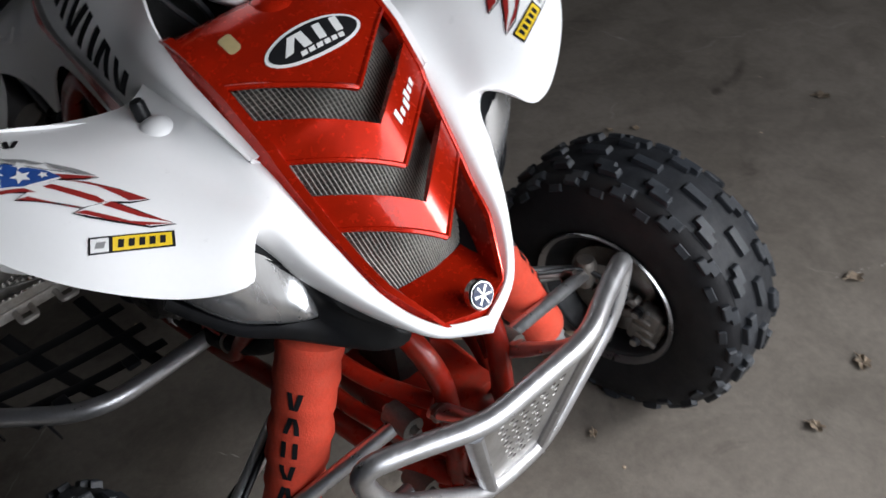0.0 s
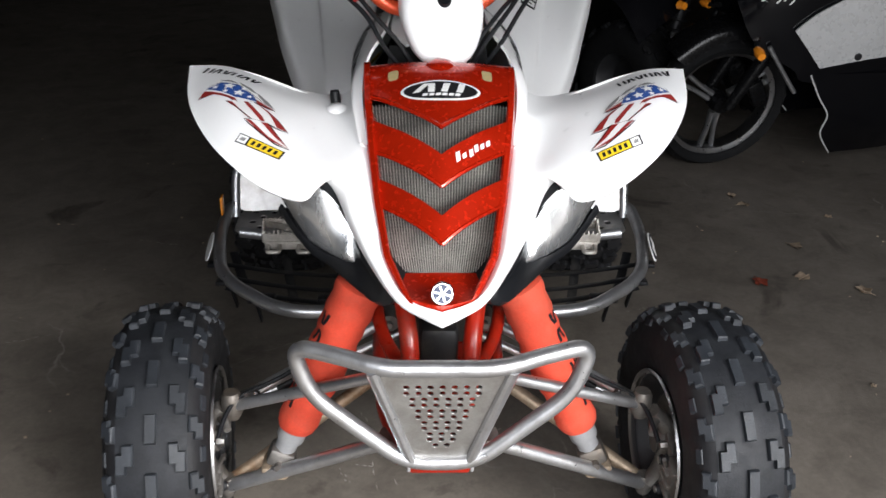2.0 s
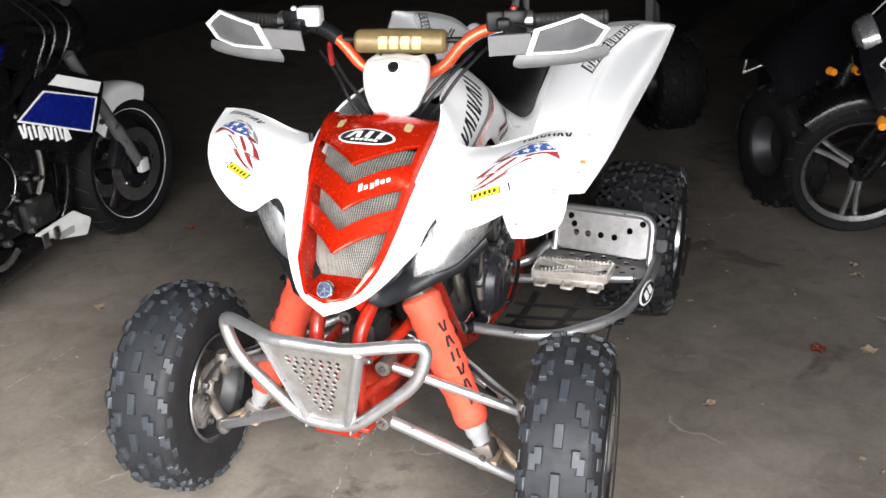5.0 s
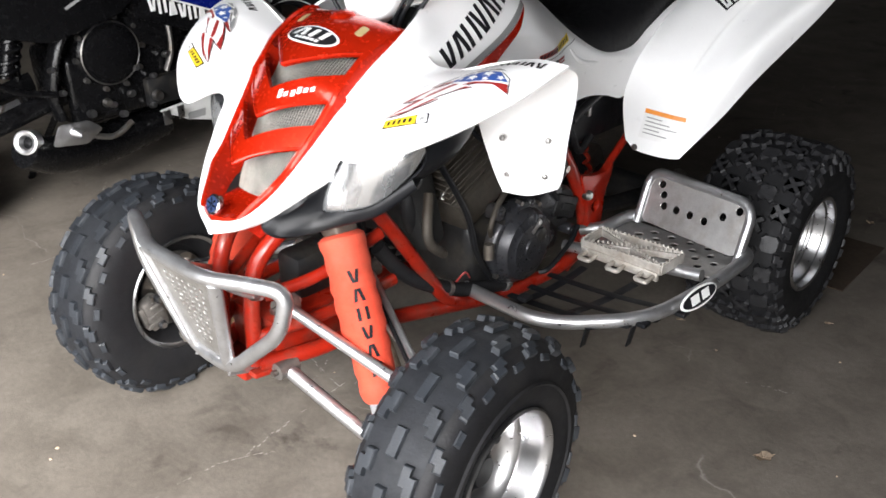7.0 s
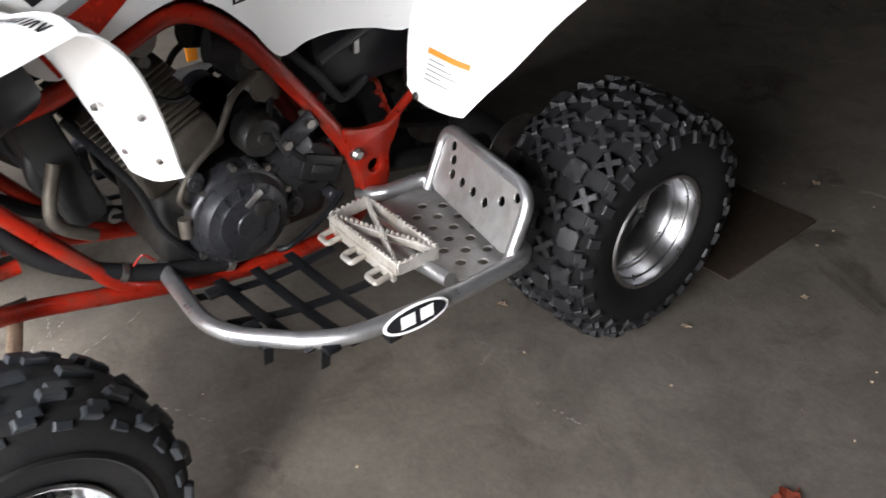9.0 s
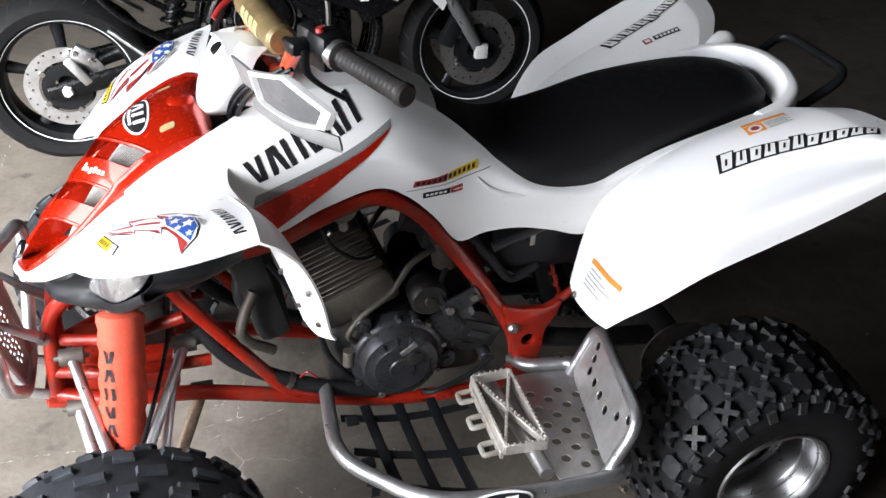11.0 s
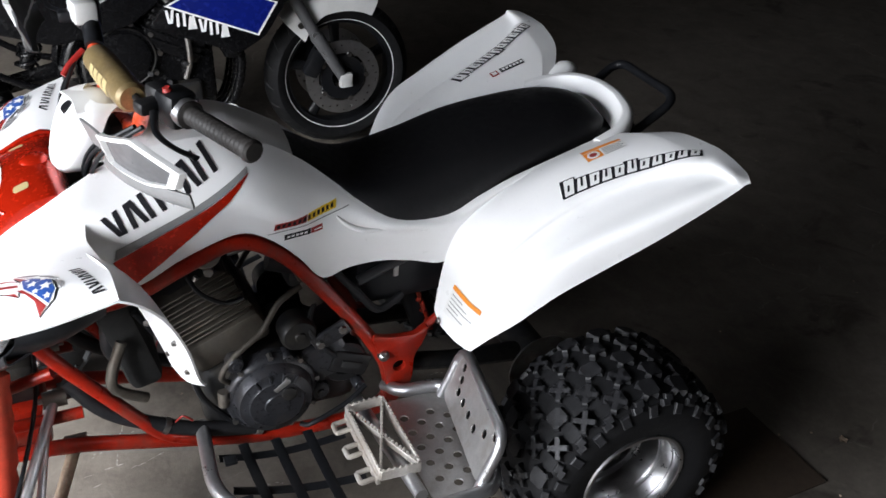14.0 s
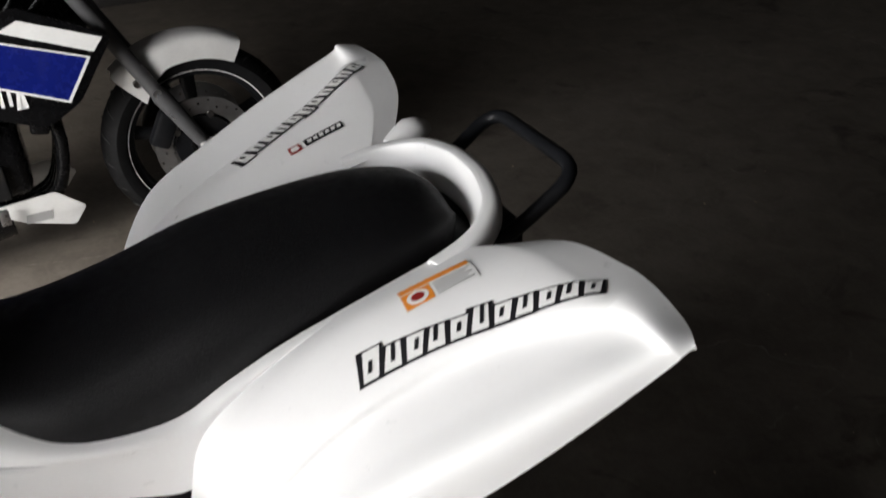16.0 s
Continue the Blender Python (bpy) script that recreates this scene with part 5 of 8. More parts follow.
def rear_wheel(s):
    c = Vector((0.432 * s, 0.6225, 0.247))
    R, w = 0.238, 0.250
    tyre = part("rear_tyre", lathe(bmesh.new(), tyre_profile(R, 0.116, w, 0.80), c, (1, 0, 0), 72), RUBBER_DK, quad, "black wide rear tyre with cross-shaped knobs")
    n = 20
    for k in range(n):
        a = 2 * math.pi * k / n
        d = math.pi / n
        for j, x in enumerate((-0.092, -0.046, 0.0, 0.046, 0.092)):
            knob(K_CROSS, tyre, c, a + (d if j % 2 else 0), R - (0.004 if abs(x) > 0.08 else 0), x, 0.25 * x / 0.092)
        for sd in (1, -1):
            knob(K_SIDE, tyre, c, a + d, R - 0.018, 0.115 * sd, 0.85 * sd)
            knob(K_LUG, tyre, c, a, R - 0.036, 0.121 * sd, 1.20 * sd)
    o = Vector((s, 0, 0))
    prof = [(0.118, 0.100), (0.124, 0.104), (0.126, 0.114), (0.1225, 0.1185), (0.1165, 0.1180), (0.1145, 0.1160), (0.1138, 0.0990), (0.1125, 0.0970), (0.1090, 0.0965), (0.1078, 0.0950), (0.1068, 0.0600), (0.1058, 0.0585), (0.1030, 0.0580), (0.1020, 0.0565),
            (0.1000, 0.0060), (0.0985, 0.0045), (0.0860, 0.0030), (0.0845, 0.0015), (0.0830, -0.0120), (0.0815, -0.0135), (0.0600, -0.0160), (0.0585, -0.0175), (0.0570, -0.0400), (0.040, -0.050),
            (0.040, -0.070), (0.096, -0.060), (0.106, -0.080), (0.114, -0.104), (0.124, -0.112)]
    rim = part("rear_rim", lathe(bmesh.new(), prof, c, o, 56), RIM, quad, "polished deep-dish rear rim")
    part("rim_ridge", lathe(bmesh.new(), [(0.1085, 0.070), (0.1055, 0.067), (0.1080, 0.064)], c, o, 56), RIM, rim)
    part("hub", lathe(bmesh.new(), [(0, -0.006), (0.020, -0.006), (0.030, -0.014), (0.034, -0.040), (0.056, -0.042), (0.056, -0.070), (0, -0.070)], c, o, 28), ENGINE_DK, rim, "dark wheel hub")
    for k in range(4):
        a = math.pi / 4 + k * math.pi / 2
        p = c + Vector((0, math.cos(a) * 0.058, math.sin(a) * 0.070)) + o * -0.010
        part("lug_nut", lathe(bmesh.new(), [(0, 0.012), (0.009, 0.012), (0.011, -0.010)], p, o, 6), STEEL, rim)
    a = radians(20)
    part("valve", lathe(bmesh.new(), [(0, 0.012), (0.006, 0.012), (0.008, -0.010)], c + Vector((0, math.cos(a) * 0.100, math.sin(a) * 0.100)) + o * 0.030, (o * 0.6 - Vector((0, math.cos(a), math.sin(a))) * 0.8), 10), RUBBER, rim)


for s in (1, -1):
    front_wheel(s)
    rear_wheel(s)


# ---------------------------------------------------------------- frame, suspension, bumper, nerf bars
def frame_tube(points, r=0.0145, bend=0.05, material=FRAME_RED, name="frame_tube", label=""):
    return part(name, tube(bent(points, bend), r, 12), material, quad, label)


for s in (1, -1):
    frame_tube([(0.110 * s, -0.420, 0.640), (0.140 * s, -0.300, 0.668), (0.138 * s, -0.200, 0.716), (0.128 * s, -0.092, 0.752), (0.122 * s, -0.002, 0.690), (0.120 * s, 0.113, 0.534), (0.120 * s, 0.175, 0.442), (0.120 * s, 0.222, 0.345), (0.120 * s, 0.232, 0.255), (0.122 * s, 0.150, 0.212)], 0.0165, 0.06, label="red painted main frame tube")
    frame_tube([(0.095 * s, -0.520, 0.640), (0.125 * s, -0.450, 0.540), (0.120 * s, -0.280, 0.300), (0.115 * s, -0.215, 0.262)], 0.0145)
    frame_tube([(0.055 * s, -0.715, 0.318), (0.095 * s, -0.620, 0.318), (0.108 * s, -0.450, 0.318), (0.112 * s, -0.215, 0.258), (0.114 * s, -0.075, 0.222), (0.120 * s, 0.110, 0.214), (0.128 * s, 0.200, 0.235)], 0.0160, 0.06)
    frame_tube([(0.090 * s, -0.520, 0.620), (0.062 * s, -0.640, 0.575), (0.050 * s, -0.705, 0.515), (0.046 * s, -0.715, 0.420), (0.052 * s, -0.720, 0.318)], 0.0155, 0.05)
    frame_tube([(0.055 * s, -0.690, 0.452), (0.100 * s, -0.600, 0.470), (0.122 * s, -0.460, 0.520)], 0.0120)
    frame_tube([(0.052 * s, -0.712, 0.372), (0.105 * s, -0.600, 0.392), (0.112 * s, -0.420, 0.400)], 0.0125)
    frame_tube([(0.122 * s, 0.250, 0.390), (0.126 * s, 0.365, 0.482), (0.130 * s, 0.520, 0.600)], 0.0095)
    frame_tube([(0.118 * s, 0.150, 0.590), (0.112 * s, 0.300, 0.640), (0.110 * s, 0.620, 0.740)], 0.0110, material=BLACK_METAL)
    gus = plate([rounded([(-0.060, 0.085), (-0.015, 0.070), (0.045, 0.065), (0.075, 0.085), (0.062, 0.045), (0.040, 0.010), (0.038, -0.060), (0.000, -0.115), (-0.022, -0.100), (-0.022, -0.030), (-0.035, 0.015)], 0.018), circle(0.006, -0.012, 0.017)], 0.016, frame3((0.134 * s, 0.236, 0.366), (0, 1, 0), (0, 0, 1)), 0.002)
    gp = part("pivot_plate", gus, FRAME_RED, quad, "red swingarm pivot plate")
    part("pivot_bolt", lathe(bmesh.new(), [(0, 0.010), (0.008, 0.010), (0.013, 0.004), (0.013, -0.01)], (0.144 * s, 0.203, 0.394), (s, 0, 0), 12), STEEL, gp)
    # lower and upper arms
    for name, inn, outp, r, m in (("lower_arm_tube", (0.088, -0.680, 0.306), (0.392, -0.604, 0.146), 0.0135, SILVER), ("lower_arm_tube", (0.090, -0.444, 0.306), (0.390, -0.592, 0.148), 0.0125, RUST),
                                  ("upper_arm_tube", (0.096, -0.674, 0.440), (0.366, -0.594, 0.322), 0.0110, SILVER), ("upper_arm_tube", (0.090, -0.467, 0.430), (0.364, -0.582, 0.324), 0.0105, SILVER)):
        a, b = Vector((inn[0] * s, *inn[1:])), Vector((outp[0] * s, *outp[1:]))
        arm = part(name, rod(a, b, r, 14), m, quad, "silver suspension arm")
        part("arm_bush", lathe(bmesh.new(), [(0.007, -0.022), (0.017, -0.022), (0.017, 0.022), (0.007, 0.022)], a, (0, 1, 0), 16), CAST, arm)
        part("pivot_bolt", rod(a - Vector((0, 0.032, 0)), a + Vector((0, 0.032, 0)), 0.006), STEEL, arm)
    part("ball_joint", lathe(bmesh.new(), [(0, 0.030), (0.014, 0.030), (0.019, 0.020), (0.019, -0.012), (0.012, -0.026), (0, -0.026)], (0.374 * s, -0.590, 0.318), (0, 0, 1), 16), CAST, quad)
    part("ball_joint", lathe(bmesh.new(), [(0, 0.022), (0.014, 0.022), (0.020, 0.0), (0.012, -0.02), (0, -0.02)], (0.396 * s, -0.600, 0.142), (0, 0, 1), 16), CAST, quad)
    part("adjuster", lathe(bmesh.new(), [(0.012, -0.02), (0.0145, -0.02), (0.0145, 0.02), (0.012, 0.02)], (0.344 * s, -0.5875, 0.3316), (0.27 * s, 0.08, -0.118), 6), STEEL, quad)
    tie = part("tie_rod", rod((0.06 * s, -0.480, 0.410), (0.385 * s, -0.545, 0.282), 0.0085), ALU, quad, "tie rod with black boot")
    part("boot", rod((0.27 * s, -0.522, 0.3273), (0.30 * s, -0.528, 0.3155), 0.012), BLACK, tie)
    # shock absorber in its cloth sleeve
    a, b = Vector((0.134 * s, -0.570, 0.562)), Vector((0.264 * s, -0.598, 0.272))
    ax = (b - a).normalized()
    L = (b - a).length
    prof = [(0.020, 0.0), (0.034, 0.002)]
    for k in range(24):
        t = k / 23
        prof.append((0.0425 - 0.006 * t + 0.0016 * math.sin(k * 2.1) + (0.002 if 0.35 < t < 0.6 else 0), 0.008 + (L - 0.02) * t))
    prof += [(0.030, L - 0.004), (0.018, L)]
    sh = bmesh.new()
    lathe(sh, prof, a, ax, 36)
    for v in sh.verts:
        d = v.co - a
        v.co += 0.0022 * noise.noise_vector(d * 22 + Vector((s * 3, 0, 0)))
    shock = part("shock_cover", sh, ORANGE, quad, "orange cloth shock cover with dark letter blocks")
    part("shock_body", lathe(bmesh.new(), [(0, -0.02), (0.026, -0.02), (0.026, 0.018), (0.020, 0.03), (0.020, 0.05), (0, 0.05)], b, ax, 20), GREY, shock)
    part("shock_clevis", block((0.036, 0.046, 0.05), frame3(b + ax * 0.060, ax, (0, 1, 0)), 0.008), CAST, shock)
    part("clevis_bolt", rod(b + ax * 0.066 - Vector((0, 0.036, 0)), b + ax * 0.066 + Vector((0, 0.036, 0)), 0.0075), STEEL, shock)
    part("shock_mount", block((0.036, 0.05, 0.05), frame3(a - ax * 0.014, ax, (0, 1, 0)), 0.008), CAST, shock)
    arm = part("shock_bracket", block((0.05, 0.055, 0.03), Matrix.Translation((0.300 * s, -0.604, 0.192)), 0.008), RUST, quad)
    # letter blocks down the sleeve
    fw = Vector((0.85, -0.50, 0.1)) if s > 0 else Vector((-0.80, -0.55, 0.1))
    side = ax.cross(fw).normalized()
    fw = side.cross(ax).normalized()
    if ax.cross(side).dot(fw) < 0:
        side = -side
    blocks("letter_block", shock, [[[(y, x) for x, y in q] for q in barred(-0.0105, -0.100 + 0.0345 * k, 0.021, 0.024, 0.0, (2, 0, 1)[k % 3])] for k in range(6)], a + ax * (L * 0.52) + fw * 0.05, ax, side, INK, shock, 0.0014)

part("skid_plate", block((0.150, 0.10, 0.012), Matrix.Translation((0, -0.690, 0.300)) @ Matrix.Rotation(-0.15, 4, "X"), 0.004), FRAME_RED, quad)
part("front_bulkhead", block((0.14, 0.20, 0.10), Matrix.Translation((0, -0.585, 0.345)), 0.012), FRAME_RED, quad)
part("steering_box", block((0.07, 0.10, 0.10), Matrix.Translation((0, -0.545, 0.430)), 0.015), ENGINE_DK, quad)
part("radiator_shroud", block((0.19, 0.10, 0.24), Matrix.Translation((0, -0.470, 0.680)) @ Matrix.Rotation(-0.7, 4, "X"), 0.01), DARK, quad)

part("fan_housing", block((0.22, 0.07, 0.30), Matrix.Translation((0, -0.325, 0.565)) @ Matrix.Rotation(0.25, 4, "X"), 0.02), DARK, quad, "black radiator fan housing")

# front bumper: a bar bowed forwards, its ends looping back down to the foot of a sloping plate
line = bent([(0.0, -0.826, 0.552), (0.088, -0.826, 0.552), (0.158, -0.796, 0.556), (0.234, -0.768, 0.558), (0.208, -0.772, 0.470), (0.058, -0.774, 0.336),
             (-0.058, -0.774, 0.336), (-0.208, -0.772, 0.470), (-0.234, -0.768, 0.558), (-0.158, -0.796, 0.556), (-0.088, -0.826, 0.552)], 0.042, 8, closed=True)
bumper = part("front_bumper", tube(line, 0.0135, 14, closed=True), SILVER, quad, "silver tube front bumper with perforated plate")
part("front_crossmember", block((0.104, 0.024, 0.034), Matrix.Translation((0, -0.735, 0.305)), 0.006), FRAME_RED, quad)
holes = []
for j in range(11):
    z = 0.066 - 0.0138 * j
    half = 0.066 - 0.0046 * j
    n = max(1, int(half * 2 / 0.0185))
    for i in range(n + (j % 2)):
        x = (i - (n + (j % 2) - 1) / 2) * 0.0185
        if abs(x) < half:
            holes.append(circle(x, z, 0.0058, 10))
m = frame3((0, -0.799, 0.448), (1, 0, 0), (0, -0.052, 0.212))
part("bumper_plate", plate([rounded([(-0.098, 0.100), (0.098, 0.100), (0.044, -0.106), (-0.044, -0.106)], 0.022)] + holes, 0.004, m, 0.0008), PLATE_ALU, bumper, "perforated aluminium plate", smooth=False)
for s in (1, -1):
    part("plate_edge", sweep(bmesh.new(), [(0.108 * s, -0.822, 0.546), (0.050 * s, -0.776, 0.344)], 0.0125, 10, flat=0.7), SILVER, bumper)
    part("bumper_bracket", block((0.006, 0.07, 0.024), Matrix.Translation((0.052 * s, -0.745, 0.322)) @ Matrix.Rotation(-0.30, 4, "X"), 0.002), SILVER, bumper)
    stay = part("bumper_stay", sweep(bmesh.new(), spline([(0.078 * s, -0.816, 0.548), (0.076 * s, -0.790, 0.522), (0.071 * s, -0.750, 0.490), (0.068 * s, -0.712, 0.466)], 5), [0.010, 0.010, 0.014, 0.016], 12, flat=0.55), SILVER, bumper)
    part("stay_bolt", lathe(bmesh.new(), [(0, 0.010), (0.007, 0.010), (0.010, 0.004), (0.011, -0.010)], (0.074 * s, -0.724, 0.473), (s, 0, 0), 8), STEEL, stay)

# nerf bar with heel guard, peg and net, each side
for s in (1, -1):
    X = lambda *p: (p[0] * s, p[1], p[2])
    line = bent([X(0.105, -0.196, 0.288), X(0.335, -0.214, 0.296), X(0.492, -0.075, 0.310), X(0.530, 0.120, 0.327), X(0.532, 0.290, 0.334), X(0.455, 0.322, 0.330), X(0.270, 0.340, 0.325), X(0.195, 0.332, 0.320), X(0.172, 0.235, 0.305), X(0.122, 0.215, 0.292)], 0.075, 8)
    nerf = part("nerf_bar", tube(line, 0.0150, 14), SILVER, quad, "silver side nerf bar with net and heel guard")
    # heel guard: plate with eight holes in a bent tube
    base, ux = Vector(X(0.221, 0.316, 0.320)), Vector((0.292 * s, -0.050, 0.012))
    up = Vector((0, 0.40, 1)).normalized()
    hx = ux.normalized()
    L = ux.length
    hoop = bent([base - up * 0.01, base + up * 0.125 + hx * 0.0, base + up * 0.120 + hx * L, base - up * 0.02 + hx * L], 0.045, 8)
    part("heel_guard_tube", tube(hoop, 0.0115, 12), SILVER, nerf)
    m = frame3(base, hx, up)
    hp = [(0.040, 0.098), (0.053, 0.075), (0.063, 0.050), (0.100, 0.050), (0.140, 0.050), (0.182, 0.048), (0.226, 0.072), (0.263, 0.096)]
    part("heel_guard", plate([rounded([(0.004, 0.0), (L - 0.004, -0.006), (L - 0.004, 0.118), (0.004, 0.122)], 0.030)] + [circle(x, y, 0.0102, 14) for x, y in hp], 0.004, m, 0.0008), SHEET_ALU, nerf, "perforated aluminium heel guard", smooth=False)
    # perforated foot plate
    o = Vector(X(0.222, 0.188, 0.297))
    m = frame3(o, (s, 0, 0.03), (0, 1, 0.02))
    fl = [circle(0.030 + 0.048 * i + 0.024 * (j % 2), 0.024 + 0.031 * j, 0.0105, 12) for j in range(4) for i in range(5)]
    part("foot_plate", plate([rounded([(-0.035, -0.005), (0.285, -0.01), (0.285, 0.125), (-0.030, 0.145)], 0.03)] + fl, 0.004, m, 0.0008), SHEET_ALU, nerf, "worn perforated aluminium foot plate", smooth=False)
    # toothed peg
    peg = part("foot_peg", rod(X(0.125, 0.145, 0.275), X(0.485, 0.155, 0.318), 0.014, 14), SILVER, nerf, "toothed aluminium foot peg")
    corners = [Vector(X(0.208, 0.094, 0.324)), Vector(X(0.418, 0.094, 0.330)), Vector(X(0.426, 0.176, 0.334)), Vector(X(0.208, 0.176, 0.328))]
    for a, b in ((0, 1), (1, 2), (2, 3), (3, 0), (0, 2), (1, 3)):
        p, q = corners[a], corners[b]
        d = (q - p)
        part("peg_rail", block((d.length, 0.006, 0.026 if (a, b) != (0, 2) and (a, b) != (1, 3) else 0.016), frame3((p + q) / 2, d, Vector((0, 0, 1)).cross(d)), 0.0015, 1), PEG, peg)
        bm = bmesh.new()
        n = int(d.length / 0.011)
        for k in range(n):
            c = p + d * (k + 0.5) / n + Vector((0, 0, 0.014))
            lathe(bm, [(0.0036, -0.004), (0.0030, 0.000), (0, 0.0035)], c, (0, 0, 1), 4)
        tagged(part("peg_teeth", bm, PEG, peg), kind="stuff")
    for k in range(3):
        c = Vector(X(0.240 + 0.075 * k, 0.072, 0.309))
        part("peg_loop", tube(bent([c + Vector((-0.014, 0.02, 0.004)), c + Vector((-0.014, -0.014, 0.0)), c + Vector((0.014, -0.014, 0.0)), c + Vector((0.014, 0.02, 0.004))], 0.006), 0.0055, 8), PEG, peg)
    part("peg_face", block((0.200, 0.010, 0.022), Matrix.Translation(X(0.314, 0.092, 0.312)), 0.003), PEG, peg)
    # strap net
    def net_at(p, q):
        """p along the bike, q outwards."""
        x = 0.135 + (0.345 + 0.11 * p) * q
        y = -0.185 + 0.02 * q + p * (0.27 - 0.02 * q)
        z = 0.272 + 0.040 * q - 0.016 * math.sin(math.pi * p) * (1 - 0.35 * q) - 0.012 * math.sin(math.pi * q)
        return Vector(X(x, y, z))
    def strap(f, name="net_strap", width=0.011):
        pts = [f(t) for t in np.linspace(0, 1, 15)]
        return part(name, sweep(bmesh.new(), pts, width, 8, flat=0.14), BLACK, nerf)
    for q in (0.20, 0.50, 0.78):
        strap(lambda t: net_at(t, q))
    for p in (0.22, 0.48, 0.74):
        strap(lambda t: net_at(p, 0.10 + 0.82 * t) + Vector((0, 0, 0.003)))
    for q in ((0.05, 0.32), (0.05, 0.66), (0.32, 0.93), (0.68, 0.93)):
        c = net_at(*q)
        c.z = 0.304
        part("strap_loop", block((0.024, 0.026, 0.010), Matrix.Translation(c), 0.003), BLACK, nerf)
    for x, y in ((0.395, -0.150), (0.462, -0.083)):
        part("strap_end", block((0.004, 0.018, 0.050), Matrix.Translation(X(x, y, 0.262)) @ Matrix.Rotation(0.2 * s, 4, "Y"), 0.001, 1), BLACK, nerf)
    # oval badge on the bar
    c, nrm = Vector(X(0.530, 0.045, 0.326)), Vector((0.80 * s, -0.15, 0.55)).normalized()
    m = frame3(c + nrm * 0.010, (0.10 * s, 1, 0.10), Vector((-0.5 * s, 0, 0.85)))
    bad = part("oval_badge", plate([ellipse(0, 0, 0.060, 0.0195)], 0.003, m, 0.0005), PALE, nerf, "oval black and white badge")
    part("badge_field", plate([ellipse(0, 0, 0.055, 0.0155)], 0.002, m @ Matrix.Translation((0, 0, 0.0022)), 0.0), INK, bad)
    part("badge_mark", plate([slanted(-0.032, -0.009, 0.026, 0.018, 0.3)], 0.001, m @ Matrix.Translation((0, 0, 0.0040)), 0.0), PALE, bad)
    part("badge_mark", plate([slanted(0.004, -0.009, 0.024, 0.018, 0.3)], 0.001, m @ Matrix.Translation((0, 0, 0.0040)), 0.0), PALE, bad)

# ---------------------------------------------------------------- engine
eng = part("engine", block((0.22, 0.34, 0.17), Matrix.Translation((0, -0.015, 0.345)), 0.03, 3), ENGINE_DK, quad, "dark grey single-cylinder engine with dusty fins")
for s in (1, -1):
    c = Vector((0.112 * s, -0.045, 0.352))
    part("clutch_cover", lathe(bmesh.new(), [(0.100, -0.01), (0.100, 0.018), (0.094, 0.026), (0.088, 0.028), (0.084, 0.040), (0.078, 0.050), (0.062, 0.054), (0.058, 0.058), (0.028, 0.060), (0.026, 0.063), (0, 0.063)], c, (s, 0, -0.02), 44), ENGINE, eng, "dark grey round engine side cover")
    part("cover_spoke", block((0.010, 0.040, 0.014), Matrix.Translation(c + Vector((0.056 * s, 0.012, 0.048))) @ Matrix.Rotation(0.6, 4, "X"), 0.003), ALU, eng)
    for k in range(9):
        a = k * 2 * math.pi / 9 + 0.2
        part("cover_bolt", lathe(bmesh.new(), [(0, 0.010), (0.006, 0.010), (0.007, -0.006)], c + Vector((0.018 * s, math.cos(a) * 0.099, math.sin(a) * 0.099)), (s, 0, 0), 6), STEEL, eng)
    part("starter_cover", lathe(bmesh.new(), [(0.040, -0.02), (0.040, 0.022), (0.034, 0.030), (0.012, 0.032), (0.010, 0.036), (0, 0.036)], (0.100 * s, 0.020, 0.485), (s, 0, 0), 28), ENGINE_DK, eng)
    part("sprocket_cover", lathe(bmesh.new(), [(0.052, -0.02), (0.052, 0.016), (0.046, 0.022), (0.030, 0.020), (0.026, 0.010), (0.022, 0.020), (0, 0.020)], (0.108 * s, 0.118, 0.385), (s, 0, 0), 24), ENGINE_DK, eng)
    part("side_case", block((0.05, 0.12, 0.10), Matrix.Translation((0.105 * s, 0.075, 0.40)) @ Matrix.Rotation(0.4, 4, "X"), 0.015), ENGINE, eng)
    part("oil_line", tube(spline([(0.120 * s, -0.130, 0.395), (0.135 * s, -0.150, 0.430), (0.130 * s, -0.120, 0.470), (0.120 * s, -0.060, 0.510), (0.115 * s, -0.020, 0.570), (0.110 * s, 0.030, 0.600)], 7), 0.0065, 10), FIN, eng)
    part("oil_fitting", rod((0.132 * s, -0.150, 0.350), (0.130 * s, -0.148, 0.385), 0.012), CAST, eng)
    part("coolant_hose", tube(spline([(0.090 * s, -0.440, 0.470), (0.112 * s, -0.380, 0.390), (0.118 * s, -0.270, 0.320), (0.120 * s, -0.170, 0.280), (0.118 * s, -0.070, 0.252)], 8), 0.016, 12), RUBBER, eng, "black rubber coolant hose")
    part("hose_band", rod((0.1185 * s, -0.085, 0.257), (0.118 * s, -0.072, 0.2525), 0.018), ALU, eng)
    part("gear_lever", tube(spline([(0.150 * s, 0.010, 0.262), (0.165 * s, 0.030, 0.270), (0.160 * s, 0.110, 0.300), (0.150 * s, 0.160, 0.330)], 6), 0.006, 8), BLACK, eng)
tilt = Matrix.Translation((0, -0.150, 0.545)) @ Matrix.Rotation(radians(24), 4, "X")
part("cylinder", block((0.160, 0.140, 0.20), tilt, 0.03), ENGINE_DK, eng)
for k in range(10):
    part("cylinder_fin", block((0.188 + 0.006 * (k % 2), 0.165 + 0.008 * ((k * 5) % 3), 0.0045), tilt @ Matrix.Translation((0, -0.008, -0.024 + 0.0125 * k)), 0.0015, 1), FIN, eng)
part("cylinder_base", block((0.20, 0.17, 0.075), tilt @ Matrix.Translation((0, 0, -0.070)), 0.014), FIN, eng)
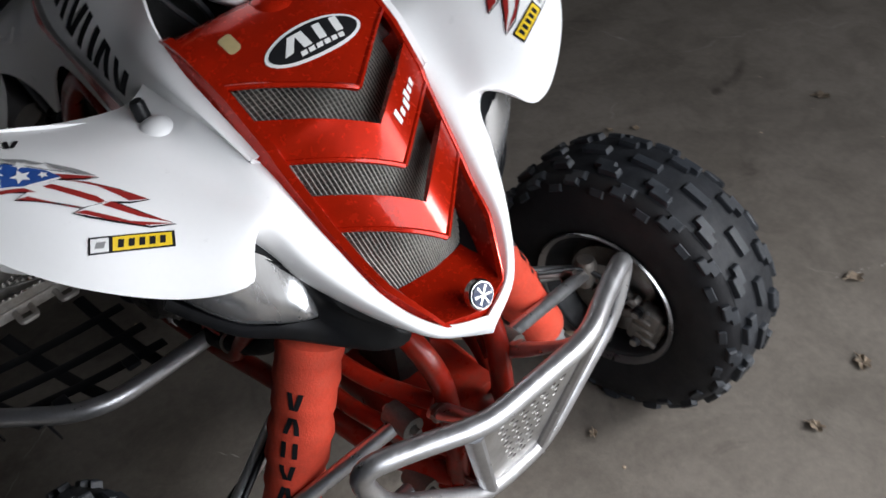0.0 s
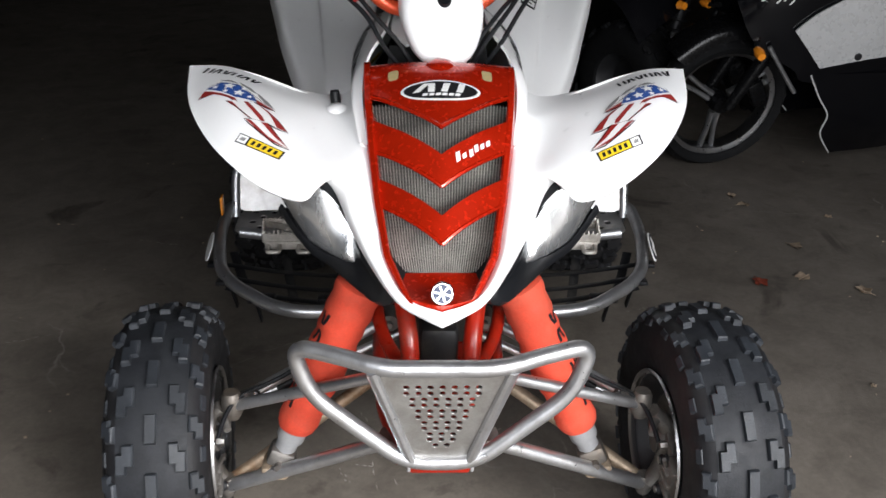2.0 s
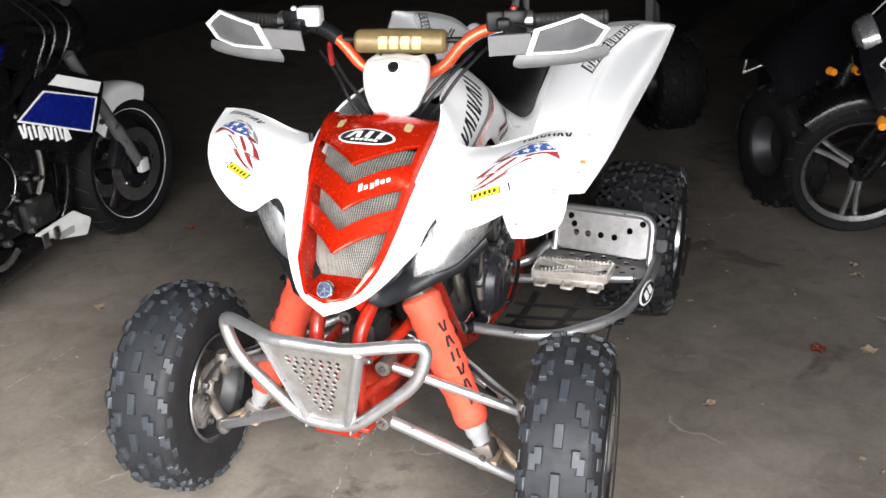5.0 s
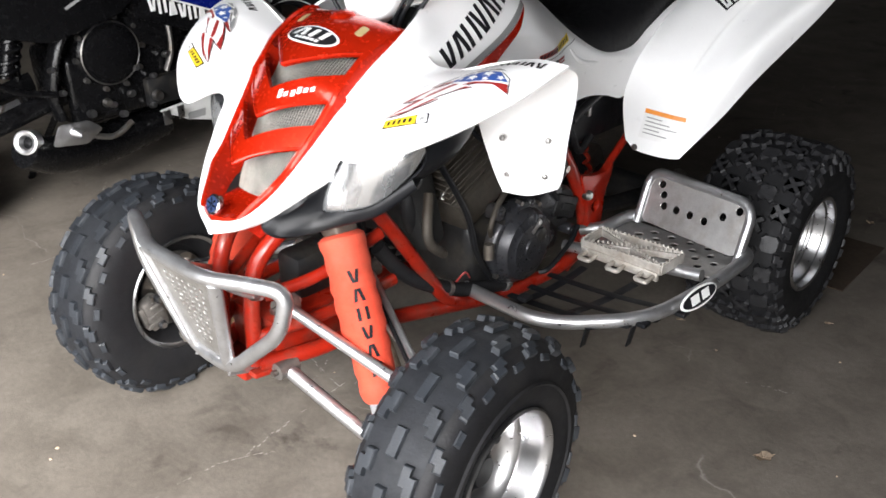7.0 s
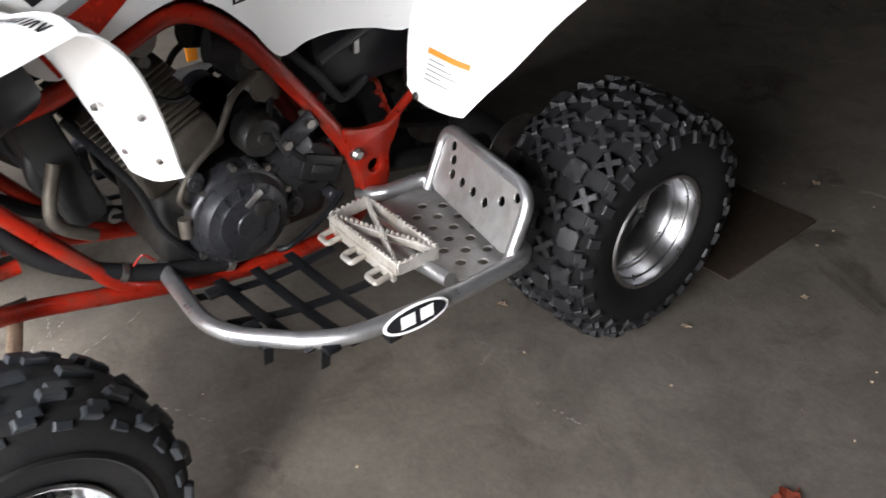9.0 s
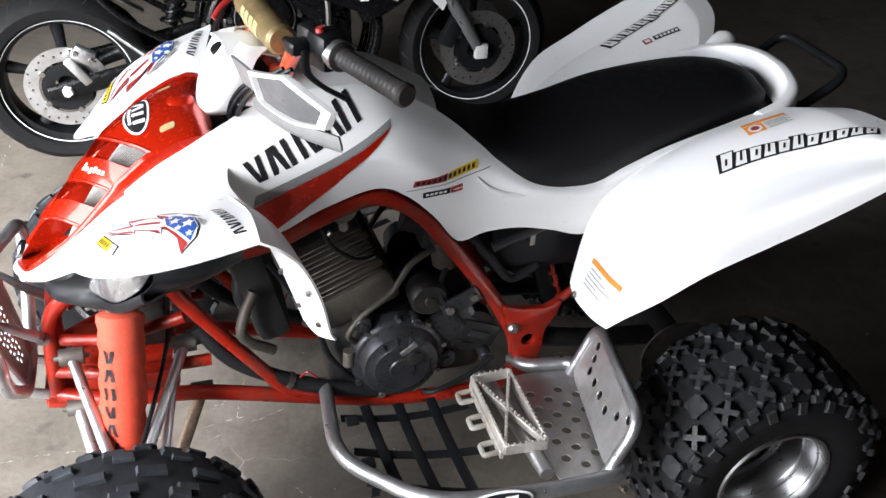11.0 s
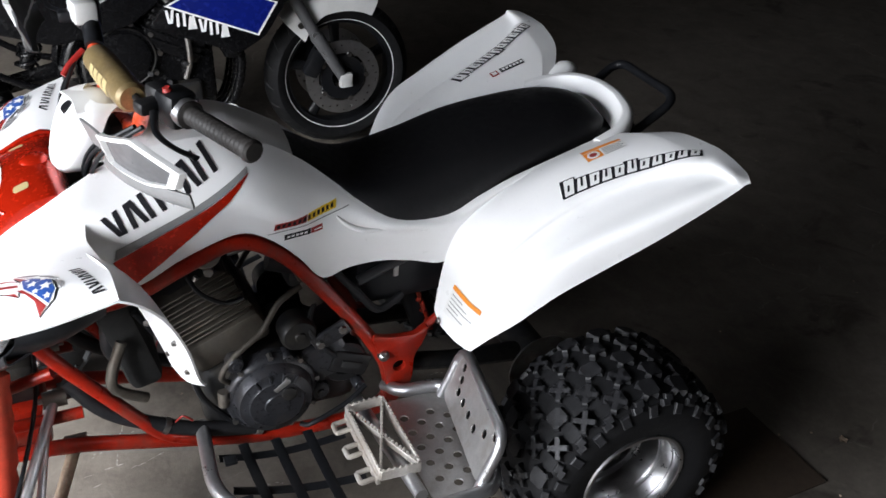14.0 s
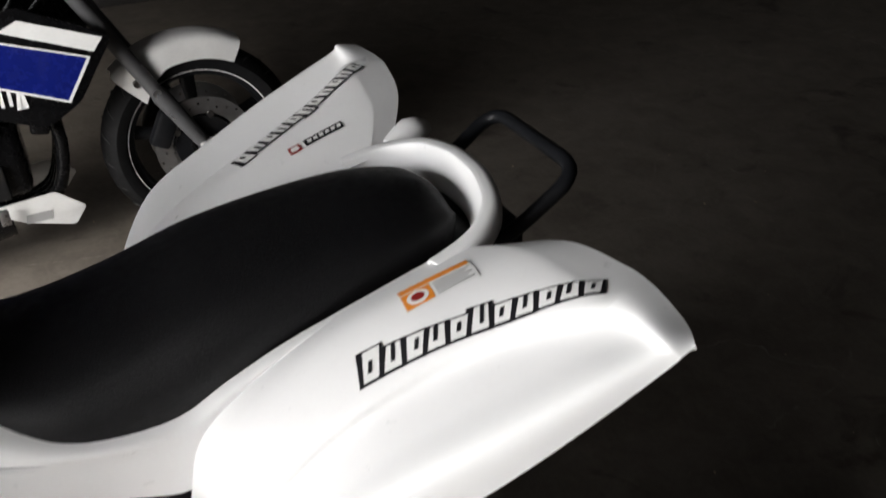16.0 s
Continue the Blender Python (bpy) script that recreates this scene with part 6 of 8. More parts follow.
part("cylinder_head", block((0.18, 0.16, 0.08), tilt @ Matrix.Translation((0, 0, 0.150)), 0.03), ENGINE_DK, eng)
for s in (1, -1):
    part("valve_cap", lathe(bmesh.new(), [(0, 0.026), (0.026, 0.026), (0.031, 0.020), (0.031, -0.02)], tilt @ Vector((0.085 * s, 0.060, 0.150)), (s, 0.2, 0.2), 20), CAST, eng, "dusty pale valve cap")
    part("head_pipe", tube(spline([(0.050 * s, -0.255, 0.640), (0.075 * s, -0.330, 0.610), (0.085 * s, -0.350, 0.520), (0.060 * s, -0.300, 0.440)], 6), 0.017, 12), BLACK_METAL, eng)
part("carburettor", block((0.15, 0.10, 0.10), Matrix.Translation((0, 0.060, 0.610)), 0.025), ENGINE_DK, quad)
part("air_box", block((0.20, 0.30, 0.20), Matrix.Translation((0, 0.300, 0.600)), 0.03), BLACK, quad, "black air box under the seat")
part("battery_box", block((0.24, 0.22, 0.08), Matrix.Translation((0, 0.560, 0.700)), 0.02), BLACK, quad)
# added dark sheet under tank and seat, the body's inner shade as colour
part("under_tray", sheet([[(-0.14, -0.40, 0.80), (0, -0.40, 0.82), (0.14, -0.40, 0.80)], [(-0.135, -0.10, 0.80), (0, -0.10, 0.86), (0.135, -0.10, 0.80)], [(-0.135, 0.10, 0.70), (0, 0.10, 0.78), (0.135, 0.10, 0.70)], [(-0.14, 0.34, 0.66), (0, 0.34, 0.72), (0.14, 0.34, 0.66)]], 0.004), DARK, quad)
# swingarm, chain, rear shock, axle, exhaust
for s in (1, -1):
    part("swingarm", sweep(bmesh.new(), spline([(0.090 * s, 0.230, 0.330), (0.100 * s, 0.400, 0.300), (0.070 * s, 0.6225, 0.247)], 6), [0.028, 0.026, 0.030], 12, flat=0.7), ENGINE_DK, quad)
part("rear_axle", rod((-0.43, 0.6225, 0.247), (0.43, 0.6225, 0.247), 0.018), STEEL, quad)
part("axle_carrier", rod((-0.10, 0.6225, 0.247), (0.10, 0.6225, 0.247), 0.045), ENGINE_DK, quad)
part("rear_brake_disc", lathe(bmesh.new(), [(0.03, 0), (0.095, 0), (0.095, 0.004), (0.03, 0.004)], (-0.15, 0.6225, 0.247), (1, 0, 0), 36), STEEL, quad)
part("rear_sprocket", lathe(bmesh.new(), [(0.03, 0), (0.090, 0), (0.090, 0.005), (0.03, 0.005)], (0.14, 0.6225, 0.247), (1, 0, 0), 36), STEEL, quad)
part("rear_shock", rod((0, 0.36, 0.36), (0, 0.27, 0.62), 0.035), BLACK, quad)
bm = bmesh.new()
sweep(bm, [Vector((0.048 * math.cos(a), 0.36 - 0.09 * a / 50, 0.36 + 0.048 * math.sin(a) * 0.3 + 0.26 * a / 50)) for a in np.linspace(0, 50, 160)], 0.006, 6)
part("shock_spring", bm, FRAME_RED, quad)
part("silencer", tube(spline([(-0.12, 0.30, 0.52), (-0.16, 0.50, 0.60), (-0.17, 0.86, 0.68)], 6), [0.03, 0.055, 0.055, 0.045], 18), ALU, quad, "silver exhaust silencer")

for s in (1, -1):
    part("carburettor_bowl", lathe(bmesh.new(), [(0, -0.030), (0.026, -0.028), (0.030, 0.0), (0.024, 0.030), (0, 0.032)], (0.072 * s, 0.065, 0.560), (0, 0, 1), 18), FIN, eng)
    part("hose", tube(spline([(0.085 * s, 0.070, 0.545), (0.125 * s, 0.040, 0.500), (0.135 * s, 0.075, 0.440), (0.125 * s, 0.110, 0.400)], 7), 0.006, 8), RUBBER, eng)
    part("hose", tube(spline([(0.095 * s, 0.100, 0.620), (0.118 * s, 0.150, 0.560), (0.110 * s, 0.200, 0.500), (0.100 * s, 0.260, 0.520)], 7), 0.009, 8), RUBBER, eng)
    part("wire_loom", tube(spline([(0.120 * s, -0.300, 0.620), (0.128 * s, -0.220, 0.480), (0.130 * s, -0.190, 0.380), (0.124 * s, -0.130, 0.290)], 7), 0.007, 8), BLACK, eng)
    part("brake_line", tube(spline([(0.10 * s, -0.48, 0.62), (0.125 * s, -0.50, 0.46), (0.27 * s, -0.555, 0.368), (0.365 * s, -0.600, 0.335), (0.392 * s, -0.665, 0.290)], 8), 0.0042, 8), BLACK, quad)
    part("damper_hose", tube(spline([(0.125 * s, -0.330, 0.560), (0.150 * s, -0.360, 0.480), (0.135 * s, -0.300, 0.420)], 6), 0.011, 10), FIN, quad, "grey hose end below the fender")
    m = Matrix.Translation((0.134 * s, 0.085, 0.475)) @ Matrix.Rotation(0.5, 4, "X")
    br = part("engine_bracket", block((0.008, 0.085, 0.040), m, 0.003), ENGINE, eng)
    for k in range(2):
        part("bracket_bolt", lathe(bmesh.new(), [(0, 0.012), (0.009, 0.012), (0.010, -0.004)], m @ Vector((0, -0.028 + 0.056 * k, 0)), (s, 0, 0), 6), STEEL, br)
    part("chain_guide", block((0.012, 0.090, 0.055), Matrix.Translation((0.130 * s, 0.130, 0.385)) @ Matrix.Rotation(-0.4, 4, "X"), 0.008), ENGINE_DK, eng)
    # dark block paints the slot's shade on the guide
    part("chain_guide_slot", block((0.006, 0.050, 0.018), Matrix.Translation((0.1385 * s, 0.130, 0.385)) @ Matrix.Rotation(-0.4, 4, "X"), 0.003), DARK, eng)
    for y, z, r in ((0.060, 0.330, 0.022), (0.150, 0.320, 0.014), (-0.120, 0.450, 0.018), (-0.010, 0.440, 0.012)):
        part("casing_boss", lathe(bmesh.new(), [(r, -0.02), (r, 0.008), (r * 0.8, 0.012), (r * 0.4, 0.012), (r * 0.35, 0.016), (0, 0.016)], (0.128 * s, y, z), (s, 0, 0), 14), ENGINE, eng)
part("amber_reflector", block((0.006, 0.030, 0.050), Matrix.Translation((-0.530, 0.185, 0.380)), 0.003), AMBER, quad, "amber side reflector")

for s in (1, -1):
    # ribs on the clutch cover, kick-start boss, ignition lead and clamp details
    for k in range(4):
        a = 0.9 + k * 0.42
        p = Vector((0.166 * s, -0.045 + 0.066 * math.cos(a), 0.352 + 0.066 * math.sin(a)))
        part("cover_rib", block((0.008, 0.006, 0.022), Matrix.Translation(p) @ Matrix.Rotation(a - math.pi / 2, 4, "X"), 0.002), ENGINE, eng)
    part("cover_plug", lathe(bmesh.new(), [(0.016, 0.0), (0.016, 0.006), (0.011, 0.008), (0, 0.008)], (0.172 * s, -0.020, 0.378), (s, 0, 0), 16), ENGINE_DK, eng)
    part("ignition_lead", tube(spline([(0.070 * s, -0.200, 0.690), (0.115 * s, -0.180, 0.640), (0.118 * s, -0.130, 0.600), (0.100 * s, -0.090, 0.590)], 6), 0.005, 8), BLACK, eng)
    part("hose_clip", lathe(bmesh.new(), [(0.0165, -0.006), (0.0185, -0.006), (0.0185, 0.006), (0.0165, 0.006)], (0.118 * s, -0.270, 0.320), (0.05 * s, 0.82, -0.5), 16), STEEL, eng)
    part("red_wire", tube(spline([(0.126 * s, -0.250, 0.330), (0.138 * s, -0.235, 0.352), (0.134 * s, -0.215, 0.330)], 6), 0.0022, 6), RED_D, eng)
    part("cylinder_stud", rod((0.070 * s, -0.235, 0.500), (0.070 * s, -0.170, 0.640), 0.006), STEEL, eng)
    part("head_bolt", lathe(bmesh.new(), [(0, 0.012), (0.010, 0.012), (0.012, -0.01)], (0.094 * s, -0.150, 0.665), (s, -0.2, 0.3), 6), STEEL, eng)
    part("intake_boot", tube(spline([(0.040 * s, -0.020, 0.640), (0.050 * s, 0.030, 0.625)], 4), 0.030, 14), RUBBER, eng)
    part("throttle_box", block((0.050, 0.070, 0.060), Matrix.Translation((0.078 * s, 0.060, 0.625)), 0.014), FIN, eng)
    part("air_box_clip", block((0.010, 0.014, 0.050), Matrix.Translation((0.104 * s, 0.240, 0.600)), 0.003), STEEL, quad)

# ---------------------------------------------------------------- the other vehicles
def road_wheel(owner, x, z, R, w, rim_r, spokes, rim_mat, stripe=None, disc=0.0, disc_mat=None, name="front_wheel", spoke_mat=None):
    """A motorcycle wheel in its bike's own frame: x ahead, y to its left."""
    c = Vector((x, 0, z))
    h = w / 2
    prof = [(rim_r, -h * 0.72), (rim_r + 0.012, -h * 0.92), (rim_r + (R - rim_r) * 0.5, -h), (R - 0.022, -h * 0.82), (R - 0.006, -h * 0.45), (R, 0), (R - 0.006, h * 0.45), (R - 0.022, h * 0.82), (rim_r + (R - rim_r) * 0.5, h), (rim_r + 0.012, h * 0.92), (rim_r, h * 0.72)]
    wheel = part(name, lathe(bmesh.new(), prof, c, (0, 1, 0), 64), ROAD_TYRE, owner, "black road tyre")
    bm = bmesh.new()
    for k in range(22):
        for sd in (1, -1):
            a = 2 * math.pi * (k + (0.5 if sd > 0 else 0)) / 22
            q = [c + Vector((math.cos(a + d) * r, sd * y, math.sin(a + d) * r)) for d, r, y in ((0, R - 0.001, h * 0.12), (0.04, R - 0.008, h * 0.5), (0.10, R - 0.026, h * 0.82))]
            sweep(bm, spline(q, 4), 0.0030, 5)
    tagged(part("tread_groove", bm, DARK, wheel), kind="stuff")
    part("rim", lathe(bmesh.new(), [(rim_r + 0.006, -h * 0.74), (rim_r + 0.006, -h * 0.62), (rim_r - 0.016, -h * 0.5), (rim_r - 0.022, 0), (rim_r - 0.016, h * 0.5), (rim_r + 0.006, h * 0.62), (rim_r + 0.006, h * 0.74)], c, (0, 1, 0), 56), rim_mat, wheel)
    if stripe:
        for sd in (1, -1):
            part("rim_stripe", lathe(bmesh.new(), [(rim_r + 0.0005, 0.0), (rim_r + 0.0055, 0.002), (rim_r + 0.0065, -0.002)], c + Vector((0, h * 0.76 * sd, 0)), (0, sd, 0), 72), stripe, wheel)
    part("hub", lathe(bmesh.new(), [(0, -h * 0.8), (0.032, -h * 0.8), (0.040, -h * 0.3), (0.040, h * 0.3), (0.032, h * 0.8), (0, h * 0.8)], c, (0, 1, 0), 24), spoke_mat or rim_mat, wheel)
    for k in range(spokes):
        a = 2 * math.pi * k / spokes + 0.35
        d = Vector((math.cos(a), 0, math.sin(a)))
        part("spoke", sweep(bmesh.new(), [c + d * 0.03, c + d * (rim_r * 0.5), c + d * (rim_r - 0.012)], [0.022, 0.017, 0.024], 10, flat=0.6, up=(0, 1, 0)), spoke_mat or rim_mat, wheel)
    if disc:
        for sd in ((1, -1) if name == "front_wheel" else (-1,)):
            o = c + Vector((0, (h + 0.012) * sd, 0))
            m = frame3(o, (1, 0, 0), (0, 0, 1))
            hol = [circle(math.cos(2 * math.pi * k / 28) * disc * (0.93 - 0.13 * (k % 3) / 2), math.sin(2 * math.pi * k / 28) * disc * (0.93 - 0.13 * (k % 3) / 2), 0.0042, 8) for k in range(28)]
            part("brake_disc", plate([circle(0, 0, disc, 48), circle(0, 0, disc * 0.66, 36)] + hol, 0.005, m), disc_mat or STEEL, wheel, "drilled brake disc")
            part("disc_carrier", plate([circle(0, 0, disc * 0.60, 30), circle(0, 0, disc * 0.30, 20)], 0.008, m), spoke_mat or BLACK, wheel)
            for k in range(5):
                a = 2 * math.pi * k / 5
                part("disc_bolt", lathe(bmesh.new(), [(0, 0.008), (0.010, 0.008), (0.012, -0.006)], o + Vector((math.cos(a) * disc * 0.64, 0, math.sin(a) * disc * 0.64)), (0, sd, 0), 10), STEEL, wheel)
    return wheel


blue = thing("motorcycle", "blue and white naked road motorcycle on its stand", "motorcycle", (-1.672, 0.010, 0.0))
blue.rotation_euler = (0, radians(-2.0), radians(90))
road_wheel(blue, 0.700, 0.290, 0.292, 0.118, 0.218, 5, BLACK, PALE, 0.148, ALU, "front_wheel", BLACK)
road_wheel(blue, -0.770, 0.302, 0.306, 0.165, 0.218, 5, BLACK, PALE, 0.140, ALU, "rear_wheel", BLACK)
rear_cal = part("rear_caliper", block((0.075, 0.040, 0.050), Matrix.Translation((-0.700, -0.115, 0.418)) @ Matrix.Rotation(0.6, 4, "Y"), 0.010), ALU, blue, "silver rear brake caliper")
part("caliper_bracket", block((0.110, 0.012, 0.034), Matrix.Translation((-0.725, -0.128, 0.365)) @ Matrix.Rotation(1.0, 4, "Y"), 0.006), ALU, rear_cal)
for k in range(2):
    part("caliper_bolt", lathe(bmesh.new(), [(0, 0.010), (0.008, 0.010), (0.010, -0.006)], (-0.722 + 0.045 * k, -0.136, 0.432 - 0.030 * k), (0, -1, 0), 8), STEEL, rear_cal)
for sd in (1, -1):
    leg = part("fork_leg", sweep(bmesh.new(), [(0.700, 0.090 * sd, 0.290), (0.600, 0.090 * sd, 0.470), (0.590, 0.090 * sd, 0.488), (0.430, 0.090 * sd, 0.800)], [0.021, 0.027, 0.022, 0.022], 14), GUARD, blue, "grey telescopic fork leg")
    part("axle_clamp", block((0.05, 0.03, 0.055), Matrix.Translation((0.703, 0.098 * sd, 0.288)), 0.006), GREY_LT, leg)
    part("brake_caliper", block((0.06, 0.045, 0.11), Matrix.Translation((0.590, 0.075 * sd, 0.365)) @ Matrix.Rotation(0.5, 4, "Y"), 0.012), BLACK, leg)
    for k in range(2):
        part("caliper_bolt", lathe(bmesh.new(), [(0, 0.012), (0.013, 0.012), (0.015, -0.01)], (0.625 - 0.035 * k, 0.100 * sd, 0.415 + 0.07 * k), (0, sd, 0), 12), ALU, leg)
rows = []
for k in range(9):
    a = radians(60 + 9.0 * k)
    r, hw = 0.318, 0.066 - 0.02 * abs(k - 5) / 5
    c = Vector((0.700 + math.cos(a) * r, 0, 0.290 + math.sin(a) * r))
    inn = Vector((0.700 + math.cos(a) * (r - 0.06 - 0.05 * max(0, k - 5) / 3), 0, 0.290 + math.sin(a) * (r - 0.06 - 0.05 * max(0, k - 5) / 3)))
    rows.append([(inn.x, -hw - 0.010, inn.z), (c.x, -hw, c.z), (c.x, 0, c.z + 0.012), (c.x, hw, c.z), (inn.x, hw + 0.010, inn.z)])
fend = part("front_mudguard", sheet(rows, 0.004, 5, 3), PALE, blue, "white front mudguard")
for sd in (1, -1):
    part("mudguard_bolt", lathe(bmesh.new(), [(0, 0.006), (0.010, 0.006), (0.012, -0.004)], (0.545, 0.080 * sd, 0.515), (0, sd, 0), 12), STEEL, fend)
# tank, seat, tail
rows = []
for x, w, lo, hi in ((-0.400, 0.075, 0.800, 0.880), (-0.330, 0.115, 0.785, 0.915), (-0.220, 0.150, 0.780, 0.955), (-0.080, 0.165, 0.800, 0.972), (0.050, 0.160, 0.845, 0.960), (0.130, 0.120, 0.885, 0.930)):
    rows.append([(x, -w * 0.9, lo), (x, -w, lo * 0.6 + hi * 0.4), (x, -w * 0.8, hi - 0.035), (x, 0, hi), (x, w * 0.8, hi - 0.035), (x, w, lo * 0.6 + hi * 0.4), (x, w * 0.9, lo)])
tank_b = part("fuel_tank", sheet(rows, 0.006, 5, 5), BLUE, blue, "glossy blue fuel tank with white flash")
for sd in (1, -1):
    decal("tank_flash", tank_b, [[(-0.20, 0.0), (0.14, 0.012), (0.16, 0.020), (-0.20, 0.014)], [(-0.16, -0.002), (0.08, 0.008), (0.0, -0.022), (-0.10, -0.024)]], (-0.15, 0.17 * sd, 0.884), (1, 0, -0.19), (0, 0, 1), PALE, tank_b, 0.002)
rows = []
for x, w, lo, hi in ((-0.330, 0.070, 0.790, 0.860), (-0.450, 0.110, 0.775, 0.835), (-0.600, 0.130, 0.780, 0.845), (-0.760, 0.110, 0.830, 0.895), (-0.950, 0.080, 0.880, 0.930), (-1.050, 0.040, 0.905, 0.930)):
    rows.append([(x, -w, lo), (x, -w * 0.8, hi), (x, 0, hi + 0.01), (x, w * 0.8, hi), (x, w, lo)])
part("saddle", sheet(rows, 0.02, 5, 5), SEAT, blue, "black dual seat")
part("tail_section", sweep(bmesh.new(), spline([(-0.40, 0, 0.74), (-0.70, 0, 0.78), (-1.00, 0, 0.86), (-1.08, 0, 0.88)], 5), [0.09, 0.11, 0.08, 0.03], 16, flat=0.6), NIGHT, blue)
part("rear_mudguard", sheet([[(-1.02, -0.07, 0.80), (-1.03, 0, 0.81), (-1.02, 0.07, 0.80)], [(-1.12, -0.07, 0.62), (-1.13, 0, 0.63), (-1.12, 0.07, 0.62)], [(-1.16, -0.06, 0.50), (-1.17, 0, 0.50), (-1.16, 0.06, 0.50)]], 0.004), NIGHT, blue)
# shroud panels beside the radiator
for sd in (1, -1):
    y = 0.240 * sd
    m = frame3((0, y, 0), (1, 0, 0), (0, -0.12 * sd, 1))
    shroud = part("shroud", plate([rounded([(0.000, 0.610), (0.290, 0.490), (0.385, 0.540), (0.500, 0.690), (0.290, 0.800), (0.150, 0.770)], 0.02)], 0.016, m, 0.004), NIGHT, blue, "black radiator shroud with blue panel")
    up = m @ Matrix.Translation((0, 0, 0.010 if sd < 0 else -0.010))
    part("shroud_edge", plate([[(0.055, 0.674), (0.204, 0.738), (0.440, 0.650), (0.361, 0.541)], [(0.069, 0.675), (0.357, 0.549), (0.430, 0.649), (0.205, 0.732)]], 0.004, up), PALE, shroud)
    part("shroud_panel", plate([[(0.069, 0.675), (0.357, 0.549), (0.430, 0.649), (0.205, 0.732)]], 0.003, up), BLUE, shroud)
    part("shroud_stripe", plate([[(0.236, 0.750), (0.450, 0.661), (0.480, 0.694), (0.289, 0.771)]], 0.004, up), PALE, shroud)
    for k in range(6):
        part("letter_block", plate(barred(0.052 + 0.0355 * k, 0.616 - 0.0132 * k, 0.030, 0.045, 0.05, k), 0.003, up), PALE, shroud)
# engine and frame
part("engine", block((0.46, 0.26, 0.24), Matrix.Translation((-0.02, 0, 0.400)), 0.03, 3), NIGHT, blue, "black inline engine")
part("cylinder_block", block((0.22, 0.30, 0.22), Matrix.Translation((0.10, 0, 0.590)) @ Matrix.Rotation(0.5, 4, "Y"), 0.02), NIGHT, blue)
for k in range(6):
    part("cooling_fin", block((0.24, 0.31, 0.006), Matrix.Translation((0.10, 0, 0.590)) @ Matrix.Rotation(0.5, 4, "Y") @ Matrix.Translation((0, 0, -0.07 + 0.026 * k)), 0.002, 1), NIGHT, blue)
for sd in (1, -1):
    part("clutch_cover", lathe(bmesh.new(), [(0.112, -0.03), (0.112, 0.012), (0.104, 0.022), (0.090, 0.024), (0.086, 0.034), (0.050, 0.042), (0, 0.044)], (-0.095, 0.130 * sd, 0.505), (0, sd, 0), 40), NIGHT, blue, "black engine cover")
    part("cover_band", lathe(bmesh.new(), [(0.098, 0.022), (0.101, 0.026), (0.104, 0.022)], (-0.095, 0.130 * sd, 0.505), (0, sd, 0), 40), STEEL, blue)
    for k in range(10):
        a = k * 0.63
        part("cover_bolt", lathe(bmesh.new(), [(0, 0.010), (0.008, 0.010), (0.010, -0.006)], (-0.095 + 0.118 * math.cos(a), 0.145 * sd, 0.505 + 0.118 * math.sin(a)), (0, sd, 0), 8), STEEL, blue)
    part("lower_case", block((0.14, 0.05, 0.10), Matrix.Translation((0.080, 0.130 * sd, 0.340)), 0.012), ENGINE_DK, blue)
    part("case_bolt", lathe(bmesh.new(), [(0, 0.02), (0.016, 0.02), (0.020, 0.0)], (0.040, 0.155 * sd, 0.330), (0, sd, 0), 12), STEEL, blue)
    part("case_bolt", lathe(bmesh.new(), [(0, 0.02), (0.012, 0.02), (0.016, 0.0)], (-0.140, 0.150 * sd, 0.350), (0, sd, 0), 12), STEEL, blue)
    part("frame_spar", sweep(bmesh.new(), spline([(0.330, 0.070 * sd, 0.860), (0.100, 0.140 * sd, 0.760), (-0.200, 0.140 * sd, 0.640), (-0.300, 0.130 * sd, 0.450), (-0.290, 0.120 * sd, 0.330)], 6), 0.030, 12, flat=0.6), NIGHT, blue)
    part("coolant_pipe", tube(spline([(0.060, 0.150 * sd, 0.700), (0.110, 0.165 * sd, 0.600), (0.120, 0.160 * sd, 0.480), (0.100, 0.140 * sd, 0.400)], 6), 0.010, 8), STEEL, blue)
    part("swingarm", sweep(bmesh.new(), [(-0.260, 0.110 * sd, 0.400), (-0.770, 0.120 * sd, 0.302), (-0.830, 0.120 * sd, 0.292)], [0.034, 0.032, 0.026], 12, flat=0.45, up=(0, 1, 0)), NIGHT, blue, "dark grey swingarm")
    part("axle_nut", lathe(bmesh.new(), [(0, 0.02), (0.016, 0.02), (0.020, 0.0)], (-0.770, 0.130 * sd, 0.302), (0, sd, 0), 6), GREY_LT, blue)
    hang = part("peg_hanger", sweep(bmesh.new(), spline([(-0.300, 0.150 * sd, 0.420), (-0.420, 0.165 * sd, 0.460), (-0.560, 0.175 * sd, 0.560), (-0.640, 0.170 * sd, 0.660)], 5), 0.012, 10), NIGHT, blue)
    part("pillion_peg", sweep(bmesh.new(), [(-0.600, 0.180 * sd, 0.520), (-0.500, 0.215 * sd, 0.440)], 0.015, 10, flat=0.6), ALU, hang, "silver pillion footpeg")
    part("footpeg", sweep(bmesh.new(), [(-0.290, 0.150 * sd, 0.300), (-0.280, 0.250 * sd, 0.300)], 0.014, 10), ALU, hang)
    part("brake_pedal", tube(spline([(-0.270, 0.170 * sd, 0.290), (-0.160, 0.180 * sd, 0.245), (-0.080, 0.180 * sd, 0.275)], 6), 0.010, 8), STEEL, hang)
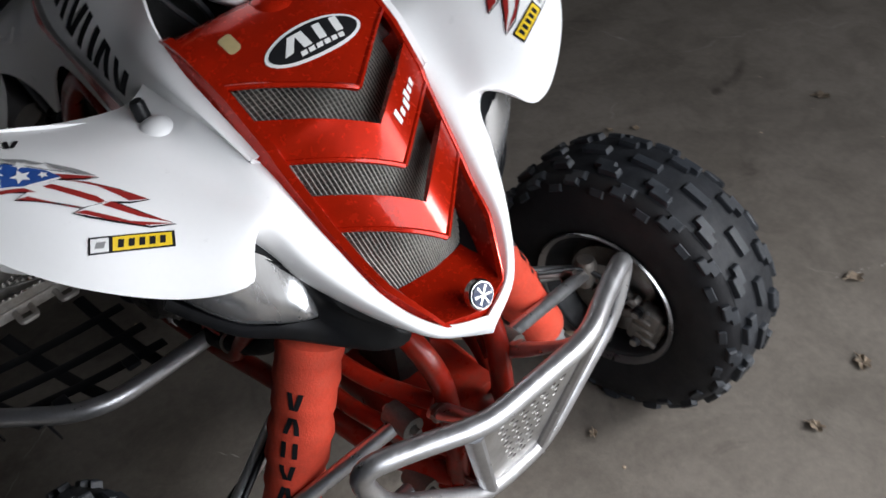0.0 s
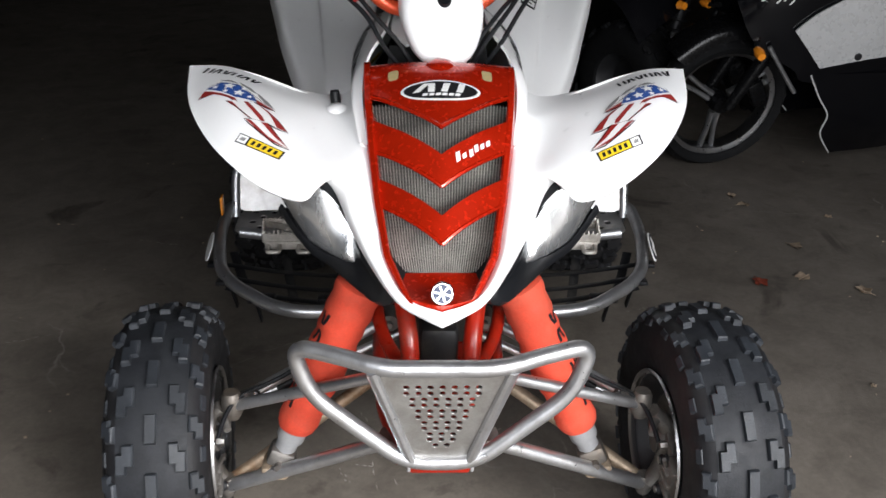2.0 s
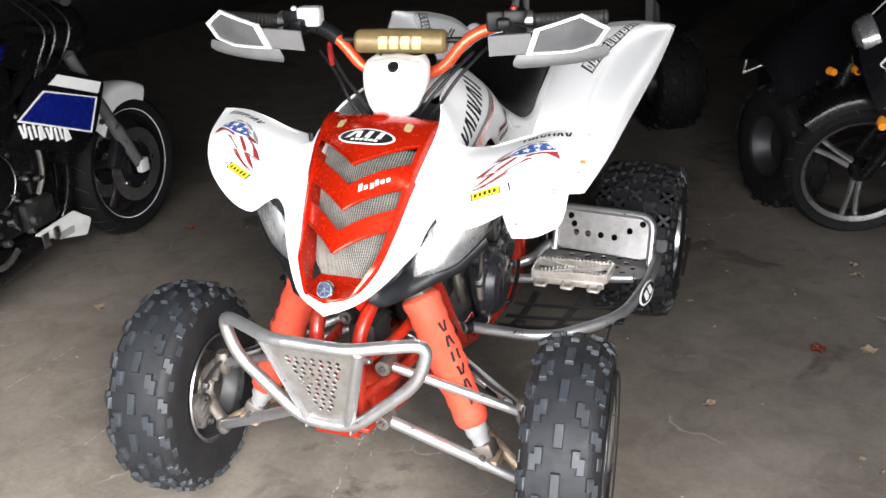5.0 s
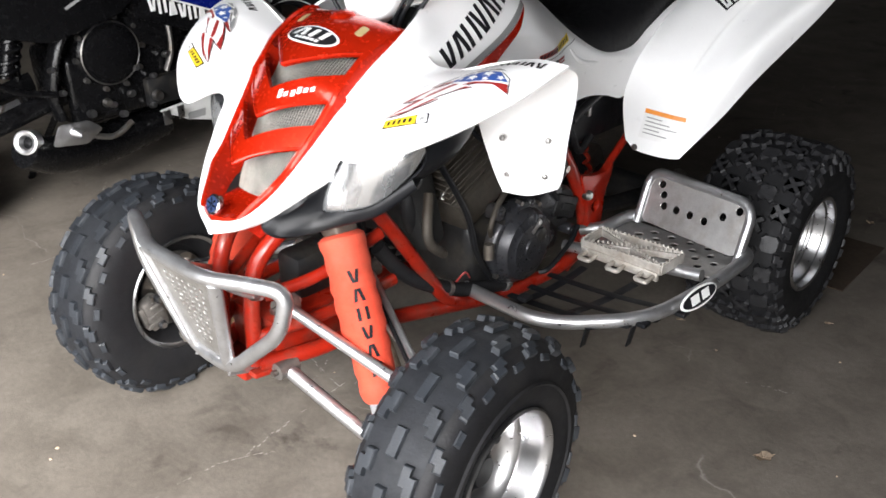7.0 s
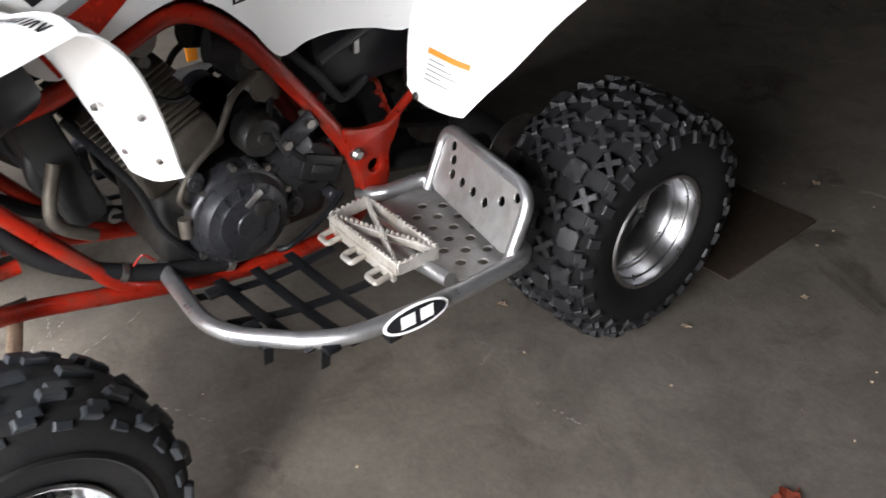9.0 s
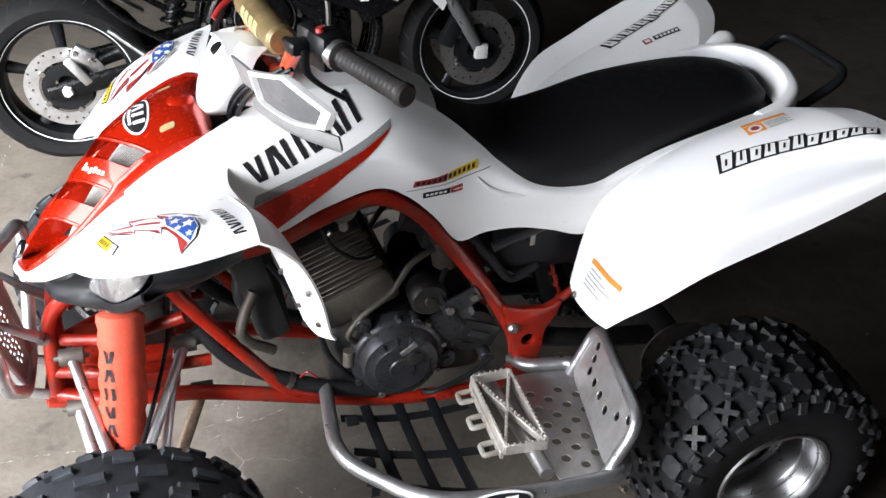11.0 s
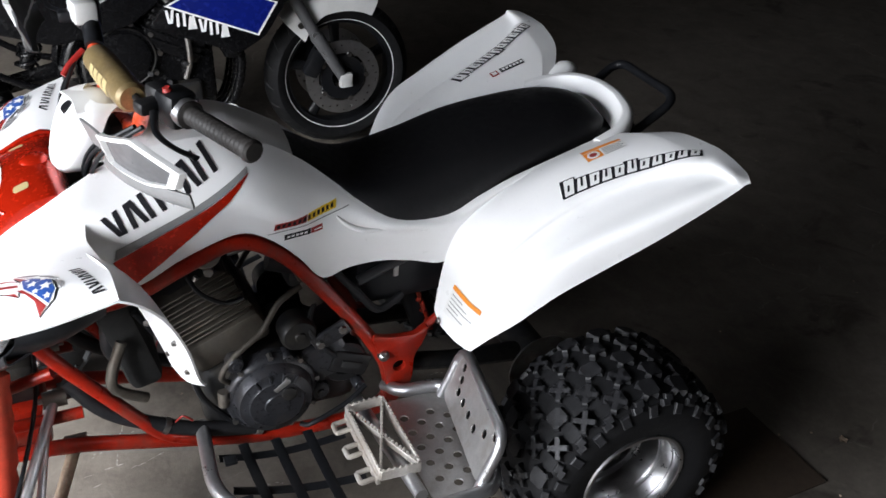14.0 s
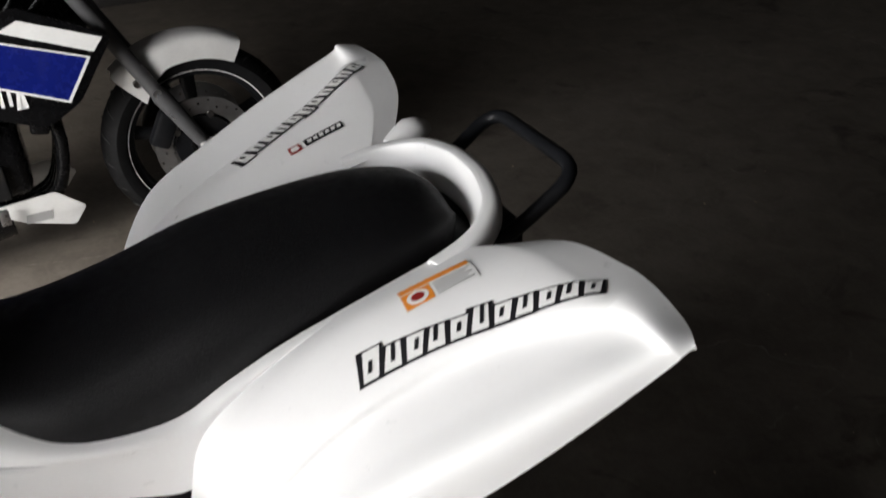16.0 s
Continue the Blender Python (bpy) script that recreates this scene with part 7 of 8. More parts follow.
    part("belly_cowl", plate([rounded([(0.060, 0.258), (0.255, 0.272), (0.325, 0.216), (0.285, 0.168), (0.160, 0.205)], 0.010)], 0.006, frame3((0, 0.140 * sd, 0), (1, 0.03 * sd, 0), (0, -0.1 * sd, 1)), 0.002), GREY_LT, blue, "pale belly cowl")
    part("belly_mark", plate([slanted(0.160, 0.200, 0.070, 0.026, 0.2)], 0.002, frame3((0, 0.1445 * sd, 0), (1, 0.03 * sd, 0), (0, -0.1 * sd, 1))), GREY_D, blue)
    part("mirror_stem", tube(spline([(0.300, 0.200 * sd, 1.060), (0.340, 0.280 * sd, 1.150), (0.330, 0.340 * sd, 1.200)], 5), 0.006, 8), NIGHT, blue)
    part("mirror", sweep(bmesh.new(), [(0.338, 0.320 * sd, 1.205), (0.322, 0.330 * sd, 1.210)], [0.055, 0.045], 16, flat=0.6, up=(0, 0, 1)), NIGHT, blue)
    part("grip", rod((0.260, 0.220 * sd, 1.050), (0.200, 0.340 * sd, 1.035), 0.018), RUBBER, blue)
    part("lever", sweep(bmesh.new(), spline([(0.290, 0.180 * sd, 1.055), (0.310, 0.250 * sd, 1.045), (0.270, 0.340 * sd, 1.030)], 5), 0.006, 8), ALU, blue)
part("silencer", tube(spline([(0.120, -0.02, 0.190), (-0.150, -0.050, 0.180), (-0.330, -0.110, 0.215), (-0.440, -0.150, 0.270)], 6), [0.060, 0.070, 0.062, 0.052], 18), NIGHT, blue, "short dark silencer under the engine")
part("silencer_tip", lathe(bmesh.new(), [(0.040, -0.03), (0.038, 0.012), (0.033, 0.014), (0.024, 0.010), (0.020, 0.002), (0.018, -0.03), (0, -0.03)], (-0.430, -0.162, 0.300), (-0.70, -0.62, 0.35), 28), ALU, blue, "bright silencer outlet")
for k in range(4):
    part("header_pipe", tube(spline([(0.220, -0.09 + 0.06 * k, 0.560), (0.310, -0.09 + 0.06 * k, 0.440), (0.260, -0.06 + 0.04 * k, 0.240), (0.120, -0.03 + 0.02 * k, 0.200)], 6), 0.018, 10), NIGHT, blue)
part("radiator", block((0.05, 0.30, 0.26), Matrix.Translation((0.290, 0, 0.580)) @ Matrix.Rotation(0.2, 4, "Y"), 0.01), NIGHT, blue)
part("headlamp", sweep(bmesh.new(), spline([(0.420, 0, 0.880), (0.500, 0, 0.870), (0.560, 0, 0.850)], 4), [0.08, 0.105, 0.085], 20), NIGHT, blue)
part("yoke", block((0.08, 0.22, 0.03), Matrix.Translation((0.390, 0, 0.900)), 0.008), NIGHT, blue)
part("handlebar", tube(bent([(0.210, -0.330, 1.036), (0.270, -0.190, 1.055), (0.330, -0.070, 1.010), (0.330, 0.070, 1.010), (0.270, 0.190, 1.055), (0.210, 0.330, 1.036)], 0.05), 0.012, 10), NIGHT, blue)
part("rear_shock", rod((-0.405, -0.06, 0.480), (-0.350, -0.06, 0.640), 0.024), NIGHT, blue)
bm = bmesh.new()
sweep(bm, [Vector((-0.405 + 0.055 * t / 32 + 0.036 * math.cos(t), -0.06 + 0.036 * math.sin(t), 0.480 + 0.160 * t / 32)) for t in np.linspace(0, 32, 120)], 0.006, 6)
part("shock_spring", bm, NIGHT, blue)
part("fluid_bottle", lathe(bmesh.new(), [(0, 0.025), (0.018, 0.025), (0.018, -0.025), (0, -0.025)], (0.270, -0.150, 1.085), (0, 0, 1), 14), RED_D, blue, "red-capped fluid bottle")
part("side_stand", rod((-0.180, 0.130, 0.280), (-0.280, 0.270, 0.010), 0.012), NIGHT, blue)
for k, (x, z) in enumerate(((0.32, 0.70), (0.25, 0.68), (0.20, 0.60))):
    part("cable", tube(spline([(x, -0.12, 1.03), (x + 0.08, -0.15, 0.92), (x + 0.03, -0.13, 0.80), (x - 0.10, -0.12, z)], 6), 0.005, 6), NIGHT, blue)

for sd in (1, -1):
    part("side_cover", plate([rounded([(-0.56, 0.760), (-0.330, 0.775), (-0.060, 0.830), (0.080, 0.860), (0.060, 0.720), (-0.060, 0.640), (-0.300, 0.600), (-0.480, 0.660)], 0.03)], 0.02, frame3((0, 0.285 * sd, 0), (1, 0, 0), (0, -0.17 * sd, 1)), 0.006), NIGHT, blue, "black plastic side cover below the tank")
    part("cover_trim", plate([[(-0.230, 0.690), (-0.120, 0.735), (-0.020, 0.790), (-0.016, 0.784), (-0.115, 0.728), (-0.225, 0.683)]], 0.003, frame3((0, 0.297 * sd, 0), (1, 0, 0), (0, -0.17 * sd, 1))), GREY, blue)
    for x, z, r in ((-0.02, 0.44, 0.010), (-0.05, 0.36, 0.012), (-0.12, 0.34, 0.010), (-0.20, 0.33, 0.014), (0.04, 0.40, 0.009), (0.10, 0.46, 0.011), (-0.28, 0.42, 0.010), (-0.30, 0.50, 0.009), (-0.09, 0.30, 0.012), (0.02, 0.30, 0.010)):
        part("bright_bolt", lathe(bmesh.new(), [(0, 0.010), (r * 0.8, 0.010), (r, 0.004), (r, -0.02)], (x, 0.160 * sd, z), (0, sd, 0.3), 8), RIM, blue)
    part("footrest_plate", plate([rounded([(-0.36, 0.270), (-0.250, 0.250), (-0.190, 0.285), (-0.230, 0.320), (-0.330, 0.330)], 0.012)], 0.008, frame3((0, 0.185 * sd, 0), (1, 0, 0), (0, 0, 1)), 0.002), ALU, blue, "silver footrest plate")
    part("pipe_clamp", block((0.030, 0.006, 0.050), Matrix.Translation((0.060, 0.165 * sd, 0.245)), 0.002), RIM, blue)
    part("pipe_clamp", block((0.026, 0.006, 0.046), Matrix.Translation((0.115, 0.165 * sd, 0.250)), 0.002), RIM, blue)

# silver and black sports motorcycle, facing the other way
SILVER_P = mat("silver_car_paint", (0.60, 0.60, 0.60), 0.3, metal=0.25, coat=0.6, vary=0.05)
GLOSS = mat("gloss_black_paint", (0.004, 0.004, 0.005), 0.16, spec=0.25, coat=0.15, vary=0.1)
sport = thing("motorcycle", "black and silver faired sports motorcycle parked deep in shade", "motorcycle", (1.802, 1.621, 0.006))
# it leans on its side stand
sport.rotation_euler = (radians(-11), 0, radians(180 + 10))
fw = road_wheel(sport, 0.700, 0.276, 0.274, 0.115, 0.214, 0, RIM, None, 0.0, None, "front_wheel", NIGHT)
for k in range(3):
    a = 2 * math.pi * k / 3 + 0.55
    d, e = Vector((math.cos(a), 0, math.sin(a))), Vector((-math.sin(a), 0, math.cos(a)))
    for sd in (1, -1):
        part("spoke", sweep(bmesh.new(), [Vector((0.700, 0, 0.276)) + d * r + e * w * sd for r, w in ((0.045, 0.012), (0.120, 0.014), (0.200, 0.024))], [0.011, 0.009, 0.010], 10, flat=1.6, up=(0, 1, 0)), SILVER, fw)
road_wheel(sport, -0.700, 0.300, 0.305, 0.150, 0.218, 3, RIM, None, 0.110, STEEL, "rear_wheel", SILVER)
for sd in (1, -1):
    part("fork_leg", sweep(bmesh.new(), [(0.700, 0.085 * sd, 0.288), (0.610, 0.085 * sd, 0.480), (0.450, 0.085 * sd, 0.840)], [0.020, 0.027, 0.022], 12), NIGHT, sport)
    part("brake_caliper", block((0.06, 0.04, 0.10), Matrix.Translation((0.600, 0.085 * sd, 0.350)) @ Matrix.Rotation(0.5, 4, "Y"), 0.01), NIGHT, sport)
    rows = [[(0.800, 0.015 * sd, 0.810), (0.790, 0.110 * sd, 0.730), (0.745, 0.160 * sd, 0.630), (0.700, 0.180 * sd, 0.575)],
            [(0.660, 0.020 * sd, 0.980), (0.660, 0.170 * sd, 0.820), (0.620, 0.205 * sd, 0.680), (0.560, 0.212 * sd, 0.500)],
            [(0.450, 0.060 * sd, 1.080), (0.420, 0.205 * sd, 0.880), (0.440, 0.222 * sd, 0.660), (0.470, 0.220 * sd, 0.450)],
            [(0.150, 0.100 * sd, 0.980), (0.100, 0.205 * sd, 0.840), (0.050, 0.215 * sd, 0.640), (-0.050, 0.200 * sd, 0.440)]]
    fair = part("fairing", sheet(rows, 0.005, 5, 5), GLOSS, sport, "black side fairing with pale script blocks")
    decal("script_block", fair, [slanted(-0.062 + 0.021 * k, -0.010 * (k % 2), 0.007, 0.034 - 0.007 * (k % 3), 0.6) for k in range(6)], (0.685, 0.26 * sd, 0.750), (-1 * sd, 0, 0), (0, 0, 1), GREY_LT, fair)
    edge = [(0.490, 0.218, 0.482), (0.430, 0.224, 0.390), (0.372, 0.222, 0.315), (0.364, 0.205, 0.228), (0.272, 0.170, 0.118)]
    low = part("lower_fairing", sheet([[(x, y * sd, z) for x, y, z in edge], [(0.150, 0.222 * sd, 0.480), (0.130, 0.228 * sd, 0.390), (0.110, 0.224 * sd, 0.315), (0.090, 0.205 * sd, 0.225), (0.060, 0.165 * sd, 0.125)], [(-0.120, 0.200 * sd, 0.470), (-0.130, 0.205 * sd, 0.390), (-0.140, 0.200 * sd, 0.315), (-0.150, 0.180 * sd, 0.225), (-0.170, 0.140 * sd, 0.140)]], 0.005), GLOSS, sport, "black lower fairing with a pale edge")
    part("fairing_edge", tube(spline([Vector((x, (y + 0.002) * sd, z)) for x, y, z in edge], 6), 0.0030, 6), GREY_LT, low)
    cowl_ = part("side_cowl", sheet([[(0.606, 0.226 * sd, 0.655), (0.540, 0.234 * sd, 0.585), (0.474, 0.236 * sd, 0.514)], [(0.530, 0.232 * sd, 0.726), (0.465, 0.240 * sd, 0.630), (0.400, 0.242 * sd, 0.530)], [(0.390, 0.236 * sd, 0.790), (0.330, 0.246 * sd, 0.670), (0.280, 0.246 * sd, 0.550)], [(0.150, 0.236 * sd, 0.800), (0.100, 0.244 * sd, 0.690), (0.050, 0.240 * sd, 0.570)]], 0.006), SILVER_P, sport, "silver side cowl")
    part("cowl_bolt", lathe(bmesh.new(), [(0, 0.004), (0.012, 0.004), (0.014, -0.004)], (0.345, 0.248 * sd, 0.560), (0, sd, 0), 12), BLACK_METAL, cowl_)
    stalk = part("indicator_stalk", rod((0.700, 0.150 * sd, 0.600), (0.716, 0.205 * sd, 0.580), 0.010), BLACK, sport)
    part("indicator", sweep(bmesh.new(), [(0.716, 0.200 * sd, 0.580), (0.720, 0.228 * sd, 0.577), (0.722, 0.250 * sd, 0.575)], [0.014, 0.019, 0.014], 14), AMBER, stalk, "amber indicator lamp")
    part("silver_strut", rod((0.676, 0.206 * sd, 0.590), (0.540, 0.226 * sd, 0.418), 0.008), SILVER, sport)
    part("mirror", sweep(bmesh.new(), [(0.420, 0.330 * sd, 1.120), (0.400, 0.330 * sd, 1.120)], [0.06, 0.05], 14, flat=0.6), BLACK, sport)
part("front_mudguard", sheet([[(0.700 + math.cos(radians(a)) * r, y, 0.288 + math.sin(radians(a)) * r) for r, y in ((0.27, -0.075), (0.315, -0.06), (0.322, 0), (0.315, 0.06), (0.27, 0.075))] for a in (40, 65, 90, 115, 140, 160)], 0.004), NIGHT, sport)
part("engine", block((0.50, 0.30, 0.34), Matrix.Translation((0.0, 0, 0.430)), 0.04), ENGINE_DK, sport)
rows = []
for x, w, lo, hi in ((-0.360, 0.080, 0.80, 0.86), (-0.250, 0.140, 0.78, 0.95), (-0.050, 0.165, 0.80, 1.02), (0.120, 0.130, 0.86, 1.00), (0.200, 0.090, 0.90, 0.95)):
    rows.append([(x, -w, lo), (x, -w * 0.8, hi - 0.03), (x, 0, hi), (x, w * 0.8, hi - 0.03), (x, w, lo)])
part("fuel_tank", sheet(rows, 0.006), SILVER_P, sport, "silver fuel tank")
part("saddle", sweep(bmesh.new(), spline([(-0.30, 0, 0.80), (-0.60, 0, 0.80), (-0.95, 0, 0.93), (-1.02, 0, 0.94)], 5), [0.07, 0.13, 0.10, 0.03], 16, flat=0.5), SEAT, sport)
part("swingarm", rod((-0.25, 0.10, 0.40), (-0.70, 0.11, 0.30), 0.03), ENGINE_DK, sport)
part("headlamp", sweep(bmesh.new(), [(0.74, 0, 0.82), (0.79, 0, 0.80), (0.805, 0, 0.795)], [0.10, 0.085, 0.05], 18, flat=0.6), LENS, sport)
part("side_stand", rod((-0.10, 0.14, 0.30), (-0.18, 0.28, 0.012), 0.012), BLACK, sport)

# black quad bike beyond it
# darker copy of the tread rubber: the far corner's shade is in its colour
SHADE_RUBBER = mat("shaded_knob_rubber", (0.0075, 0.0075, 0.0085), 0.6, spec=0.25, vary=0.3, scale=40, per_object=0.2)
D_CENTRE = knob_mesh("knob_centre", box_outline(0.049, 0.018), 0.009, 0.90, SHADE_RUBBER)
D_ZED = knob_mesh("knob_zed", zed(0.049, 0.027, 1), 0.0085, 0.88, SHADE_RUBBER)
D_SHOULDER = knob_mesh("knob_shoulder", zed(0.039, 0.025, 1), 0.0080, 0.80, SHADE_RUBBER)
dark = thing("quad_bike", "black sport quad bike standing deep in shade", "quad bike", (0.915, 2.480, 0.0))
dark.rotation_euler = (0, 0, radians(30))
for x, y, R, w in ((0.43, -0.60, 0.262, 0.18), (-0.43, -0.60, 0.262, 0.18), (0.43, 0.62, 0.25, 0.25), (-0.43, 0.62, 0.25, 0.25)):
    c = Vector((x, y, R - 0.002))
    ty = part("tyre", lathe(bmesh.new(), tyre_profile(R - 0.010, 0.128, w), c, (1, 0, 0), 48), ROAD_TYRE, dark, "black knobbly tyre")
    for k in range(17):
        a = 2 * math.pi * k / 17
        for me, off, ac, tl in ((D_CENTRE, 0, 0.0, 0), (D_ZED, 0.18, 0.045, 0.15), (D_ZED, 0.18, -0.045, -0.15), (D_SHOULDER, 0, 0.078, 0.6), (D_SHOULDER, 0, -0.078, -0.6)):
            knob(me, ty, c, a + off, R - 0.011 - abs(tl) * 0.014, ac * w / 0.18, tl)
    part("rim", lathe(bmesh.new(), [(0.128, 0.06), (0.134, 0.07), (0.12, 0.05), (0.10, 0.0), (0.03, -0.01), (0, 0.0)], c, (1 if x > 0 else -1, 0, 0), 36), BLACK_METAL, dark)
for s in (1, -1):
    part("front_fender", sheet(flipped([[(0.14, -0.62, 0.70), (0.14, -0.45, 0.84), (0.14, -0.30, 0.82)], [(0.30, -0.72, 0.58), (0.31, -0.58, 0.74), (0.31, -0.38, 0.78)], [(0.46, -0.76, 0.52), (0.48, -0.60, 0.68), (0.48, -0.36, 0.66)], [(0.53, -0.74, 0.46), (0.55, -0.60, 0.60), (0.54, -0.36, 0.58)]], s), 0.005 * s), GLOSS, dark, "glossy black front fender")
    part("shock", rod((0.14 * s, -0.60, 0.66), (0.29 * s, -0.62, 0.28), 0.026), BLACK_METAL, dark)
    bm = bmesh.new()
    a, b = Vector((0.14 * s, -0.60, 0.66)), Vector((0.29 * s, -0.62, 0.28))
    sweep(bm, [a + (b - a) * t / 56 + Vector((0.036 * math.cos(t), 0.036 * math.sin(t), 0)) for t in np.linspace(4, 50, 150)], 0.006, 6)
    part("shock_spring", bm, BLACK_METAL, dark)
    part("a_arm", rod((0.08 * s, -0.62, 0.28), (0.38 * s, -0.62, 0.20), 0.014), BLACK_METAL, dark)
    part("a_arm", rod((0.08 * s, -0.60, 0.40), (0.38 * s, -0.61, 0.32), 0.012), BLACK_METAL, dark)
    part("rear_fender", sheet(flipped([[(0.12, 0.25, 0.78), (0.12, 0.55, 0.84), (0.12, 0.85, 0.86)], [(0.34, 0.30, 0.66), (0.34, 0.60, 0.76), (0.34, 0.86, 0.80)], [(0.50, 0.36, 0.54), (0.50, 0.62, 0.66), (0.50, 0.84, 0.72)]], s), 0.005 * s), GLOSS, dark)
part("bumper", tube(bent([(-0.20, -0.64, 0.36), (-0.20, -0.79, 0.44), (-0.18, -0.79, 0.60), (0.22, -0.79, 0.60), (0.24, -0.79, 0.44), (0.24, -0.64, 0.36)], 0.05), 0.013, 12), BLACK_METAL, dark, "steel tube front bumper")
part("bumper_bar", rod((-0.195, -0.79, 0.50), (0.235, -0.79, 0.50), 0.010), BLACK_METAL, dark)
part("body", sheet([[(-0.10, -0.78, 0.58), (0, -0.80, 0.60), (0.10, -0.78, 0.58)], [(-0.16, -0.50, 0.80), (0, -0.50, 0.84), (0.16, -0.50, 0.80)], [(-0.15, -0.20, 0.84), (0, -0.20, 0.92), (0.15, -0.20, 0.84)], [(-0.15, 0.20, 0.74), (0, 0.20, 0.80), (0.15, 0.20, 0.74)], [(-0.14, 0.75, 0.80), (0, 0.75, 0.88), (0.14, 0.75, 0.80)]], 0.01), GLOSS, dark)
part("engine", block((0.26, 0.5, 0.34), Matrix.Translation((0, 0.0, 0.42)), 0.04), ENGINE_DK, dark)
part("handlebar", tube(bent([(-0.38, -0.18, 1.03), (-0.14, -0.28, 1.02), (-0.08, -0.28, 0.93), (0.08, -0.28, 0.93), (0.14, -0.28, 1.02), (0.38, -0.18, 1.03)], 0.04), 0.012, 10), BLACK, dark)
part("steering_stem", rod((0, -0.28, 0.93), (0, -0.40, 0.60), 0.02), BLACK, dark)
guard_bar = part("side_bar", tube([(-0.309, 0.034, 0.42), (-0.110, -0.081, 0.53)], 0.008, 10), ALU, dark, "silver tube side guard")
for a, b in (((-0.214, -0.021, 0.47), (-0.145, -0.061, 0.7)), ((-0.290, 0.023, 0.57), (-0.110, -0.081, 0.645)), ((-0.305, 0.032, 0.42), (-0.290, 0.023, 0.57)), ((-0.162, -0.051, 0.7), (-0.075, -0.101, 0.71))):
    part("brace", rod(a, b, 0.0075, 10), ALU, guard_bar)
part("indicator", sweep(bmesh.new(), [(-0.36, -0.76, 0.60), (-0.36, -0.79, 0.60)], [0.018, 0.014], 12), AMBER, dark)

# pale trestle far back in the dark
trestle = thing("trestle", "pale painted trestle standing at the back", "trestle", (-0.75, 5.3, 0.0))
part("trestle_top", block((1.30, 0.10, 0.06), Matrix.Translation((0, 0, 0.74)), 0.006), GREY_LT, trestle)
for x in (-0.55, 0.55):
    for y in (-0.24, 0.24):
        part("leg", sweep(bmesh.new(), [(x, y, 0.0), (x * 0.92, y * 0.12, 0.72)], 0.028, 4), GREY_LT, trestle)

# ---------------------------------------------------------------- leaves and scraps on the floor
def leaf(x, y, size, turn, material, label, name="dry_leaf"):
    bm = bmesh.new()
    n = 14
    rnd = random.Random(int(x * 1000) + int(y * 77))
    rim = []
    for k in range(n):
        a = 2 * math.pi * k / n
        r = size * (0.55 + 0.45 * abs(math.cos(a * 2.5)) + 0.15 * rnd.random())
        rim.append(bm.verts.new((r * math.cos(a), r * 0.8 * math.sin(a), 0.004 + 0.35 * size * rnd.random() * (0.4 + abs(math.sin(a * 1.5))))))
    mid = bm.verts.new((0, 0, 0.003))
    for k in range(n):
        bm.faces.new((mid, rim[k], rim[(k + 1) % n]))
    bmesh.ops.solidify(bm, geom=bm.faces[:], thickness=0.0012)
    sweep(bm, [(0, 0, 0.004), (size * 0.9, size * 0.2, 0.006), (size * 1.4, size * 0.35, 0.004)], 0.0012, 5)
    ob = part(name, bm, material, None, smooth=False)
    ob.location = (x, y, 0.0)
    ob.rotation_euler = (0, 0, turn)
    tagged(ob, label, "leaf", "fallen leaves on the floor")


for x, y, sz, tn in ((1.148, 0.503, 0.026, 0.4), (1.207, 0.722, 0.026, 2.0), (1.302, 0.418, 0.026, 5.1), (1.127, 1.150, 0.020, 1.2), (1.144, 1.066, 0.022, 3.0), (0.724, 0.062, 0.022, 0.9),
                     (-1.345, 0.075, 0.024, 2.6), (1.154, -0.125, 0.012, 0.3), (1.107, -0.079, 0.010, 1.1), (1.574, -0.409, 0.020, 1.9), (0.988, -0.806, 0.018, 2.2), (0.699, 0.972, 0.010, 1.0), (0.599, 0.696, 0.010, 0.4),
                     (0.302, 0.445, 0.010, 0.2), (0.593, -0.941, 0.016, 1.5), (0.783, -0.929, 0.020, 0.8), (0.319, -0.659, 0.010, 0.6), (0.443, 1.408, 0.014, 2.4), (1.410, 0.959, 0.018, 0.5)):
    leaf(x, y, sz, tn, LEAF, "curled dry brown leaf lying on the concrete")
for x, y, sz, tn in ((1.005, 0.470, 0.030, 1.4), (-1.475, 0.815, 0.024, 0.2)):
    leaf(x, y, sz, tn, LEAF_RED, "curled reddish dry leaf lying on the concrete")
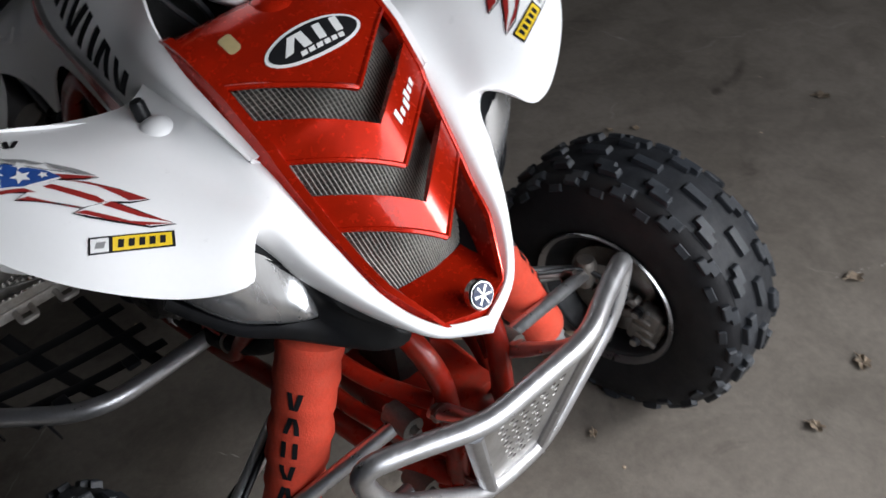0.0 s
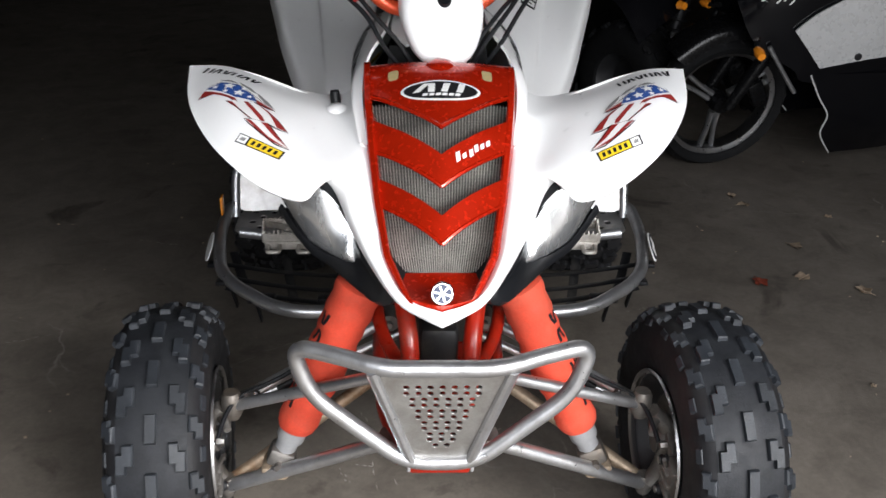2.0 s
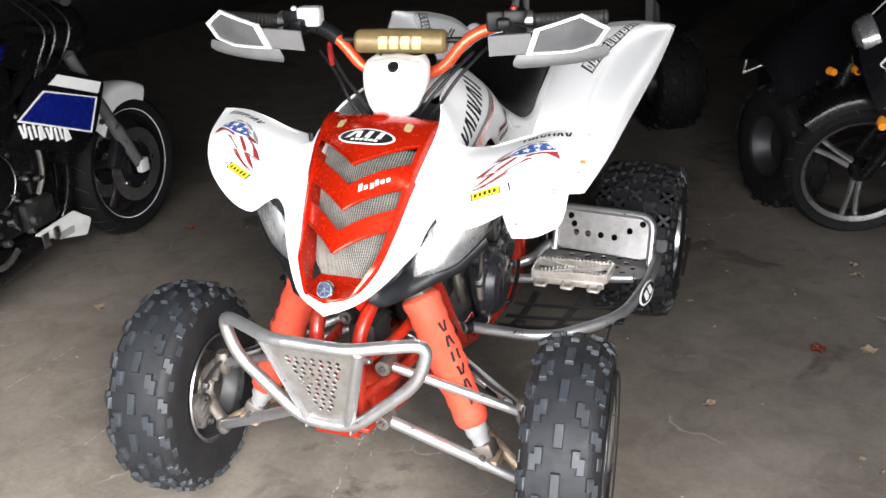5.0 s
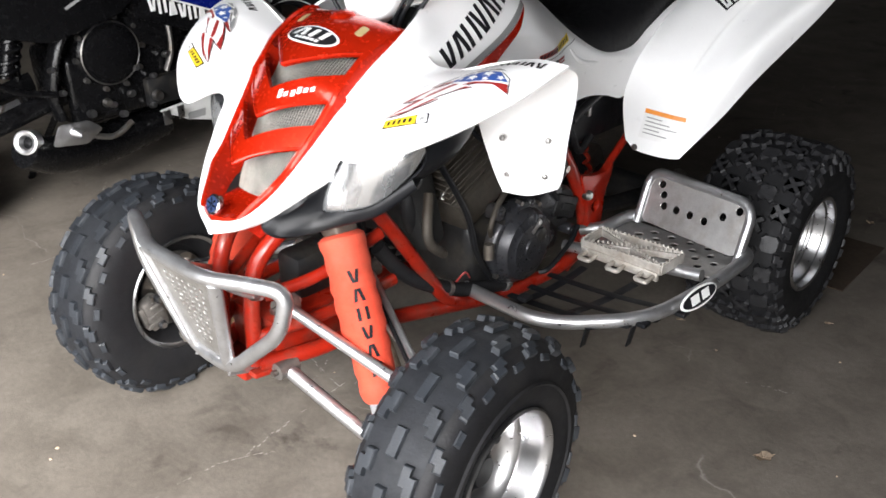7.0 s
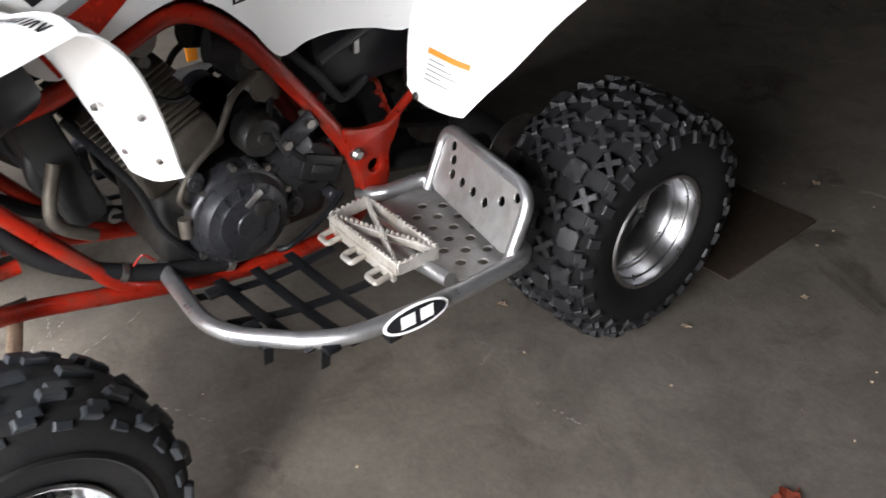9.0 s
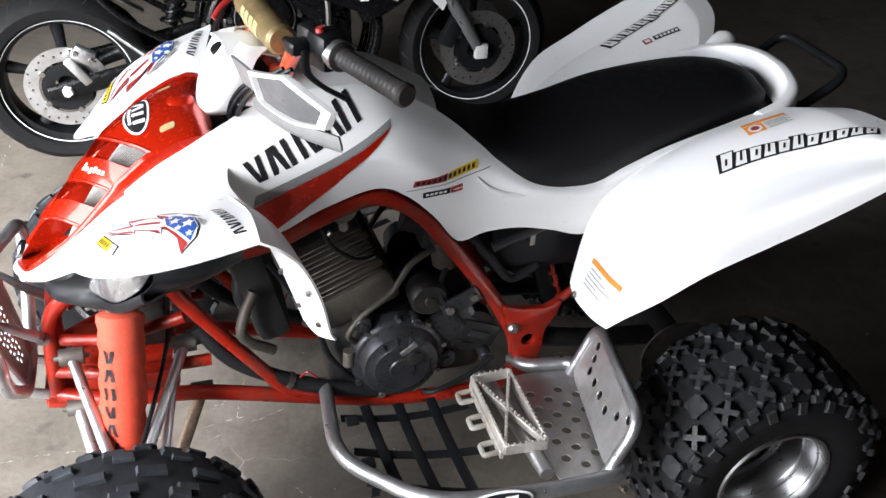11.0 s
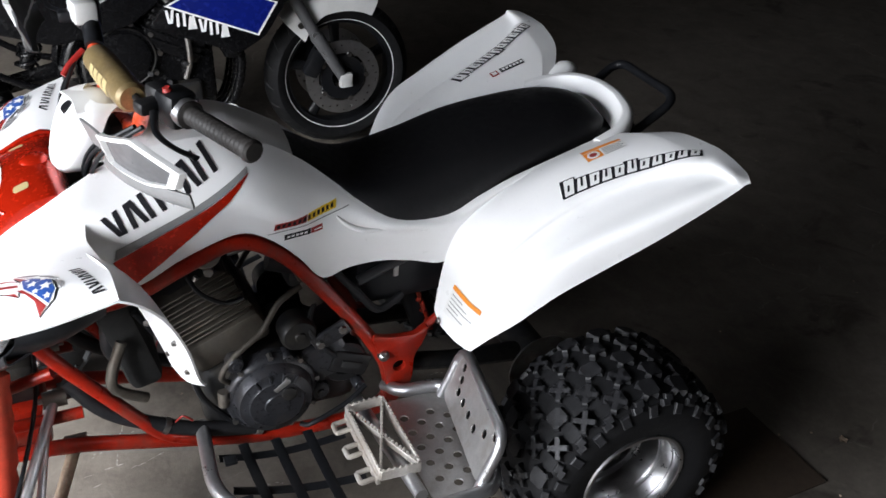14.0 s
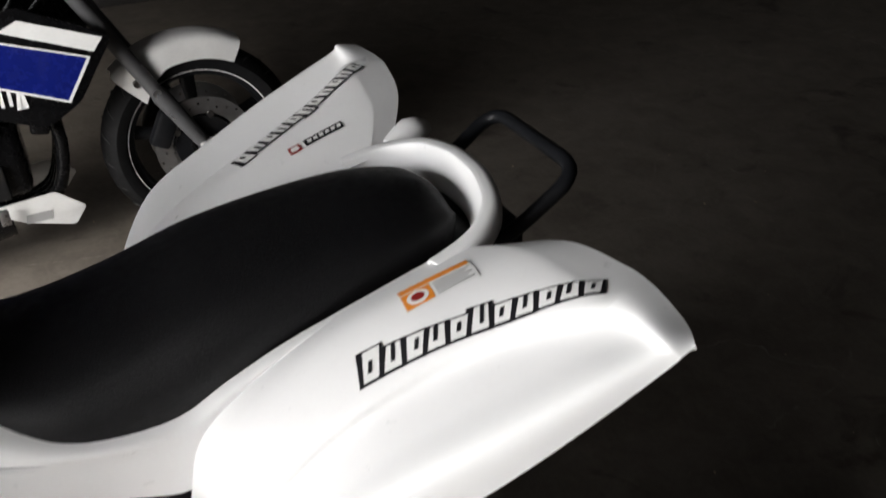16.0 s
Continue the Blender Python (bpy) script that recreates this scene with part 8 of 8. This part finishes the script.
card = part("cardboard_sheet", block((0.30, 0.36, 0.004), Matrix.Translation((0.400, 1.070, 0.0025)) @ Matrix.Rotation(0.04, 4, "Z"), 0.001, 1), CARD)
tagged(card, "flat brown cardboard scrap behind the rear wheel", "cardboard")
bm = bmesh.new()
rnd = random.Random(5)
for k in range(240):
    x, y, r = rnd.uniform(-2.4, 2.4), rnd.uniform(-2.6, 2.6), rnd.uniform(0.0015, 0.0045)
    lathe(bm, [(r, -0.0005), (r * 0.8, r * 0.5), (0, r * 0.7)], (x, y, 0), (0, 0, 1), 5)
tagged(part("grit", bm, LEAF), "scattered grit and crumbs on the concrete floor", "grit", kind="stuff")

# pale scratches and scuffs worn into the concrete
bm = bmesh.new()
rnd = random.Random(11)
runs = [((-0.10, -1.04), (-0.11, -0.86), (-0.11, -0.74), (-0.05, -0.62)), ((-0.08, -0.44), (-0.17, -0.17)), ((-0.14, -0.32), (-0.11, -0.55), (-0.09, -0.68)), ((-0.24, -0.32), (-0.18, -0.43)),
        ((-1.28, -0.59), (-1.24, -0.18)), ((-1.71, 0.01), (-1.61, 0.46)), ((-0.84, -0.63), (-0.82, -0.45)), ((-0.96, 0.78), (-0.80, 0.73))]
for k in range(26):
    x, y, a, l = rnd.uniform(-1.9, 2.0), rnd.uniform(-2.0, 0.9), rnd.uniform(0, math.pi), rnd.uniform(0.05, 0.28)
    runs.append(((x, y), (x + l * math.cos(a), y + l * math.sin(a))))
for run in runs:
    pts = spline([(x, y, 0) for x, y in run], 10) if len(run) > 2 else [Vector((*run[0], 0)).lerp(Vector((*run[1], 0)), j / 12) for j in range(13)]
    for p, q in zip(pts, pts[1:]):
        if rnd.random() < 0.35:
            continue
        d = q - p
        n = Vector((-d.y, d.x, 0)).normalized() * rnd.uniform(0.0006, 0.0022)
        j = Vector((rnd.uniform(-0.004, 0.004), rnd.uniform(-0.004, 0.004), 0.0006))
        bm.faces.new([bm.verts.new(v + j) for v in (p, p + d * 0.5 - n, q, p + d * 0.5 + n)])
tagged(part("floor_scratch", bm, SCUFF, smooth=False), "pale scratches worn into the concrete floor", "scratches", kind="stuff")
